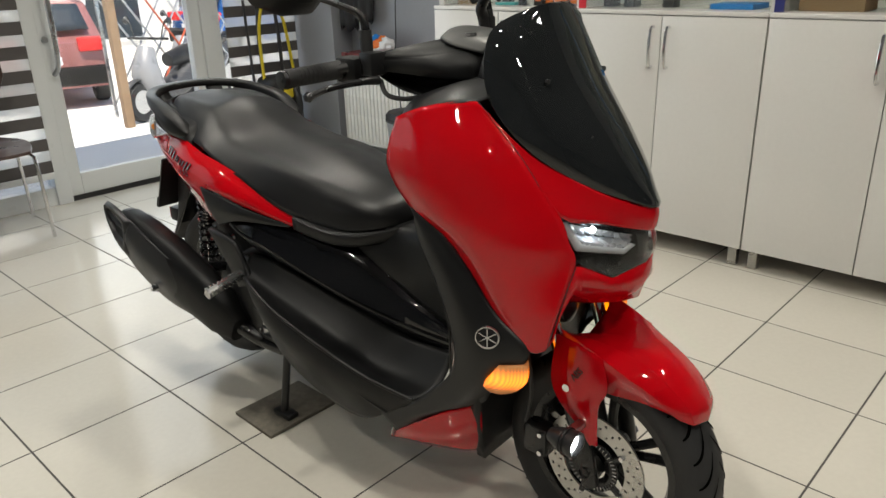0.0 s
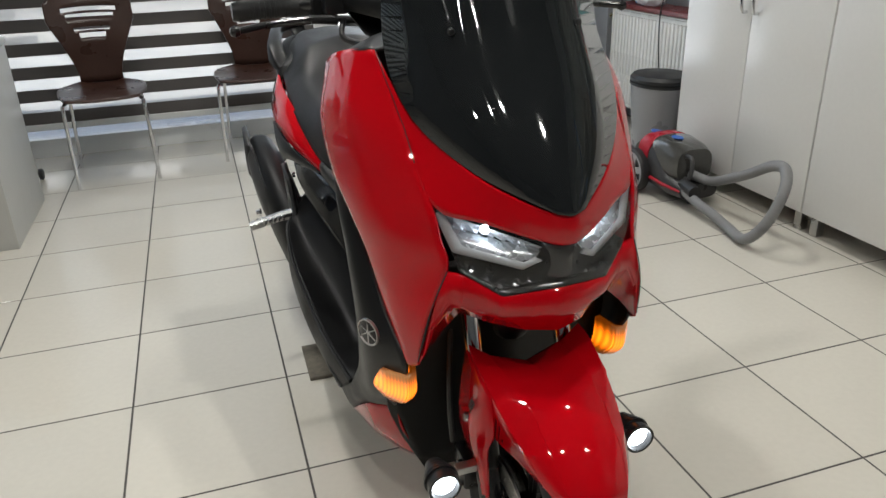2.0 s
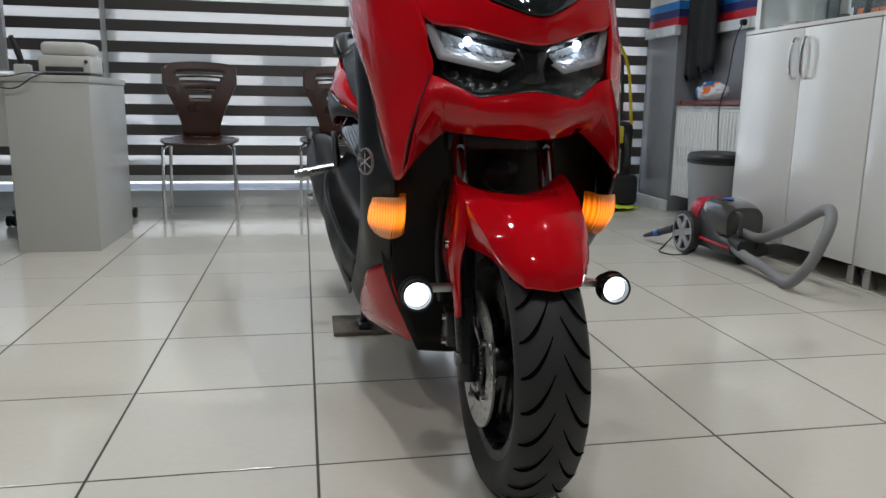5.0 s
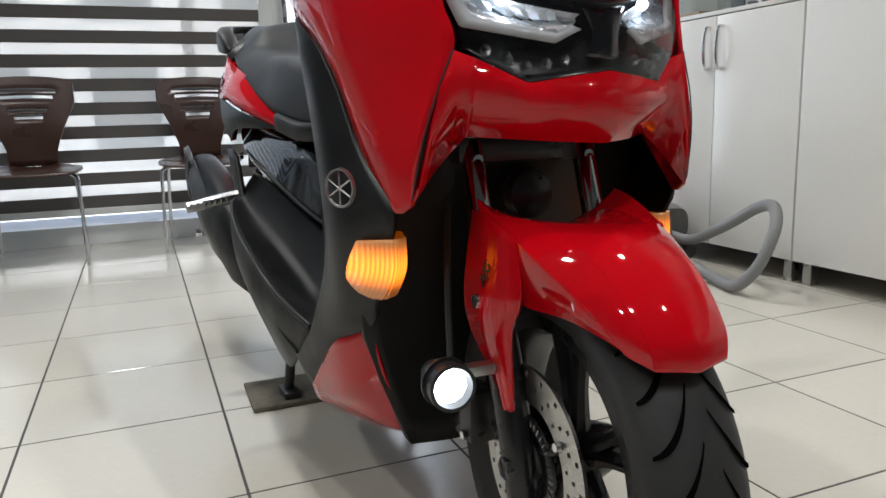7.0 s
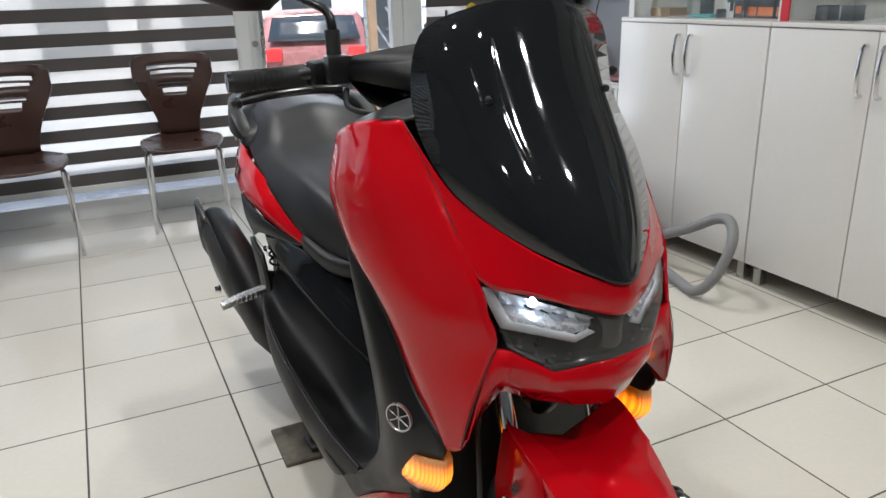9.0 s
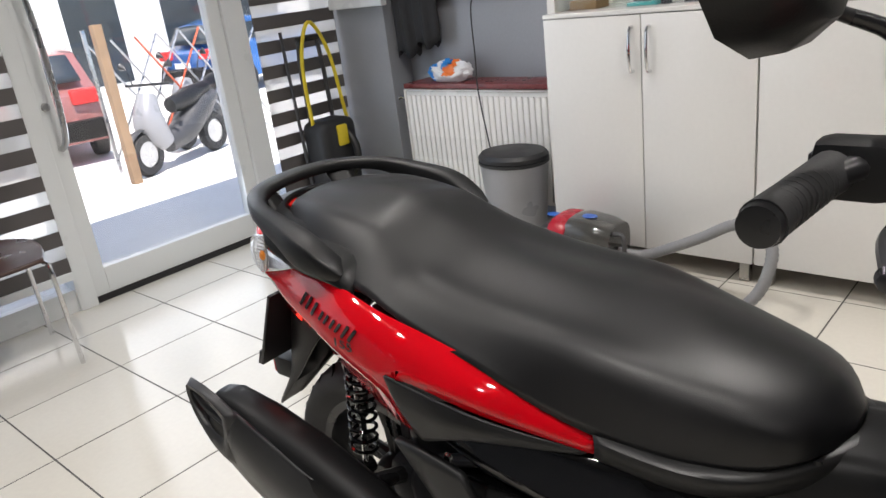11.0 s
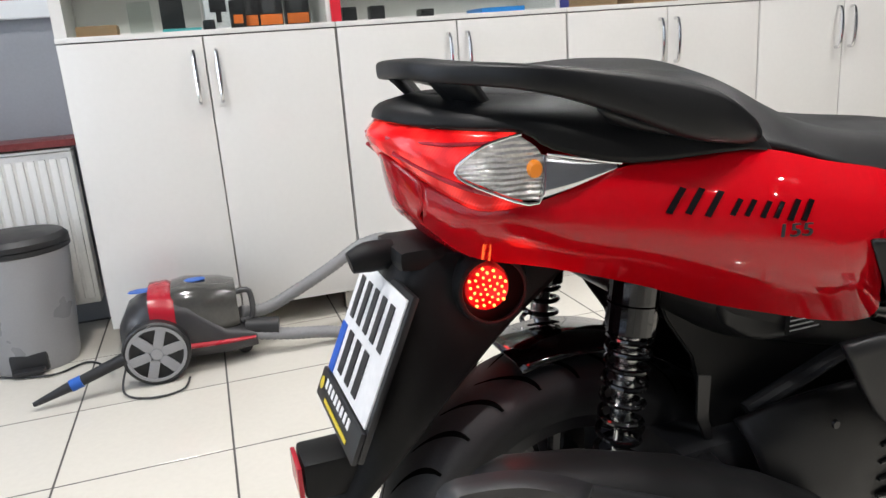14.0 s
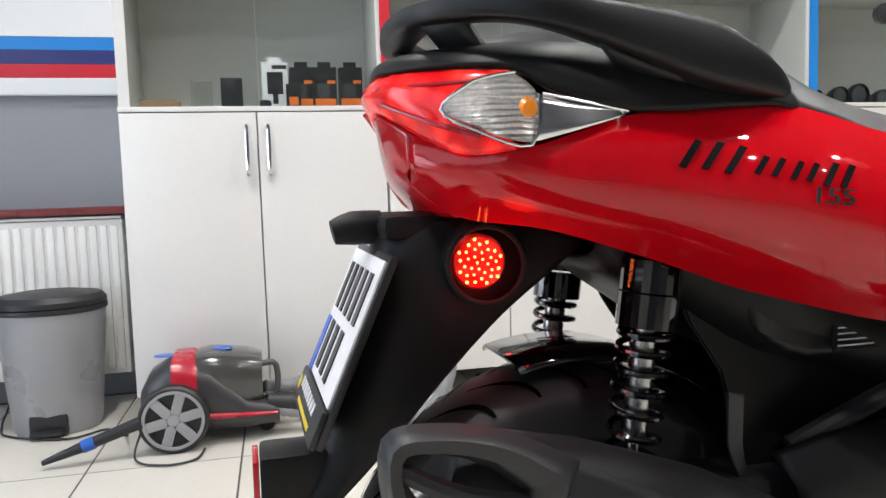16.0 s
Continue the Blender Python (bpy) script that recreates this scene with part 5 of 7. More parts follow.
# engine and under-seat body
eng = sp("engine", box(-0.13, 0.12, 0.70, 1.10, 0.22, 0.42, 0.03), ENGINE, "dark metal engine block")
part("fan_cover", loft([
    [(0.120, 1.020, 0.440), (0.150, 0.960, 0.470), (0.152, 0.860, 0.472), (0.150, 0.740, 0.455)],
    [(0.152, 1.015, 0.410), (0.168, 0.950, 0.420), (0.170, 0.860, 0.420), (0.165, 0.730, 0.410)],
    [(0.152, 0.985, 0.330), (0.172, 0.930, 0.340), (0.172, 0.850, 0.340), (0.168, 0.720, 0.340)],
    [(0.130, 0.950, 0.240), (0.155, 0.900, 0.245), (0.160, 0.830, 0.245), (0.158, 0.710, 0.250)]], 4, 4), SATIN, eng, "matt black radiator cover", thick=0.006)
for k in range(6):
    z = 0.395 - 0.024 * k
    part("cooling_slat", tube([(-0.174, 0.72, z), (-0.178, 0.78, z - 0.002), (-0.176, 0.84, z - 0.006)], [0.004, 0.006, 0.003], 3, 8), SATIN, eng)
part("radiator_core", box(-0.172, -0.168, 0.725, 0.84, 0.26, 0.40), STEEL, eng, "silver radiator core")
for y, z in ((0.913, 0.432), (0.985, 0.35), (0.86, 0.27)):
    part("cover_screw", spun([(-0.005, 0), (-0.005, 0.005), (0.0, 0.007)], 12, "X", (-0.168, y, z)), BLACKMETAL, eng)
part("gearbox", spun([(-0.07, 0), (-0.07, 0.05), (-0.05, 0.075), (0.05, 0.08), (0.075, 0.05), (0.075, 0)], 32, "X", (0.125, 1.18, 0.285)), ENGINE, eng)
part("belt_case", box(0.09, 0.17, 0.72, 1.25, 0.22, 0.38, 0.035), ENGINE, eng)
part("swing_arm", tube([(-0.10, 0.98, 0.33), (-0.115, 1.10, 0.31), (-0.10, 1.20, 0.285)], [0.03, 0.024, 0.028], 4, 12), BLACKMETAL, eng)
sp("under_seat_box", loft([mirrored_row(r) for r in (
    [(0.130, 0.560, 0.600), (0.120, 0.560, 0.480), (0, 0.560, 0.440)],
    [(0.150, 0.760, 0.620), (0.140, 0.770, 0.500), (0, 0.770, 0.470)],
    [(0.150, 0.930, 0.660), (0.128, 0.935, 0.540), (0, 0.935, 0.500)],
    [(0.130, 1.060, 0.700), (0.110, 1.055, 0.570), (0, 1.055, 0.550)],
    [(0.090, 1.200, 0.720), (0.080, 1.195, 0.650), (0, 1.195, 0.640)])], 4, 4), MATT, "matt black under-seat tray", thick=0.006)
for s in (-1, 1):
    sp("inner_side_plate", prism([(0.70, 0.62), (0.90, 0.64), (1.135, 0.665), (1.10, 0.575), (1.062, 0.52), (1.045, 0.45), (1.02, 0.40), (0.70, 0.40)], "X", min(s * 0.088, s * 0.096), max(s * 0.088, s * 0.096), 0.002), MATT, "matt black inner side plate")
    sp("frame_tube", tube([(s * 0.10, 0.72, 0.48), (s * 0.112, 0.88, 0.53), (s * 0.115, 1.00, 0.60), (s * 0.105, 1.13, 0.66)], 0.014, 6, 12), BLACKMETAL, "black steel frame tube")
    sp("air_hose", tube([(s * 0.105, 0.76, 0.47), (s * 0.125, 0.84, 0.50), (s * 0.12, 0.93, 0.47), (s * 0.11, 0.99, 0.44)], 0.011, 6, 10), RUBBER, "black rubber hose")
sp("splash_panel", loft([
    [(0.150, 0.870, 0.640), (0.140, 0.960, 0.650), (0.126, 1.060, 0.660)],
    [(0.136, 0.870, 0.580), (0.132, 0.960, 0.580), (0.122, 1.052, 0.590)],
    [(0.132, 0.880, 0.548), (0.128, 0.990, 0.540), (0.118, 1.042, 0.568)]], 4, 4), SATIN, "dark grey splash panel under the tail", thick=0.004)
sp("hugger_bracket", prism([(1.046, 0.50), (1.066, 0.505), (1.066, 0.45), (1.052, 0.415), (1.040, 0.415), (1.048, 0.45)], "X", -0.112, -0.108, 0.001), BLACKMETAL, "black metal bracket beside the tyre")
sp("side_panel_screw", spun([(-0.006, 0), (-0.006, 0.006), (0, 0.008)], 12, "X", (-0.205, 0.875, 0.552)), CHROME)
sp("warning_sticker", box(-0.1395, -0.138, 0.912, 0.966, 0.544, 0.574), INK, "small black and white tyre pressure sticker", smooth=False)
for k in range(4):
    sp("sticker_line", box(-0.1405, -0.1397, 0.917, 0.961, 0.548 + 0.006 * k, 0.5495 + 0.006 * k), PLATEWHITE, smooth=False)
sp("hugger", spun([(-0.060, RR + 0.012), (-0.045, RR + 0.02), (0.045, RR + 0.02), (0.060, RR + 0.012)], 18, "X", RA, arc=70), GLOSSBLACK, "inner rear mudguard", thick=0.004).matrix_basis = pose(0, RA[1], RA[2], 75, 0, 0) @ pose(0, -RA[1], -RA[2])

# passenger pegs, centre stand
for s in (-1, 1):
    pg = sp("foot_peg", tube([(s * 0.225, 0.820, 0.470), (s * 0.270, 0.818, 0.464), (s * 0.338, 0.812, 0.452)], [0.014, 0.013, 0.011], 4, 10), STEEL, "ribbed alloy passenger foot peg")
    for k in range(7):
        part("peg_rib", box(s * (0.256 + 0.012 * k) - 0.003, s * (0.256 + 0.012 * k) + 0.003, 0.796, 0.834, 0.462 - 0.0017 * k, 0.474 - 0.0020 * k, 0.001), STEEL, pg)
    sp("foot_peg_hanger", loft([
        [(0.216, 0.965, 0.560), (0.224, 0.925, 0.566), (0.226, 0.870, 0.560), (0.226, 0.835, 0.552)],
        [(0.208, 0.905, 0.470), (0.222, 0.880, 0.480), (0.226, 0.840, 0.485), (0.224, 0.800, 0.488)],
        [(0.212, 0.855, 0.425), (0.226, 0.835, 0.430), (0.230, 0.805, 0.438), (0.228, 0.775, 0.446)]], 4, 4, s > 0), SATIN, "dark grey peg hanger", thick=0.012)
st = sp("centre_stand", tube([(-0.13, 0.805, 0.20), (-0.142, 0.812, 0.10), (-0.150, 0.818, 0.022)], 0.011, 4, 12), BLACKMETAL, "black steel centre stand")
part("stand_leg", tube([(0.13, 0.805, 0.20), (0.142, 0.812, 0.10), (0.150, 0.818, 0.022)], 0.011, 4, 12), BLACKMETAL, st)
part("cross_tube", rod((-0.13, 0.805, 0.19), (0.13, 0.805, 0.19), 0.012), BLACKMETAL, st)
for s in (-1, 1):
    part("stand_foot", box(s * 0.150 - 0.018, s * 0.150 + 0.018, 0.78, 0.85, 0.0065, 0.022, 0.004), BLACKMETAL, st)

# handlebar
hb = sp("handlebar", tube([(-0.345, 0.401, 1.007), (-0.26, 0.392, 1.012), (-0.17, 0.345, 1.018), (0, 0.300, 1.010), (0.17, 0.345, 1.018), (0.26, 0.392, 1.012), (0.345, 0.401, 1.007)], 0.011, 5, 12), BLACKMETAL, "black handlebar with grips and levers")
BARTOP = [
    [(0.182, 0.362, 1.022), (0.120, 0.330, 1.030), (0.060, 0.298, 1.040), (0, 0.288, 1.044)],
    [(0.188, 0.344, 1.040), (0.120, 0.292, 1.054), (0.062, 0.252, 1.064), (0, 0.240, 1.068)],
    [(0.184, 0.326, 1.032), (0.124, 0.246, 1.036), (0.075, 0.195, 1.044), (0, 0.180, 1.050)],
    [(0.178, 0.322, 1.008), (0.124, 0.224, 0.996), (0.085, 0.165, 0.992), (0, 0.150, 0.995)]]
part("bar_cover", creased([mirrored_row(r) for r in BARTOP], 1, soft=0.005), SATIN, hb, "satin dark grey handlebar cover", thick=0.004, angle=70)
part("bar_under_cover", loft([mirrored_row(r) for r in (
    [(0.182, 0.364, 1.018), (0.120, 0.334, 1.020), (0, 0.300, 1.025)],
    [(0.160, 0.340, 0.992), (0.110, 0.300, 0.972), (0, 0.280, 0.960)],
    [(0.150, 0.290, 0.970), (0.110, 0.230, 0.955), (0, 0.200, 0.950)])], 4, 4), MATT, hb, "matt black lower cover", thick=0.004)
PALEGREY = material("pale_grey_plastic", (0.048, 0.048, 0.047), 0.42, 0, 0.05, 10, 300)
part("bar_cap", loft([mirrored_row(r) for r in (
    [(0.075, 0.258, 1.064), (0.040, 0.266, 1.076), (0, 0.268, 1.080)],
    [(0.088, 0.215, 1.053), (0.046, 0.212, 1.070), (0, 0.212, 1.075)],
    [(0.055, 0.168, 1.038), (0.030, 0.163, 1.052), (0, 0.162, 1.056)])], 4, 4), PALEGREY, hb, "pale grey centre cap", thick=0.004)
part("cap_plug", spun([(0.0, 0), (0.0, 0.010), (-0.006, 0.014)], 20, "Z", (-0.04, 0.210, 1.074)), BLACKMETAL, hb)
part("meter_visor", loft([mirrored_row(r) for r in (
    [(0.100, 0.140, 1.000), (0.060, 0.150, 1.050), (0, 0.150, 1.066)],
    [(0.108, 0.090, 0.995), (0.064, 0.090, 1.056), (0, 0.088, 1.074)],
    [(0.090, 0.040, 0.990), (0.050, 0.035, 1.030), (0, 0.032, 1.045)])], 4, 4), SATIN, hb, "dark grey meter visor", thick=0.004)
for s in (-1, 1):
    g = part("grip", tube([(s * 0.228, 0.389, 1.012), (s * 0.30, 0.397, 1.010), (s * 0.348, 0.401, 1.007)], [0.0185, 0.0165, 0.0185], 5, 18), RUBBER, hb, "black rubber grip")
    bm = bmesh.new()
    for k in range(12):
        f = k / 11
        spun([(-0.002, 0.0165), (-0.0015, 0.0178), (0.0015, 0.0178), (0.002, 0.0165)], 18, "X", (s * (0.240 + 0.1 * f), 0.3905 + 0.01 * f, 1.0115 - 0.004 * f), bm)
    tagged(part("grip_ribs", bm, RUBBER, g), kind="stuff")
    part("bar_end", spun([(-0.012 * s, 0.018), (0.006 * s, 0.016), (0.008 * s, 0)], 20, "X", (s * 0.352, 0.401, 1.007)), BLACKMETAL, g)
    part("switch_block", box(min(s * 0.182, s * 0.226), max(s * 0.182, s * 0.226), 0.345, 0.408, 0.985, 1.036, 0.012), MATT, hb, "black switch block")
    part("switch", box(min(s * 0.195, s * 0.212), max(s * 0.195, s * 0.212), 0.406, 0.412, 1.008, 1.022, 0.002), SATIN, hb)
    part("master_cylinder", box(min(s * 0.165, s * 0.21), max(s * 0.165, s * 0.21), 0.315, 0.352, 1.000, 1.046, 0.008), BLACKMETAL, hb)
    lv = part("brake_lever", tube([(s * 0.190, 0.320, 0.992), (s * 0.235, 0.318, 0.995), (s * 0.300, 0.332, 0.990), (s * 0.358, 0.318, 0.984)], [0.009, 0.007, 0.006, 0.006], 5, 10), BLACKMETAL, hb, "black brake lever with ball end")
    part("lever_ball", spun([(-0.010, 0), (-0.007, 0.007), (0, 0.010), (0.007, 0.007), (0.010, 0)], 16, "X", (s * 0.361, 0.317, 0.984)), BLACKMETAL, lv)
    part("brake_line", tube([(s * 0.178, 0.325, 0.99), (s * 0.185, 0.30, 0.965), (s * 0.150, 0.275, 0.955), (s * 0.085, 0.245, 0.965)], 0.005, 6, 8), CORDBLACK, hb)
    mr = part("mirror_stem", tube([(s * 0.188, 0.348, 1.044), (s * 0.188, 0.350, 1.090), (s * 0.194, 0.360, 1.115), (s * 0.225, 0.388, 1.134), (s * 0.262, 0.410, 1.150)], [0.009, 0.0085, 0.0075, 0.006, 0.006], 6, 12), BLACKMETAL, hb, "black mirror stem")
    part("stem_boot", rod((s * 0.188, 0.348, 1.040), (s * 0.188, 0.350, 1.085), 0.0125, 14), RUBBER, mr)
    OUT = [(0.246, 1.172), (0.262, 1.196), (0.315, 1.205), (0.372, 1.194), (0.413, 1.168), (0.388, 1.140), (0.330, 1.118), (0.272, 1.117), (0.250, 1.135)]
    hl_m = bmesh.new()
    front_v = [hl_m.verts.new((s * w, 0.418 + 0.02 * (w - 0.25), z)) for w, z in OUT]
    mid_v = [hl_m.verts.new((s * (0.325 + (w - 0.325) * 0.93), 0.396, 1.158 + (z - 1.158) * 0.9)) for w, z in OUT]
    back_v = [hl_m.verts.new((s * (0.320 + (w - 0.325) * 0.5), 0.372, 1.158 + (z - 1.158) * 0.42)) for w, z in OUT]
    for a, b2 in ((front_v, mid_v), (mid_v, back_v)):
        for k in range(9):
            hl_m.faces.new((a[k], a[(k + 1) % 9], b2[(k + 1) % 9], b2[k]))
    hl_m.faces.new(back_v)
    hl_m.faces.new(front_v[::-1])
    body_m = part("mirror_housing", hl_m, MATT, mr, "angular matt black mirror housing", angle=42)
    bm = bmesh.new()
    bm.faces.new([bm.verts.new((s * (0.328 + (w - 0.328) * 0.92), 0.421 + 0.02 * (w - 0.25), 1.158 + (z - 1.158) * 0.9)) for w, z in OUT])
    part("mirror_glass", bm, CHROME, mr, "mirror glass", smooth=False)
ph = part("phone_holder", tube([(0.175, 0.352, 1.05), (0.172, 0.356, 1.085), (0.160, 0.352, 1.105), (0.165, 0.335, 1.135)], [0.012, 0.013, 0.012, 0.010], 4, 12), BLACKMETAL, hb, "black phone holder on the mirror stem")
part("phone_clamp", box(0.135, 0.185, 0.322, 0.340, 1.125, 1.150, 0.005), MATT, ph, "black spring phone clamp")
for x in (0.110, 0.196):
    part("clamp_jaw", tube([(x, 0.325, 1.120), (x, 0.345, 1.150), (x + 0.006, 0.352, 1.190)], [0.008, 0.009, 0.006], 3, 8), MATT, ph)


# the bars and front wheel point straight along the tiles
for ob in STEERED + [hb]:
    ob.matrix_basis = STANCE.inverted() @ pose(SC, 0, 0)


def surface_w(ob, y, z):
    """How far out the machine's right-hand panel lies at a height and length."""
    best = None
    for p in ob.data.polygons:
        v = [ob.data.vertices[i].co for i in p.vertices]
        for k in range(1, len(v) - 1):
            a, b, c = v[0], v[k], v[k + 1]
            d = (b.y - a.y) * (c.z - a.z) - (c.y - a.y) * (b.z - a.z)
            if abs(d) < 1e-12:
                continue
            s = ((y - a.y) * (c.z - a.z) - (c.y - a.y) * (z - a.z)) / d
            t = ((b.y - a.y) * (z - a.z) - (y - a.y) * (b.z - a.z)) / d
            if s >= -1e-6 and t >= -1e-6 and s + t <= 1 + 1e-6:
                x = a.x + s * (b.x - a.x) + t * (c.x - a.x)
                best = x if best is None else min(best, x)
    return -0.2 if best is None else best


def badge_bar(y0, z0, y1, z1, h, lean=0.0):
    """One dark chrome stroke that follows the tail panel."""
    bm = bmesh.new()
    n = 4
    rows = []
    for k in range(n + 1):
        f = k / n
        y, z = y0 + (y1 - y0) * f, z0 + (z1 - z0) * f
        rows.append([bm.verts.new((surface_w(red_side[0], y + lean * q, z + q) - 0.0045, y + lean * q, z + q)) for q in (-h / 2, h / 2)])
    for a, b in zip(rows, rows[1:]):
        bm.faces.new((a[0], b[0], b[1], a[1]))
    return sp("badge_stroke", bm, GLOSSBLACK, "", thick=0.002, smooth=False)


for y, z, w, h in ((1.160, 0.737, 0.010, 0.022), (1.142, 0.735, 0.010, 0.022), (1.124, 0.731, 0.010, 0.022), (1.103, 0.726, 0.008, 0.014), (1.089, 0.724, 0.008, 0.014),
                   (1.073, 0.721, 0.008, 0.014), (1.059, 0.719, 0.008, 0.014), (1.042, 0.717, 0.010, 0.018), (1.026, 0.715, 0.010, 0.018)):
    badge_bar(y + w * 0.28, z + 0.001, y - w * 0.28, z - 0.001, h, -0.8)


def lettering(text, size, mat, parent, m, label=""):
    """Printed writing as a thin mesh."""
    cu = bpy.data.curves.new("text", "FONT")
    cu.body, cu.size, cu.align_x, cu.align_y, cu.extrude = text, size, "CENTER", "CENTER", 0.0006
    tmp = new("text", cu)
    bpy.context.view_layer.update()
    me = bpy.data.meshes.new_from_object(tmp.evaluated_get(bpy.context.evaluated_depsgraph_get()))
    bpy.data.objects.remove(tmp)
    bm = bmesh.new()
    bm.from_mesh(me)
    bpy.data.meshes.remove(me)
    moved(bm, m)
    return part("lettering", bm, mat, parent, label, False)


bx = surface_w(red_side[0], 1.045, 0.698)
lettering("155", 0.024, INK, scooter, pose(bx - 0.005, 1.045, 0.698, 90, 0, -92) @ pose(0, 0, 0, 0, 0, -5) @ Matrix.Shear("XY", 4, (0.5, 0)) @ Matrix.Diagonal((1.25, 0.8, 1, 1)))
lettering("ABS", 0.020, INK, fm, pose(-0.1085, -0.105, 0.462, 90, 0, -90) @ pose(0, 0, 0, 0, 0, 55))


# ---- things in the showroom ----
mat_bm = box(0.060, 0.285, 0.752, 0.930, 0.0005, 0.012, 0.003)
for v in mat_bm.verts:
    v.co.x += 0.01 * (v.co.y - 0.84) + 0.003 * noise.noise(v.co * 40)
mat_ob = part("floor_mat", mat_bm, MATFIBRE)
tagged(mat_ob, "small grey-brown fibre mat under the centre stand", "mat")

# cabinets with glass display above
UNIT, CX = 0.835, 2.0
CABLEG = material("satin_steel_leg", (0.45, 0.44, 0.42), 0.3, 1.0, 0.1, 20, 200)
DISPLAYGLASS = glass("display_glass", (0.97, 1.0, 0.98), 0.0, 0.93)


def base_cabinet(y1):
    th = thing("base_cabinet", (CX, y1, 0), "white gloss two-door base cabinet on steel legs", "cabinet", "wall cabinets")
    u = UNIT - 0.004
    part("body", box(0.020, 0.40, -u, 0, 0.085, 0.982, 0.002), WHITEGLOSS, th)
    for k in range(2):
        d = part("cabinet_door", box(0.0, 0.018, -u * (k + 1) / 2 + 0.0022, -u * k / 2 - 0.0022, 0.085, 0.980, 0.0015), WHITEGLOSS, th)
        y = -u / 2 + (0.034 if k == 0 else -0.034)
        part("handle", tube([(0.0, y, 0.938), (-0.022, y, 0.930), (-0.030, y, 0.860), (-0.022, y, 0.788), (0.0, y, 0.780)], [0.007, 0.006, 0.0075, 0.006, 0.007], 5, 10), CHROME, d, "bowed chrome handle")
    for y in (-0.04, -u + 0.04):
        for x in (0.05, 0.36):
            part("leg", box(x - 0.018, x + 0.018, y - 0.018, y + 0.018, 0.0, 0.085, 0.003), CABLEG, th)
    return th


def display_case(y1, edge):
    th = thing("display_case", (CX, y1, 1.0), "white glass-fronted display case on the cabinets", "display case", "display cases")
    u = UNIT - 0.003
    part("back_panel", box(0.395, 0.41, -u, 0, 0.0, 1.0), WHITEGLOSS, th)
    part("top_panel", box(0.05, 0.41, -u, 0, 0.982, 0.988), DISPLAYGLASS, th, "clear glass top").visible_shadow = False
    part("side_panel", box(0.05, 0.395, -0.018, 0.0, 0.0, 0.98, 0.002), WHITEGLOSS, th)
    part("edge_strip", box(0.044, 0.050, -0.030, 0.004, 0.0, 0.98), edge, th, "coloured edge strip")
    part("side_panel", box(0.05, 0.395, -u, -u + 0.016, 0.0, 0.98, 0.002), WHITEGLOSS, th)
    part("shelf", box(0.09, 0.39, -u + 0.017, -0.02, 0.452, 0.468, 0.001), WHITEGLOSS, th, "white shelf")
    for k in range(2):
        p = part("glass_door", box(0.052, 0.057, -0.02 - (u - 0.022) * (k + 1) / 2 + 0.002, -0.02 - (u - 0.022) * k / 2 - 0.002, 0.006, 0.975), DISPLAYGLASS, th, "clear glass door")
        p.visible_shadow = False
    part("counter", box(0.0, 0.41, -u, 0.0, -0.016, 0.0, 0.002), WHITEGLOSS, th, "white counter top")


EDGES = [WHITEGLOSS, STRIPE_RED, STRIPE_NAVY, STRIPE_BLUE]
proto = base_cabinet(1.935)
for k in range(1, 4):
    copy_thing(proto, pose(CX, 1.935 - k * UNIT, 0))
for k in range(4):
    display_case(1.935 - k * UNIT, EDGES[k])

CARD = material("brown_cardboard", (0.30, 0.19, 0.10), 0.8, 0, 0.12, 14, 300, bump=0.2)
ORANGE = material("orange_print", (0.75, 0.17, 0.02), 0.5)
TEAL = material("teal_plastic", (0.05, 0.35, 0.36), 0.4)
GREYPL = material("mid_grey_plastic", (0.05, 0.05, 0.053), 0.4, 0, 0.1, 10, 200)
SH = 1.001
CREAM = material("cream_carton", (0.62, 0.55, 0.42), 0.7, 0, 0.06, 12, 200)


def goods_box(y, x, w, d, h, base, label, marks=()):
    ob = thing("goods_box", (x, y, SH), label, "box", "boxed goods in the display")
    part("carton", box(-d / 2, d / 2, -w / 2, w / 2, 0, h, 0.0015), base, ob, smooth=False)
    part("hang_tab", box(-0.001, 0.001, -w * 0.28, w * 0.28, h, h + 0.022), base, ob, smooth=False)
    for (y0, y1, z0, z1, m) in marks:
        part("print", box(-d / 2 - 0.0015, -d / 2 - 0.0004, y0 * w, y1 * w, z0 * h, z1 * h), m, ob, smooth=False)


goods_box(1.455, 2.20, 0.088, 0.06, 0.166, PLATEWHITE, "white boxed phone mount with black print", ((-0.3, 0.3, 0.35, 0.8, INK), (-0.1, 0.1, 0.15, 0.4, INK), (-0.45, 0.1, 0.86, 0.94, INK)))
for y in (1.365, 1.285, 1.195):
    goods_box(y, 2.20, 0.080, 0.06, 0.150, INK, "black and orange boxed phone holder", ((-0.45, 0.45, 0.06, 0.28, ORANGE), (-0.2, 0.32, 0.3, 0.62, GREYPL), (-0.45, -0.1, 0.62, 0.7, ORANGE)))
goods_box(1.395, 2.17, 0.05, 0.05, 0.09, INK, "small black boxed part", ((-0.3, 0.3, 0.2, 0.5, ORANGE),))
case = part("phone_case", box(-0.006, 0.006, -0.036, 0.036, 0, 0.115, 0.005), INK)
case.location = (2.18, 1.60, SH)
tagged(case, "black phone case standing on the display shelf", "phone case")
clear_case = part("phone_case", box(-0.006, 0.006, -0.036, 0.036, 0, 0.105, 0.005), DISPLAYGLASS)
clear_case.location = (2.20, 1.70, SH)
tagged(clear_case, "clear plastic phone case on the display shelf", "phone case")
tray = part("carton_tray", box(-0.05, 0.05, -0.06, 0.06, 0, 0.035, 0.002), CARD)
tray.location = (2.18, 1.83, SH)
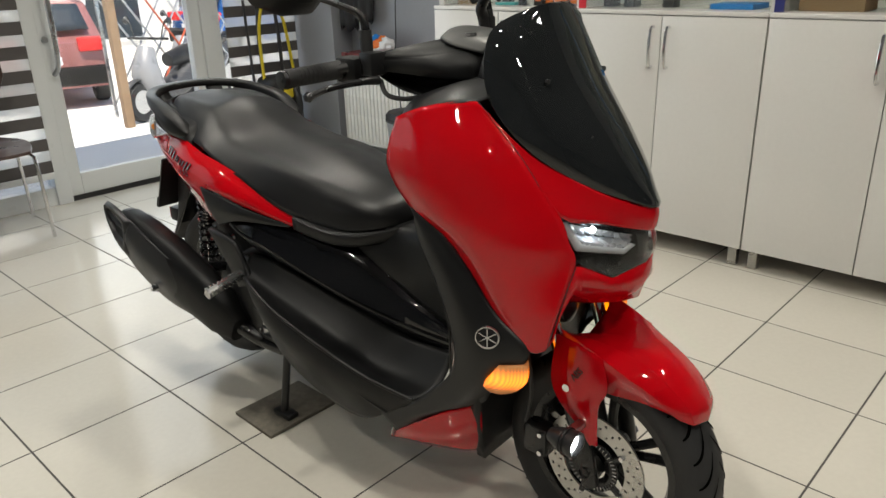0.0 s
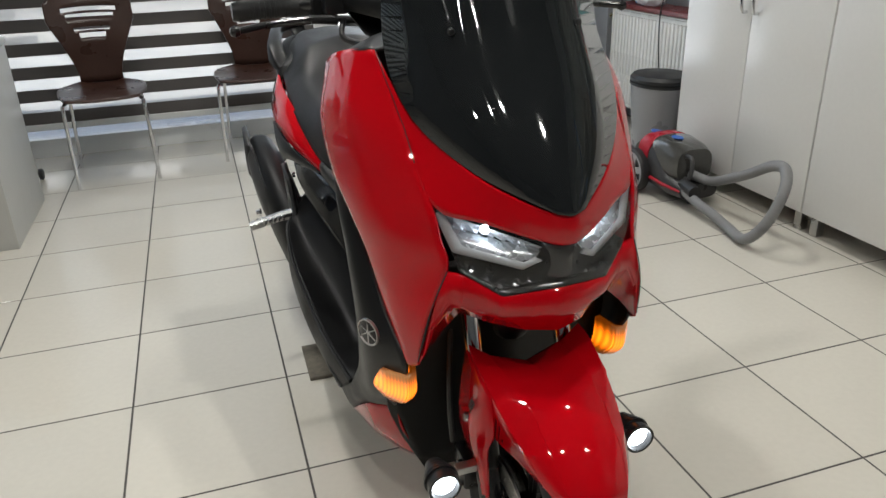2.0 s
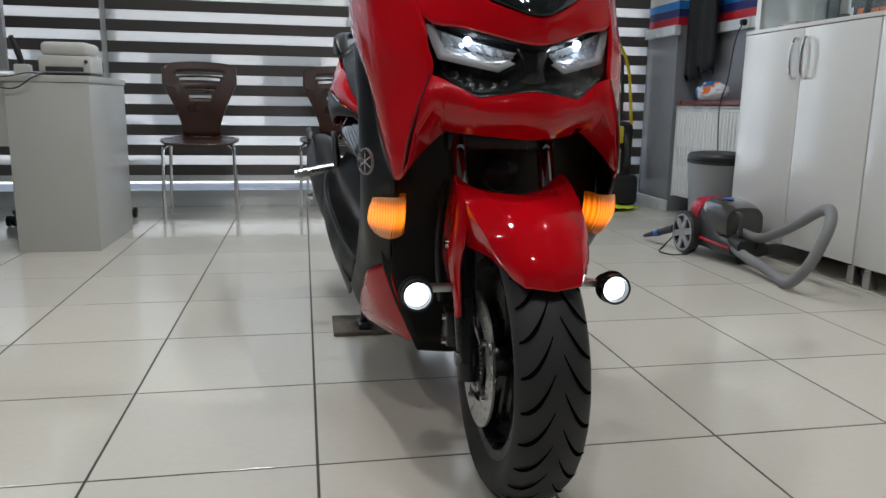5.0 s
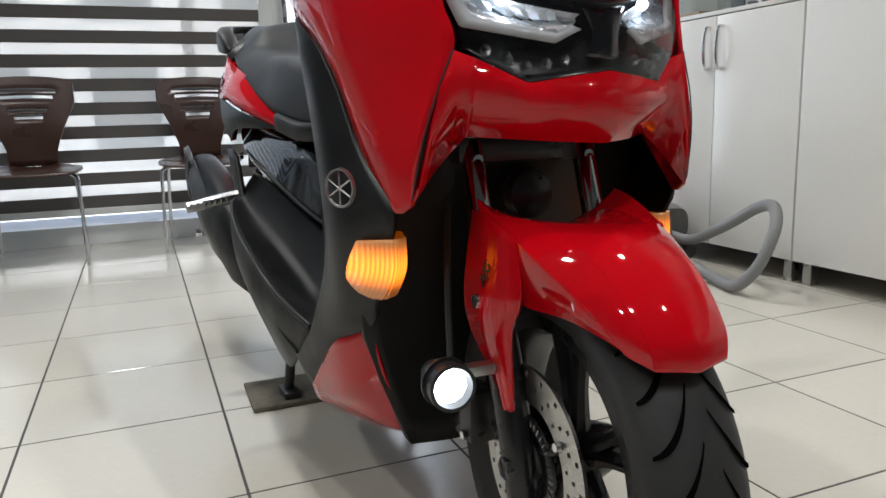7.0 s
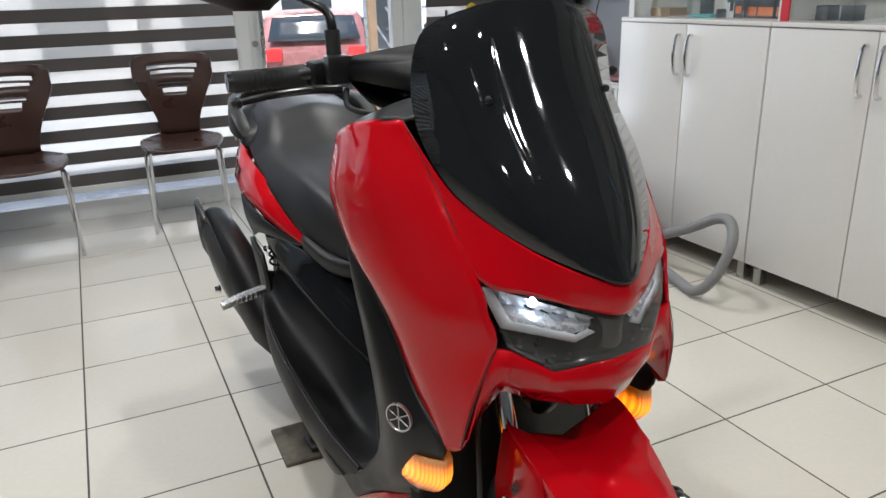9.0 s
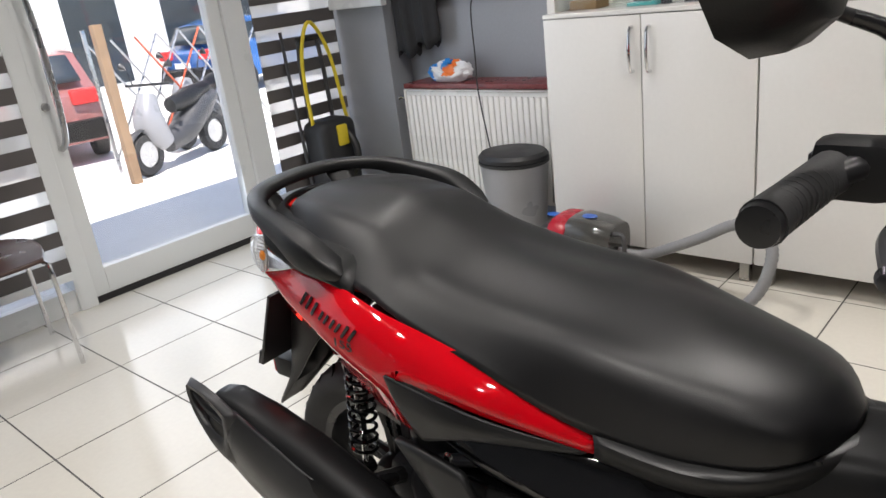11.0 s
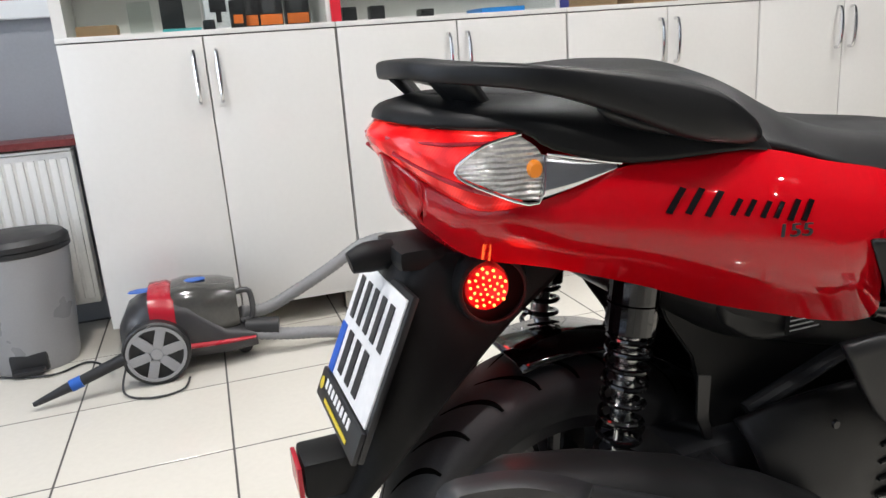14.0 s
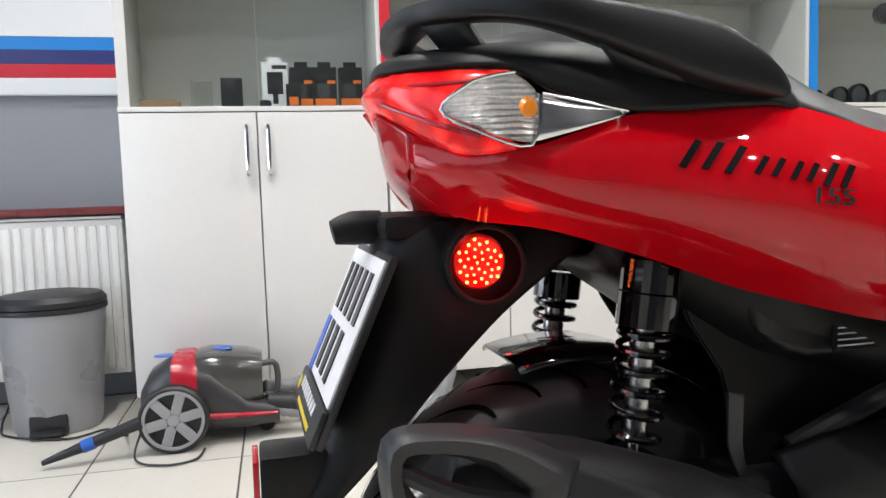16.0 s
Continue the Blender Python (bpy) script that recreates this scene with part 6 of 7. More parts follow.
tagged(tray, "low brown cardboard tray on the display shelf", "box")
tealp = part("flat_pack", box(-0.04, 0.04, -0.06, 0.06, 0, 0.012, 0.002), TEAL)
tealp.location = (2.16, 1.575, SH)
tagged(tealp, "flat teal plastic pack on the shelf", "pack")
lid = thing("plug_cap", (2.15, 1.49, SH), "small round black cap on the shelf", "cap")
part("cap", spun([(0, 0), (0, 0.02), (0.03, 0.02), (0.034, 0.016), (0.034, 0)], 20, "Z"), INK, lid)

for k in range(7):
    y = -0.70 - 0.105 * k - 0.012 * (k % 2)
    lamp = thing("spot_lamp", (2.19, y, SH), "small round black auxiliary lamp on the shelf", "lamp", "auxiliary lamps in the display")
    r = 0.036 + 0.006 * (k % 3)
    part("housing", spun([(0.05, 0), (0.045, r * 0.6), (0.0, r), (-0.02, r), (-0.02, r * 0.85)], 24, "X", (0, 0, r)), BLACKMETAL, lamp)
    part("lens", spun([(-0.012, 0), (-0.014, r * 0.85)], 24, "X", (0, 0, r)), SILVER, lamp)
for y, w, h, m, lb in ((0.10, 0.22, 0.075, CARD, "brown cardboard box in the display"), (-0.18, 0.20, 0.06, CARD, "brown cardboard box in the display"), (0.46, 0.17, 0.02, STRIPE_BLUE, "flat blue pack in the display")):
    o = part("carton", box(-0.08, 0.08, -w / 2, w / 2, 0, h, 0.002), m, smooth=False)
    o.location = (2.20, y, SH)
    tagged(o, lb, "box")
hm = thing("intercom_case", (2.20, -0.18, SH + 0.06), "rounded dark grey helmet case on a carton", "case")
part("shell", box(-0.06, 0.06, -0.10, 0.10, 0, 0.085, 0.025, seg=4), GREYPL, hm)
for y in (0.74, 0.92, 1.02):
    o = thing("spare_part", (2.18, y, SH), "small black boxed spare part in the display", "box", "spare parts in the display")
    part("carton", box(-0.03, 0.03, -0.025, 0.025, 0, 0.03 + 0.02 * (y > 0.9), 0.003), INK, o)

for y, w, h, d, m in ((0.10, 0.20, 0.10, 0.16, CARD), (-0.12, 0.09, 0.13, 0.10, CREAM), (-0.24, 0.09, 0.13, 0.10, CREAM), (-0.36, 0.09, 0.13, 0.10, CREAM), (-0.80, 0.16, 0.09, 0.12, INK), (-1.00, 0.16, 0.09, 0.12, INK), (0.55, 0.22, 0.12, 0.14, CARD)):
    o = thing("shelf_carton", (2.22, y, 1.469), "black carton with white print on the upper shelf" if m == INK else "plain pale carton on the upper shelf", "box", "cartons on the upper shelf")
    part("carton", box(-d / 2, d / 2, -w / 2, w / 2, 0, h, 0.002), m, o, smooth=False)
    if m == INK:
        for j in range(4):
            part("print", box(-d / 2 - 0.001, -d / 2 - 0.0003, w * (0.2 - 0.17 * j), w * (0.32 - 0.17 * j), 0.02, 0.06), PLATEWHITE, o, smooth=False)

# radiator and sill
rad = thing("radiator", (2.236, 2.49, 0), "white ribbed panel radiator on the wall", "radiator")
part("panel", box(0.012, 0.085, -0.50, 0.49, 0.115, 0.650, 0.006), RADWHITE, rad)
rib = box(0.0, 0.016, -0.011, 0.011, 0.135, 0.630, 0.005)
rib_ob = part("rib", rib, RADWHITE, rad)
rib_ob.location = (0, -0.475, 0)
for k in range(1, 29):
    o = new("rib", rib_ob.data)
    o.parent, o.location = rad, (0, -0.475 + k * 0.0335, 0)
part("top_grille", box(0.004, 0.09, -0.50, 0.49, 0.652, 0.662, 0.003), RADWHITE, rad)
part("side_panel", box(0.002, 0.09, 0.491, 0.497, 0.11, 0.660, 0.002), RADWHITE, rad)
part("valve", tube([(0.04, 0.50, 0.60), (0.04, 0.545, 0.61), (0.04, 0.565, 0.61)], [0.012, 0.014, 0.016], 3, 12), CHROME, rad, "chrome radiator valve")
part("bracket", box(0.085, 0.184, -0.3, -0.26, 0.3, 0.5), RADWHITE, rad)
sill = part("sill_board", box(2.225, 2.415, 1.95, 2.97, 0.668, 0.692, 0.004), MARBLE)
tagged(sill, "dark red stone sill board above the radiator", "sill")

# crumpled carrier bag
BAG = material("white_plastic_bag", (0.72, 0.72, 0.74), 0.3, 0, 0.05, 12, 90)


def crumpled(name, label, category, at, size, mat, patches, seed):
    th = thing(name, at, label, category)
    bm = bmesh.new()
    bmesh.ops.create_icosphere(bm, subdivisions=4, radius=1)
    for v in bm.verts:
        n = v.co.normalized()
        k = 1 + 0.28 * noise.noise(n * 2.3 + Vector((seed, 0, 0))) + 0.16 * abs(noise.noise(n * 6 + Vector((0, seed, 0))))
        v.co = Vector((n.x * size[0] * k, n.y * size[1] * k, max(0.0, (n.z + 0.75) * size[2] * k)))
    me_part = part("bag", bm, mat, th, angle=25)
    for m, test in patches:
        b2 = bmesh.new()
        b2.from_mesh(me_part.data)
        bmesh.ops.delete(b2, geom=[f for f in b2.faces if not test(f.calc_center_median())], context="FACES")
        for v in b2.verts:
            v.co *= 1.012
        if len(b2.faces):
            part("print", b2, m, th, angle=25)
        else:
            b2.free()
    return th


crumpled("carrier_bag", "crumpled white plastic bag with orange and blue print", "bag", (2.30, 2.70, 0.693), (0.06, 0.13, 0.055), BAG,
         ((ORANGE, lambda c: -0.06 < c.y < 0.0 and c.z > 0.035), (STRIPE_BLUE, lambda c: c.y > 0.075), (STRIPE_BLUE, lambda c: -0.02 < c.y < 0.02 and c.z > 0.07)), 3.0)

# hanging jackets
JACKET = material("dark_grey_cloth", (0.022, 0.022, 0.024), 0.9, 0, 0.2, 10, 500, bump=0.5)
for k, (y, zl, hw) in enumerate(((3.00, 0.83, 0.075), (2.86, 0.87, 0.070))):
    jk = thing("hanging_jacket", (2.335, y, 0), "dark grey work jacket hanging on the wall", "jacket", "hanging jackets")
    bm = bmesh.new()
    n, mz = 28, 14
    vs = []
    for j in range(mz + 1):
        z = zl + (1.52 - zl) * j / mz
        taper = 1.0 - 0.35 * (j / mz) ** 3
        vs.append([bm.verts.new(((0.035 + 0.012 * math.sin(5 * a + 3 * z)) * math.cos(a) * taper, (hw + 0.010 * math.sin(3 * a + 5 * z + k)) * math.sin(a) * taper, z + 0.02 * math.sin(3 * a) * (1 - j / mz))) for a in (2 * math.pi * i / n for i in range(n))])
    for a, b in zip(vs, vs[1:]):
        for i in range(n):
            bm.faces.new((a[i], a[(i + 1) % n], b[(i + 1) % n], b[i]))
    bm.faces.new(vs[-1])
    part("cloth", bm, JACKET, jk, angle=80, thick=0.003)
    part("hook", tube([(0.02, 0, 1.51), (0.05, 0, 1.55), (0.085, 0, 1.54)], 0.006, 4, 8), STEEL, jk)

# wall socket with hanging cord
sock = thing("wall_socket", (2.383, 2.55, 1.115), "white wall socket with a black plug", "socket")
part("plate", box(-0.008, 0.0, -0.03, 0.03, -0.026, 0.026, 0.004), ALU, sock)
part("plug", spun([(-0.035, 0), (-0.035, 0.014), (-0.008, 0.018)], 18, "X"), CORDBLACK, sock, "black plug")
cord = part("power_cord", tube([(2.36, 2.55, 1.11), (2.33, 2.56, 1.02), (2.28, 2.52, 0.80), (2.215, 2.47, 0.66), (2.20, 2.42, 0.40), (2.19, 2.36, 0.10), (2.10, 2.36, 0.008), (1.98, 2.30, 0.006), (1.90, 2.12, 0.006), (1.96, 2.02, 0.006), (1.88, 1.95, 0.006), (1.80, 1.93, 0.03)], 0.0035, 6, 8), CORDBLACK)
tagged(cord, "thin black vacuum cleaner power cord down to the floor", "cord")

# pedal bin
binth = thing("pedal_bin", (2.06, 2.18, 0), "silver-grey plastic pedal bin with a black lid", "bin")


def oval(profile, sx, sy, n=40):
    b = spun(profile, n, "Z")
    for v in b.verts:
        v.co.x *= sx
        v.co.y *= sy
    return b


part("body", oval([(0.0, 0), (0.0, 0.112), (0.02, 0.120), (0.38, 0.148), (0.385, 0.142)], 0.95, 1.08), BINGREY, binth)
part("rim_band", oval([(0.376, 0.148), (0.380, 0.153), (0.392, 0.153), (0.396, 0.14)], 0.95, 1.08), CORDBLACK, binth, "black bag rim")
part("lid", oval([(0.396, 0.152), (0.412, 0.152), (0.428, 0.138), (0.436, 0.09), (0.438, 0)], 0.95, 1.08), CORDBLACK, binth, "black hinged lid")
part("pedal_recess", box(-0.119, -0.070, -0.055, 0.055, 0.006, 0.070, 0.012), CORDBLACK, binth)
part("pedal", box(-0.150, -0.09, -0.045, 0.045, 0.012, 0.026, 0.005), CORDBLACK, binth, "black foot pedal")

# vacuum cleaner
vac = thing("vacuum_cleaner", (1.70, 1.783, 0), "dark grey and red cylinder vacuum cleaner with grey hose", "vacuum cleaner")
VACGREY = material("dark_grey_vacuum_plastic", (0.032, 0.031, 0.033), 0.35, 0, 0.1, 10, 200)
SMOKE = material("smoky_dust_cup", (0.055, 0.054, 0.05), 0.12, 0, 0.15, 12, 90, coat=0.5)


def vac_shell(rows, mat, name, label=""):
    b, rings = bmesh.new(), []
    for y, hw, z0, z1 in rows:
        ring = []
        for k in range(24):
            a = 2 * math.pi * k / 24
            c, s = math.cos(a), math.sin(a)
            ring.append(b.verts.new((0.125 + hw * math.copysign(abs(c) ** 0.6, c), y, (z0 + z1) / 2 + (z1 - z0) / 2 * math.copysign(abs(s) ** 0.7, s))))
        rings.append(ring)
    for u, v in zip(rings, rings[1:]):
        for k in range(24):
            b.faces.new((u[k], u[(k + 1) % 24], v[(k + 1) % 24], v[k]))
    b.faces.new(rings[0])
    b.faces.new(rings[-1][::-1])
    return part(name, b, mat, vac, label, angle=50)


vac_shell([(0.10, 0.05, 0.09, 0.16), (0.07, 0.10, 0.05, 0.215), (0.0, 0.115, 0.03, 0.255), (-0.10, 0.115, 0.03, 0.245), (-0.20, 0.11, 0.03, 0.13), (-0.29, 0.09, 0.035, 0.10)], VACGREY, "body")
vac_shell([(0.005, 0.118, 0.10, 0.260), (-0.045, 0.120, 0.06, 0.262), (-0.065, 0.118, 0.06, 0.25)], REDPLASTIC, "red_band", "dark red body band")
vac_shell([(-0.06, 0.10, 0.10, 0.262), (-0.10, 0.105, 0.09, 0.268), (-0.20, 0.10, 0.09, 0.255), (-0.245, 0.085, 0.10, 0.24)], SMOKE, "dust_cup", "smoky clear dust cup")
vac_shell([(-0.06, 0.122, 0.075, 0.105), (-0.20, 0.118, 0.070, 0.095), (-0.285, 0.095, 0.065, 0.085)], REDPLASTIC, "red_sill", "dark red trim strip")
for y in (0.03, -0.13):
    part("blue_button", moved(spun([(0, 0.022), (0.003, 0.020), (0.004, 0)], 20, "Z"), pose(0.11, y, 0.2535 if y > 0 else 0.2645) @ Matrix.Diagonal((1, 1.5, 1, 1))), BLUEPLASTIC, vac, "blue button")
part("carry_handle", tube([(0.08, -0.245, 0.215), (0.08, -0.285, 0.21), (0.08, -0.285, 0.13), (0.08, -0.25, 0.12)], 0.009, 4, 10), GREYPL, vac)
for s, x in ((-1, -0.005), (1, 0.255)):
    w = part("wheel", moved(spun([(-0.02, 0.07), (-0.022, 0.09), (-0.015, 0.096), (0.015, 0.096), (0.022, 0.09), (0.02, 0.07)], 40, "X"), pose(x, 0, 0.0965)), CORDBLACK, vac, "black rimmed silver wheel")
    part("hub_disc", moved(spun([(s * 0.012, 0), (s * 0.012, 0.075)], 40, "X"), pose(x, 0, 0.0965)), CORDBLACK, w)
    for k in range(6):
        a = 2 * math.pi * k / 6 + 0.3
        part("spoke", moved(box(-0.004, 0.004, -0.014, 0.014, 0.012, 0.076, 0.002), pose(x + s * 0.018, 0, 0.0965, math.degrees(a), 0, 0)), BINGREY, w)
    part("wheel_rim", moved(spun([(s * 0.014, 0.074), (s * 0.024, 0.076), (s * 0.024, 0.084), (s * 0.014, 0.086)], 40, "X"), pose(x, 0, 0.0965)), BINGREY, w)
    part("hub_cap", moved(spun([(s * 0.024, 0), (s * 0.024, 0.016), (s * 0.012, 0.02)], 24, "X"), pose(x, 0, 0.0965)), BINGREY, w)
part("front_castor", spun([(-0.012, 0), (-0.012, 0.025), (0.012, 0.025), (0.012, 0)], 20, "X", (0.12, -0.25, 0.0255)), CORDBLACK, vac)


def ribbed_hose(pts, r, name, mat, parent):
    line = smooth_points(pts, 14)
    radii = [r * (1.0 if k % 2 else 0.88) for k in range(len(line))]
    return part(name, tube(line, radii, 1, 12), mat, parent, "grey ribbed suction hose", angle=80)


HOSE = [(0.10, -0.25, 0.14), (0.145, -0.334, 0.125), (0.152, -0.456, 0.175), (0.152, -0.559, 0.227), (0.15, -0.663, 0.285), (0.12, -0.76, 0.30), (0.07, -0.82, 0.24), (0.03, -0.80, 0.12), (0.02, -0.72, 0.035), (0.05, -0.59, 0.026), (0.05, -0.50, 0.045), (0.05, -0.39, 0.06), (0.06, -0.27, 0.08)]
ribbed_hose(HOSE, 0.021, "hose", HOSEGREY, vac)
part("hose_socket", tube([(0.07, -0.26, 0.10), (0.055, -0.36, 0.093)], 0.027, 1, 14), CORDBLACK, vac)
nz = part("crevice_nozzle", tube([(-0.02, 0.085, 0.100), (-0.028, 0.17, 0.072), (-0.036, 0.24, 0.050), (-0.045, 0.335, 0.020)], [0.018, 0.016, 0.015, 0.007], 4, 12), CORDBLACK, vac, "black crevice nozzle")
part("blue_collar", tube([(-0.0315, 0.205, 0.060), (-0.0345, 0.235, 0.051)], 0.018, 1, 14), BLUEPLASTIC, nz)
part("cord_loop", tube([(0.0, 0.08, 0.09), (-0.06, 0.10, 0.012), (-0.12, 0.02, 0.006), (-0.10, -0.06, 0.006), (-0.03, -0.08, 0.01)], 0.0032, 8, 8), CORDBLACK, vac)

# pressure washer with yellow hose
pw = thing("pressure_washer", (1.965, 3.30, 0), "black and yellow pressure washer with coiled hose", "pressure washer")
part("base", box(-0.155, 0.155, -0.11, 0.11, 0.02, 0.22, 0.04, seg=3), CORDBLACK, pw)
part("tower", box(-0.125, 0.115, -0.095, 0.095, 0.18, 0.56, 0.06, seg=4), CORDBLACK, pw)
part("front_badge", box(-0.035, 0.035, -0.105, -0.080, 0.42, 0.53, 0.012), YELLOW, pw, "yellow front grip")
part("hose_coil", spun([(-0.05 + 0.02 * math.cos(a), 0.135 + 0.02 * math.sin(a)) for a in (2 * math.pi * k / 10 for k in range(11))], 40, "X", (0.10, 0.0, 0.37)), CORDBLACK, pw, "coiled black hose")
for s in (-1, 1):
    part("wheel", spun([(-0.02, 0), (-0.02, 0.065), (0.02, 0.065), (0.02, 0)], 28, "X", (s * 0.12, 0.06, 0.066)), CORDBLACK, pw)
    part("handle_post", tube([(s * 0.075, 0.05, 0.50), (s * 0.075, 0.06, 0.80), (s * 0.06, 0.06, 0.97)], 0.012, 4, 10), GREYPL, pw)
part("handle_bar", rod((-0.07, 0.06, 0.97), (0.07, 0.06, 0.97), 0.014), CORDBLACK, pw)
part("yellow_hose", tube([(-0.10, -0.02, 0.15), (-0.105, 0.0, 0.50), (-0.09, 0.02, 0.86), (0.0, 0.03, 1.05), (0.09, 0.02, 0.90), (0.12, 0.0, 0.60), (0.12, -0.03, 0.40)], 0.010, 8, 10), YELLOW, pw, "yellow garden hose")
part("lance", tube([(-0.13, 0.06, 0.08), (-0.14, 0.09, 1.02)], 0.009, 1, 10), GREYPL, pw)
part("yellow_foot", box(-0.10, 0.0, -0.115, -0.09, 0.03, 0.07, 0.008), YELLOW, pw)
cl = bmesh.new()
bmesh.ops.create_grid(cl, x_segments=24, y_segments=18, size=0.5)
for v in cl.verts:
    x, y = v.co.x * 0.20 + 0.02 * noise.noise(v.co * 3), v.co.y * 0.13 + 0.02 * noise.noise(v.co * 3.3 + Vector((5, 0, 0)))
    v.co = Vector((x, y, 0.008 + 0.016 * abs(noise.noise(Vector((x, y, 0)) * 22)) + 0.012 * (noise.noise(Vector((x, y, 2)) * 9) + 0.5)))
cloth = part("cleaning_cloth", cl, LIME, thick=0.004)
cloth.location = (1.98, 3.13, 0.001)
cloth.rotation_euler = (0, 0, 0.3)
tagged(cloth, "crumpled lime yellow cleaning cloth on the floor", "cloth")


# visitor chairs
def visitor_chair(x, y, turn, label):
    ch = thing("visitor_chair", (x, y, 0), label, "chair", "visitor chairs")
    part("seat", loft([mirrored_row(r) for r in (
        [(0.165, -0.205, 0.425), (0.09, -0.212, 0.420), (0, -0.214, 0.418)],
        [(0.200, -0.08, 0.436), (0.11, -0.08, 0.430), (0, -0.08, 0.428)],
        [(0.195, 0.08, 0.438), (0.10, 0.09, 0.428), (0, 0.09, 0.424)],
        [(0.105, 0.165, 0.450), (0.06, 0.172, 0.440), (0, 0.174, 0.438)])], 5, 5), WENGE, ch, "dark brown moulded plywood seat", thick=0.012)
    bm = bmesh.new()
    slots = ((0.655, 0.675, 0.37), (0.685, 0.700, 0.47), (0.748, 0.766, 0.55), (0.776, 0.797, 0.63))

    def width(z):
        f = (z - 0.44) / 0.42
        return 0.102 + 0.10 * max(0, min(1, (f - 0.12) / 0.6)) ** 1.3 - (0.03 * max(0, (f - 0.93) / 0.07) ** 2)
    grid = []
    zs = [0.445, 0.48, 0.52, 0.56, 0.60, 0.635, 0.655, 0.675, 0.685, 0.700, 0.72, 0.748, 0.766, 0.776, 0.797, 0.815, 0.832, 0.846, 0.852]
    half = (0.09, 0.18, 0.27, 0.34, 0.37, 0.42, 0.47, 0.51, 0.55, 0.59, 0.63, 0.72, 0.82, 0.91, 0.97, 1)
    us = [-u for u in half[::-1]] + [0] + list(half)
    for z in zs:
        f = (z - 0.44) / 0.42
        yb = 0.172 + 0.075 * f - 0.02 * math.sin(math.pi * f)
        bow = 0.014 * max(0, min(1, (z - 0.60) / 0.08))
        grid.append([bm.verts.new((u * width(z), yb - 0.035 * u * u * f, z + bow * (1 - u * u) - (0.012 * max(0, abs(u) - 0.9) / 0.1 if z > 0.84 else 0))) for u in us])
    for i in range(len(zs) - 1):
        zc = (zs[i] + zs[i + 1]) / 2
        for j in range(len(us) - 1):
            if any(z0 < zc < z1 and abs(us[j] + us[j + 1]) / 2 < hw for z0, z1, hw in slots):
                continue
            bm.faces.new((grid[i][j], grid[i][j + 1], grid[i + 1][j + 1], grid[i + 1][j]))
    part("backrest", bm, WENGE, ch, "dark brown slotted plywood back", thick=0.012, angle=60)
    for s in (-1, 1):
        part("leg", tube([(s * 0.15, -0.10, 0.415), (s * 0.172, -0.175, 0.405), (s * 0.180, -0.195, 0.36), (s * 0.185, -0.205, 0.004)], 0.009, 4, 10), CHROME, ch, "thin chrome leg")
        part("leg", tube([(s * 0.13, 0.08, 0.415), (s * 0.160, 0.135, 0.405), (s * 0.172, 0.150, 0.36), (s * 0.190, 0.200, 0.004)], 0.009, 4, 10), CHROME, ch)
        part("seat_rail", rod((s * 0.15, -0.12, 0.413), (s * 0.14, 0.10, 0.413), 0.008), CHROME, ch)
    ch.rotation_euler = (0, 0, radians(turn))
    return ch


visitor_chair(-0.575, 3.02, 4, "dark brown plywood chair with chrome legs by the window")
visitor_chair(0.170, 3.18, -6, "dark brown plywood chair with chrome legs beside the door")

# desk
DESKW = material("white_desk_laminate", (0.50, 0.50, 0.48), 0.4, 0, 0.03, 4, 120)
desk = thing("reception_desk", (-1.22, 2.10, 0), "white laminate reception desk with side pedestal", "desk")
part("pedestal", box(0.0, 0.33, 0.0, 0.62, 0.0, 0.715, 0.003), DESKW, desk)
part("desktop", box(-2.1, 0.333, -0.003, 0.64, 0.717, 0.745, 0.003), DESKW, desk)
part("modesty_panel", box(-2.1, -0.002, 0.02, 0.04, 0.45, 0.716, 0.002), DESKW, desk)
part("end_panel", box(-2.1, -2.08, 0.05, 0.64, 0.0, 0.716, 0.002), DESKW, desk)
PRINTERW = material("off_white_plastic", (0.62, 0.61, 0.58), 0.45, 0, 0.04, 8, 200)
pr = thing("label_printer", (-1.005, 2.29, 0.745), "off-white label printer on the desk", "printer")
part("body", box(-0.105, 0.105, -0.10, 0.10, 0.012, 0.085, 0.012), PRINTERW, pr)
part("hood", box(-0.095, 0.095, -0.095, 0.10, 0.085, 0.142, 0.025, seg=4), PRINTERW, pr)
part("feed_slot", box(-0.075, 0.075, -0.108, -0.098, 0.018, 0.038, 0.003), GREYPL, pr)
part("foot", box(-0.10, 0.10, -0.095, 0.095, 0.0, 0.012, 0.002), GREYPL, pr)
part("button", spun([(-0.103, 0), (-0.103, 0.008), (-0.098, 0.009)], 14, "Y", (0.085, 0, 0.06)), GREYPL, pr)
mon = thing("computer_monitor", (-1.56, 2.32, 0.745), "grey computer monitor seen from behind", "monitor")
part("shell", box(-0.29, 0.29, -0.02, 0.015, 0.02, 0.36, 0.01), BINGREY, mon)
part("screen", box(-0.28, 0.28, 0.0155, 0.017, 0.03, 0.35), INK, mon)
part("foot", box(-0.11, 0.11, -0.06, 0.10, 0.0, 0.012, 0.004), BINGREY, mon)
part("neck", box(-0.025, 0.025, -0.035, -0.02, 0.012, 0.2, 0.004), BINGREY, mon)
hs = thing("desk_phone", (-1.215, 2.33, 0.745), "black desk phone handset standing upright", "phone")
part("cradle", box(-0.03, 0.03, -0.03, 0.03, 0, 0.05, 0.008), PRINTERW, hs)
part("handset", tube([(0.0, 0, 0.04), (-0.015, 0, 0.10), (-0.04, 0, 0.17)], [0.012, 0.014, 0.010], 4, 10), CORDBLACK, hs)
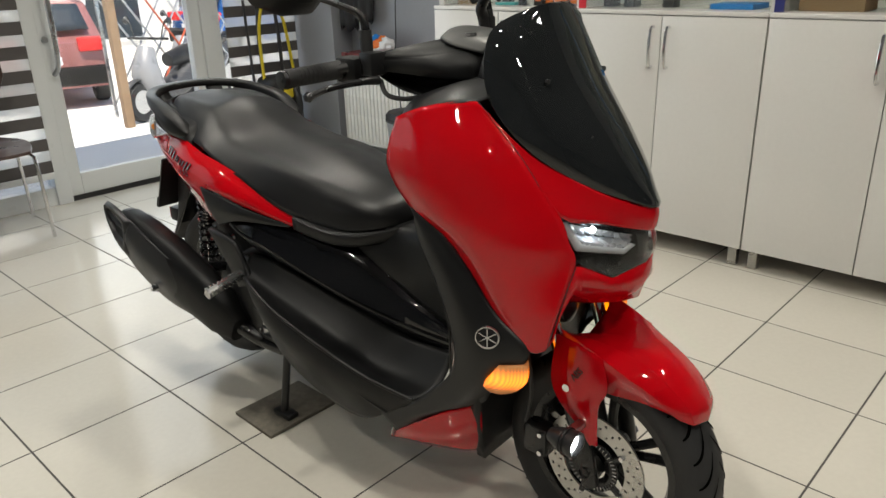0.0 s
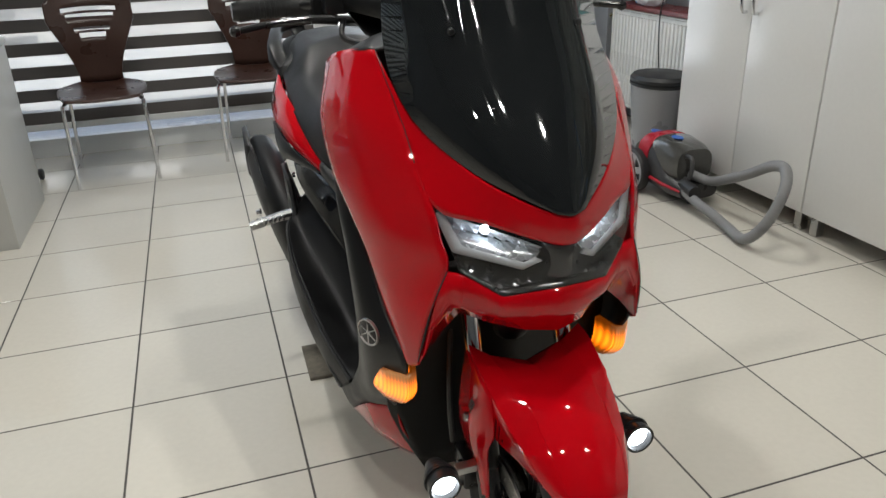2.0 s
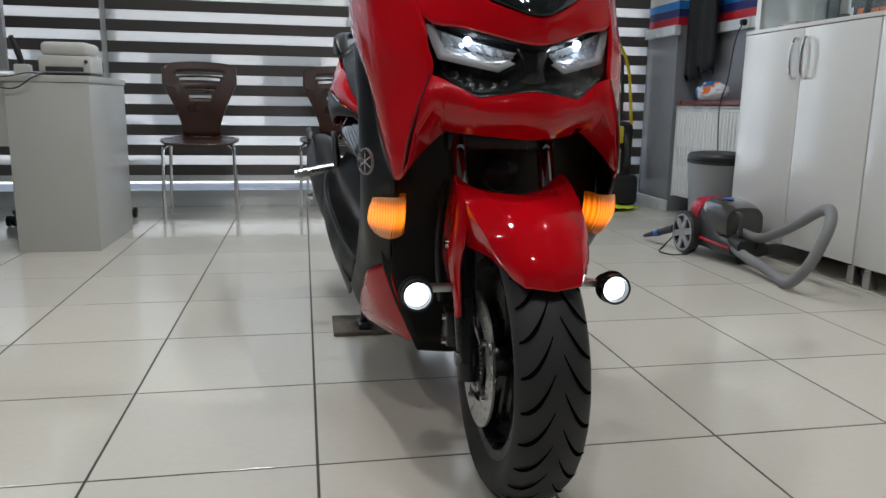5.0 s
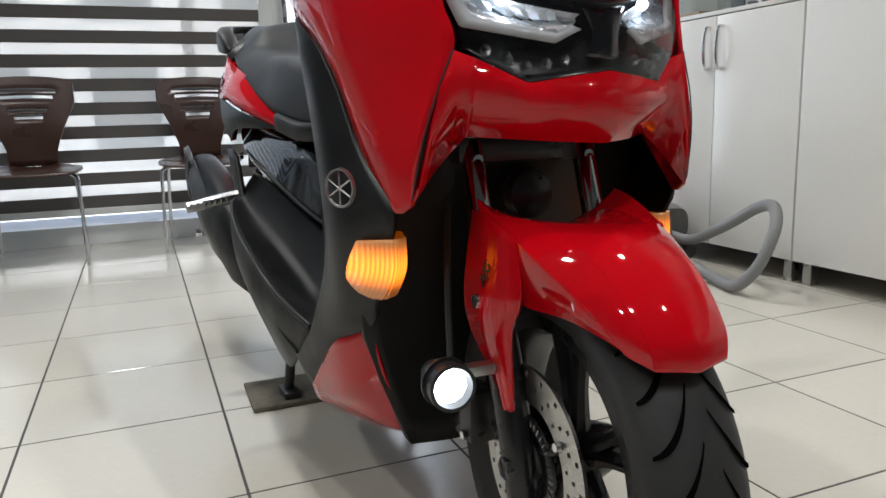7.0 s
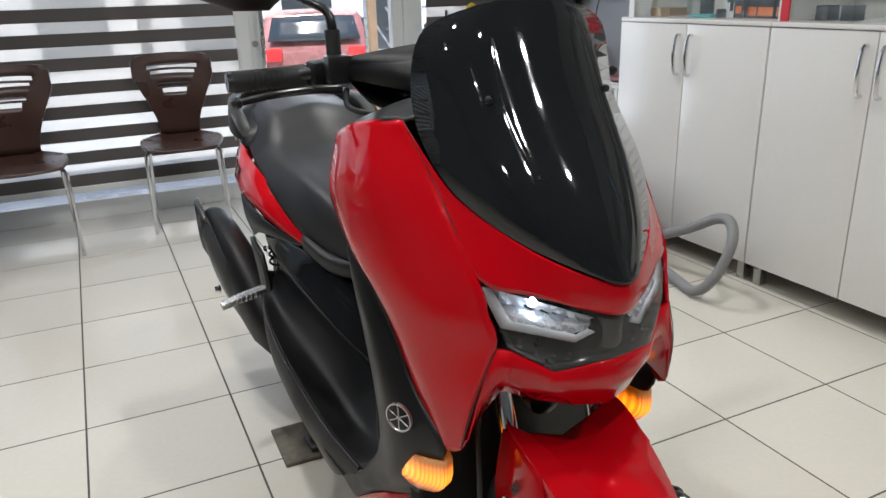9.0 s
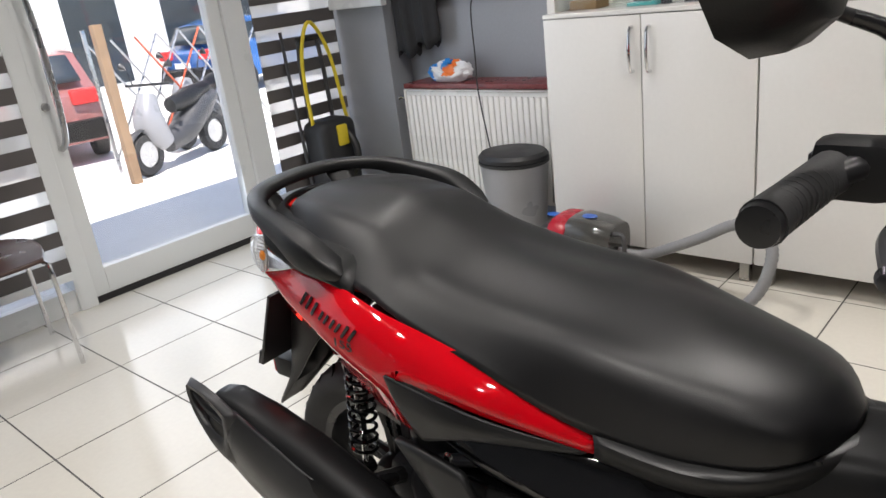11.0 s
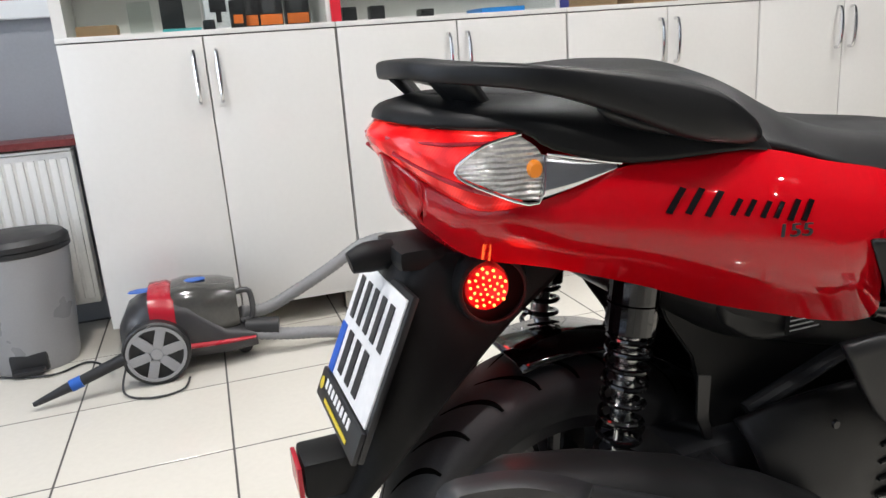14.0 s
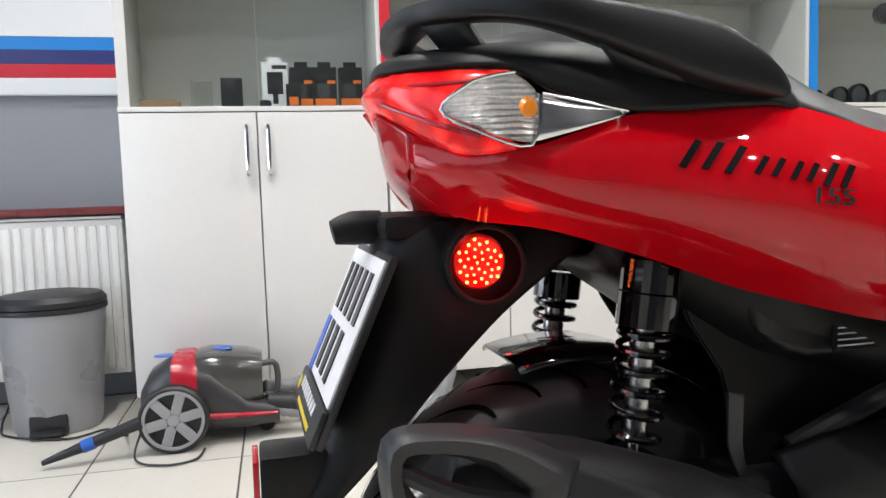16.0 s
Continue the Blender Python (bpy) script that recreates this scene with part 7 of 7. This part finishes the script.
cab = part("cable", tube([(-1.42, 2.16, 0.75), (-1.30, 2.095, 0.75), (-1.25, 2.078, 0.70), (-1.17, 2.078, 0.69), (-1.10, 2.085, 0.735), (-1.06, 2.12, 0.752), (-1.05, 2.18, 0.752)], 0.003, 6, 8), CORDBLACK)
tagged(cab, "thin black cable looped over the desk edge", "cable")
cab2 = part("cable", tube([(-1.40, 2.15, 0.75), (-1.33, 2.085, 0.755), (-1.22, 2.08, 0.735), (-1.12, 2.088, 0.752), (-1.10, 2.2, 0.752)], 0.0025, 6, 8), CORDBLACK)
tagged(cab2, "thin black cable looped over the desk edge", "cable")

# office chair behind the desk
oc = thing("office_chair", (-1.27, 3.02, 0), "black swivel office chair behind the desk", "chair")
for k in range(5):
    a = 2 * math.pi * k / 5 + 0.15
    c, s = math.cos(a), math.sin(a)
    part("base_arm", tube([(0, 0, 0.10), (0.16 * c, 0.16 * s, 0.085), (0.30 * c, 0.30 * s, 0.07)], [0.025, 0.018, 0.013], 3, 10), CORDBLACK, oc)
    part("castor", spun([(-0.022, 0), (-0.022, 0.028), (-0.006, 0.028), (-0.006, 0.012), (0.006, 0.012), (0.006, 0.028), (0.022, 0.028), (0.022, 0)], 20, "X", (0.31 * c, 0.31 * s, 0.029)), CORDBLACK, oc, "twin black castor")
part("column", rod((0, 0, 0.09), (0, 0, 0.42), 0.022), CHROME, oc)
part("seat", box(-0.23, 0.23, -0.22, 0.22, 0.42, 0.50, 0.035, seg=3), JACKET, oc)

# ---- street outside ----
PAVE = material("sunlit_concrete_paving", (0.74, 0.73, 0.70), 0.85, 0, 0.12, 1.5, 40, bump=0.2)
structure("ground", box(-60, 60, Y1 + 0.25, 90, -0.85, -0.62), PAVE, "sunlit pale concrete paving outside")
structure("pavement", box(-6, 6, Y1 + 0.25, Y1 + 1.45, -0.62, -0.012), PAVE, "raised pale pavement in front of the shop")
FACADE = material("pale_render", (0.84, 0.82, 0.78), 0.85, 0, 0.1, 0.6, 20)
FACADE2 = material("warm_render", (0.82, 0.79, 0.74), 0.85, 0, 0.1, 0.6, 20)
DARKGLASS = material("dark_window_glass", (0.03, 0.04, 0.05), 0.08, 0, 0.1, 2, 30)
CARPAINT = material("brown_red_metallic_paint", (0.36, 0.15, 0.14), 0.25, 0.3, 0.06, 3, 400, coat=0.8)
BLUECAR = material("blue_car_paint", (0.03, 0.12, 0.36), 0.2, 0.2, 0.05, 3, 300, coat=0.8)
RAILRED = material("orange_red_paint", (0.55, 0.10, 0.04), 0.5, 0, 0.1, 9, 90)
WOODPOST = material("weathered_wood", (0.26, 0.17, 0.10), 0.8, 0, 0.25, 9, 140, bump=0.4)


def building(x, y, w, d, h, mat, cols, floors):
    th = thing("street_building", (x, y, -0.62), "pale rendered street building with shop windows", "building", "street buildings")
    part("wall", box(0, w, 0, d, 0, h), mat, th, smooth=False)
    part("roof", box(-0.2, w + 0.2, -0.3, d, h, h + 0.25), FACADE2, th, smooth=False)
    for i in range(cols):
        for j in range(floors):
            x0 = w * (i + 0.2) / cols
            x1 = w * (i + 0.8) / cols
            z0 = 0.4 + 3.1 * j
            wd = part("window", box(x0, x1, -0.06, 0.02, z0, z0 + (2.2 if j == 0 else 1.6)), ALU, th, smooth=False)
            part("pane", box(x0 + 0.07, x1 - 0.07, -0.075, -0.062, z0 + 0.07, z0 + (2.13 if j == 0 else 1.53)), DARKGLASS, wd, smooth=False)


building(-14, 17, 15, 8, 9.5, FACADE, 6, 3)
building(1.3, 16, 8.5, 8, 12.6, FACADE2, 4, 4)
building(10.2, 17, 14, 8, 9.5, FACADE, 6, 3)


def car(x, y, turn, paint, label):
    c = thing("parked_car", (x, y, -0.62), label, "car", "cars in the street")
    prof = [(-2.0, 0.30), (-2.02, 0.62), (-1.96, 0.92), (-1.80, 1.02), (-1.55, 1.45), (-1.2, 1.53), (0.2, 1.50), (0.95, 1.02), (1.85, 0.86), (2.05, 0.62), (2.03, 0.32)]
    b, rings = bmesh.new(), []
    for f in (-1, -0.93, -0.75, 0, 0.75, 0.93, 1):
        ring = []
        for u, z in prof:
            inset = 0.16 * max(0, (z - 0.95) / 0.6)
            ring.append(b.verts.new((u * (1 - 0.03 * abs(f) ** 3), f * (0.86 - inset), z - 0.03 * abs(f) ** 4 * (z > 0.9))))
        rings.append(ring)
    for p, q in zip(rings, rings[1:]):
        for k in range(len(prof)):
            b.faces.new((p[k], p[(k + 1) % len(prof)], q[(k + 1) % len(prof)], q[k]))
    b.faces.new(rings[0])
    b.faces.new(rings[-1][::-1])
    part("body", b, paint, c, angle=40)
    part("rear_window", loft([mirrored_row(r) for r in ([(0.62, -1.60, 1.40), (0, -1.62, 1.42)], [(0.70, -1.80, 1.06), (0, -1.84, 1.06)])], 3, 3), DARKGLASS, c, thick=0.01).matrix_local = pose(-0.035, 0, 0.02, 0, 0, -90)
    for s in (-1, 1):
        part("side_window", prism([(-1.40, 1.05), (-1.30, 1.38), (0.10, 1.40), (0.70, 1.05)], "Y", s * 0.80 - 0.02, s * 0.80 + 0.02), DARKGLASS, c)
        part("tail_light", box(-2.06, -1.85, min(s * 0.50, s * 0.84), max(s * 0.50, s * 0.84), 0.80, 0.98, 0.03), glow("car_tail_red", (0.6, 0.02, 0.02), 0.15) if "car_tail_red" not in bpy.data.materials else bpy.data.materials["car_tail_red"], c, "red tail light")
        part("fog_reflector", box(-2.06, -1.95, min(s * 0.55, s * 0.8), max(s * 0.55, s * 0.8), 0.42, 0.48, 0.01), bpy.data.materials["car_tail_red"], c)
        for u in (-1.25, 1.3):
            w = part("wheel", spun([(-0.09, 0.18), (-0.10, 0.30), (-0.07, 0.325), (0.07, 0.325), (0.10, 0.30), (0.09, 0.18)], 36, "Y", (u, s * 0.78, 0.325)), RUBBER, c)
            part("hub_cap", spun([(s * 0.09, 0), (s * 0.10, 0.12), (s * 0.08, 0.19)], 24, "Y", (u, s * 0.78, 0.325)), SILVER, w)
    part("bumper", box(-2.10, -1.90, -0.84, 0.84, 0.34, 0.60, 0.05), MATT, c)
    part("plate", box(-2.115, -2.10, -0.26, 0.26, 0.64, 0.75, 0.005), PLATEWHITE, c)
    c.rotation_euler = (0, 0, radians(turn))


car(3.55, 12.3, 74, CARPAINT, "brown-red hatchback parked in the street")
car(9.6, 14.6, 5, BLUECAR, "blue car parked across the street")
car(-5.0, 14.0, 8, material("silver_car_paint", (0.4, 0.41, 0.42), 0.25, 0.5, 0.05, 3, 300, coat=0.7), "silver car parked across the street")


def street_scooter(x, y, turn, label):
    c = thing("street_scooter", (x, y, -0.62), label, "scooter", "scooters in the street")
    for u in (-0.62, 0.62):
        part("wheel", spun([(-0.05, 0.15), (-0.055, 0.23), (0, 0.26), (0.055, 0.23), (0.05, 0.15)], 32, "Y", (u, 0, 0.26)), RUBBER, c)
        part("rim", spun([(-0.04, 0), (-0.04, 0.15), (0.04, 0.15), (0.04, 0)], 24, "Y", (u, 0, 0.26)), STEEL, c)
    part("body", tube([(0.25, 0, 0.30), (-0.1, 0, 0.40), (-0.5, 0, 0.62), (-0.8, 0, 0.72)], [0.12, 0.17, 0.17, 0.06], 5, 14), GREYPL, c)
    part("shield", tube([(0.30, 0, 0.32), (0.45, 0, 0.60), (0.38, 0, 0.92)], [0.14, 0.19, 0.10], 5, 14), BINGREY, c)
    part("seat", tube([(0.05, 0, 0.72), (-0.3, 0, 0.76), (-0.7, 0, 0.84)], [0.09, 0.13, 0.07], 4, 12), SEATMAT, c)
    part("fork", rod((0.42, 0, 0.75), (0.62, 0, 0.26), 0.03), BLACKMETAL, c)
    part("handlebar", rod((0.33, -0.33, 1.02), (0.33, 0.33, 1.02), 0.016), BLACKMETAL, c)
    part("mudguard", spun([(-0.06, 0.28), (0, 0.30), (0.06, 0.28)], 14, "Y", (0.62, 0, 0.26), arc=110), GREYPL, c, thick=0.006)
    for s in (-1, 1):
        part("mirror", tube([(0.33, s * 0.22, 1.02), (0.31, s * 0.28, 1.20), (0.29, s * 0.36, 1.24)], [0.008, 0.008, 0.05], 4, 10), BLACKMETAL, c)
    c.rotation_euler = (0, 0, radians(turn))


street_scooter(4.05, 8.77, 200, "grey scooter parked on the pavement outside")
street_scooter(5.1, 9.8, 205, "grey scooter parked on the pavement outside")
post = part("wooden_post", box(-0.05, 0.05, -0.05, 0.05, 0, 1.75, 0.006), WOODPOST)
post.location = (3.2, 8.4, -0.62)
tagged(post, "weathered wooden post standing outside the door", "post")
lat = thing("lattice_barrier", (3.4, 9.2, -0.62), "folding metal lattice barrier with orange bars", "barrier")
for k in range(6):
    for s in (-1, 1):
        x0 = 0.30 * k
        part("lattice_bar", rod((x0 if s > 0 else x0 + 0.9, 0.01 * s, 0.15), (x0 + 0.9 if s > 0 else x0, 0.01 * s, 1.55), 0.014, 8), RAILRED if k == 2 else STEEL, lat)
for x in (0, 2.4):
    part("end_post", box(x - 0.02, x + 0.02, -0.02, 0.02, 0, 1.7, 0.003), STEEL, lat)
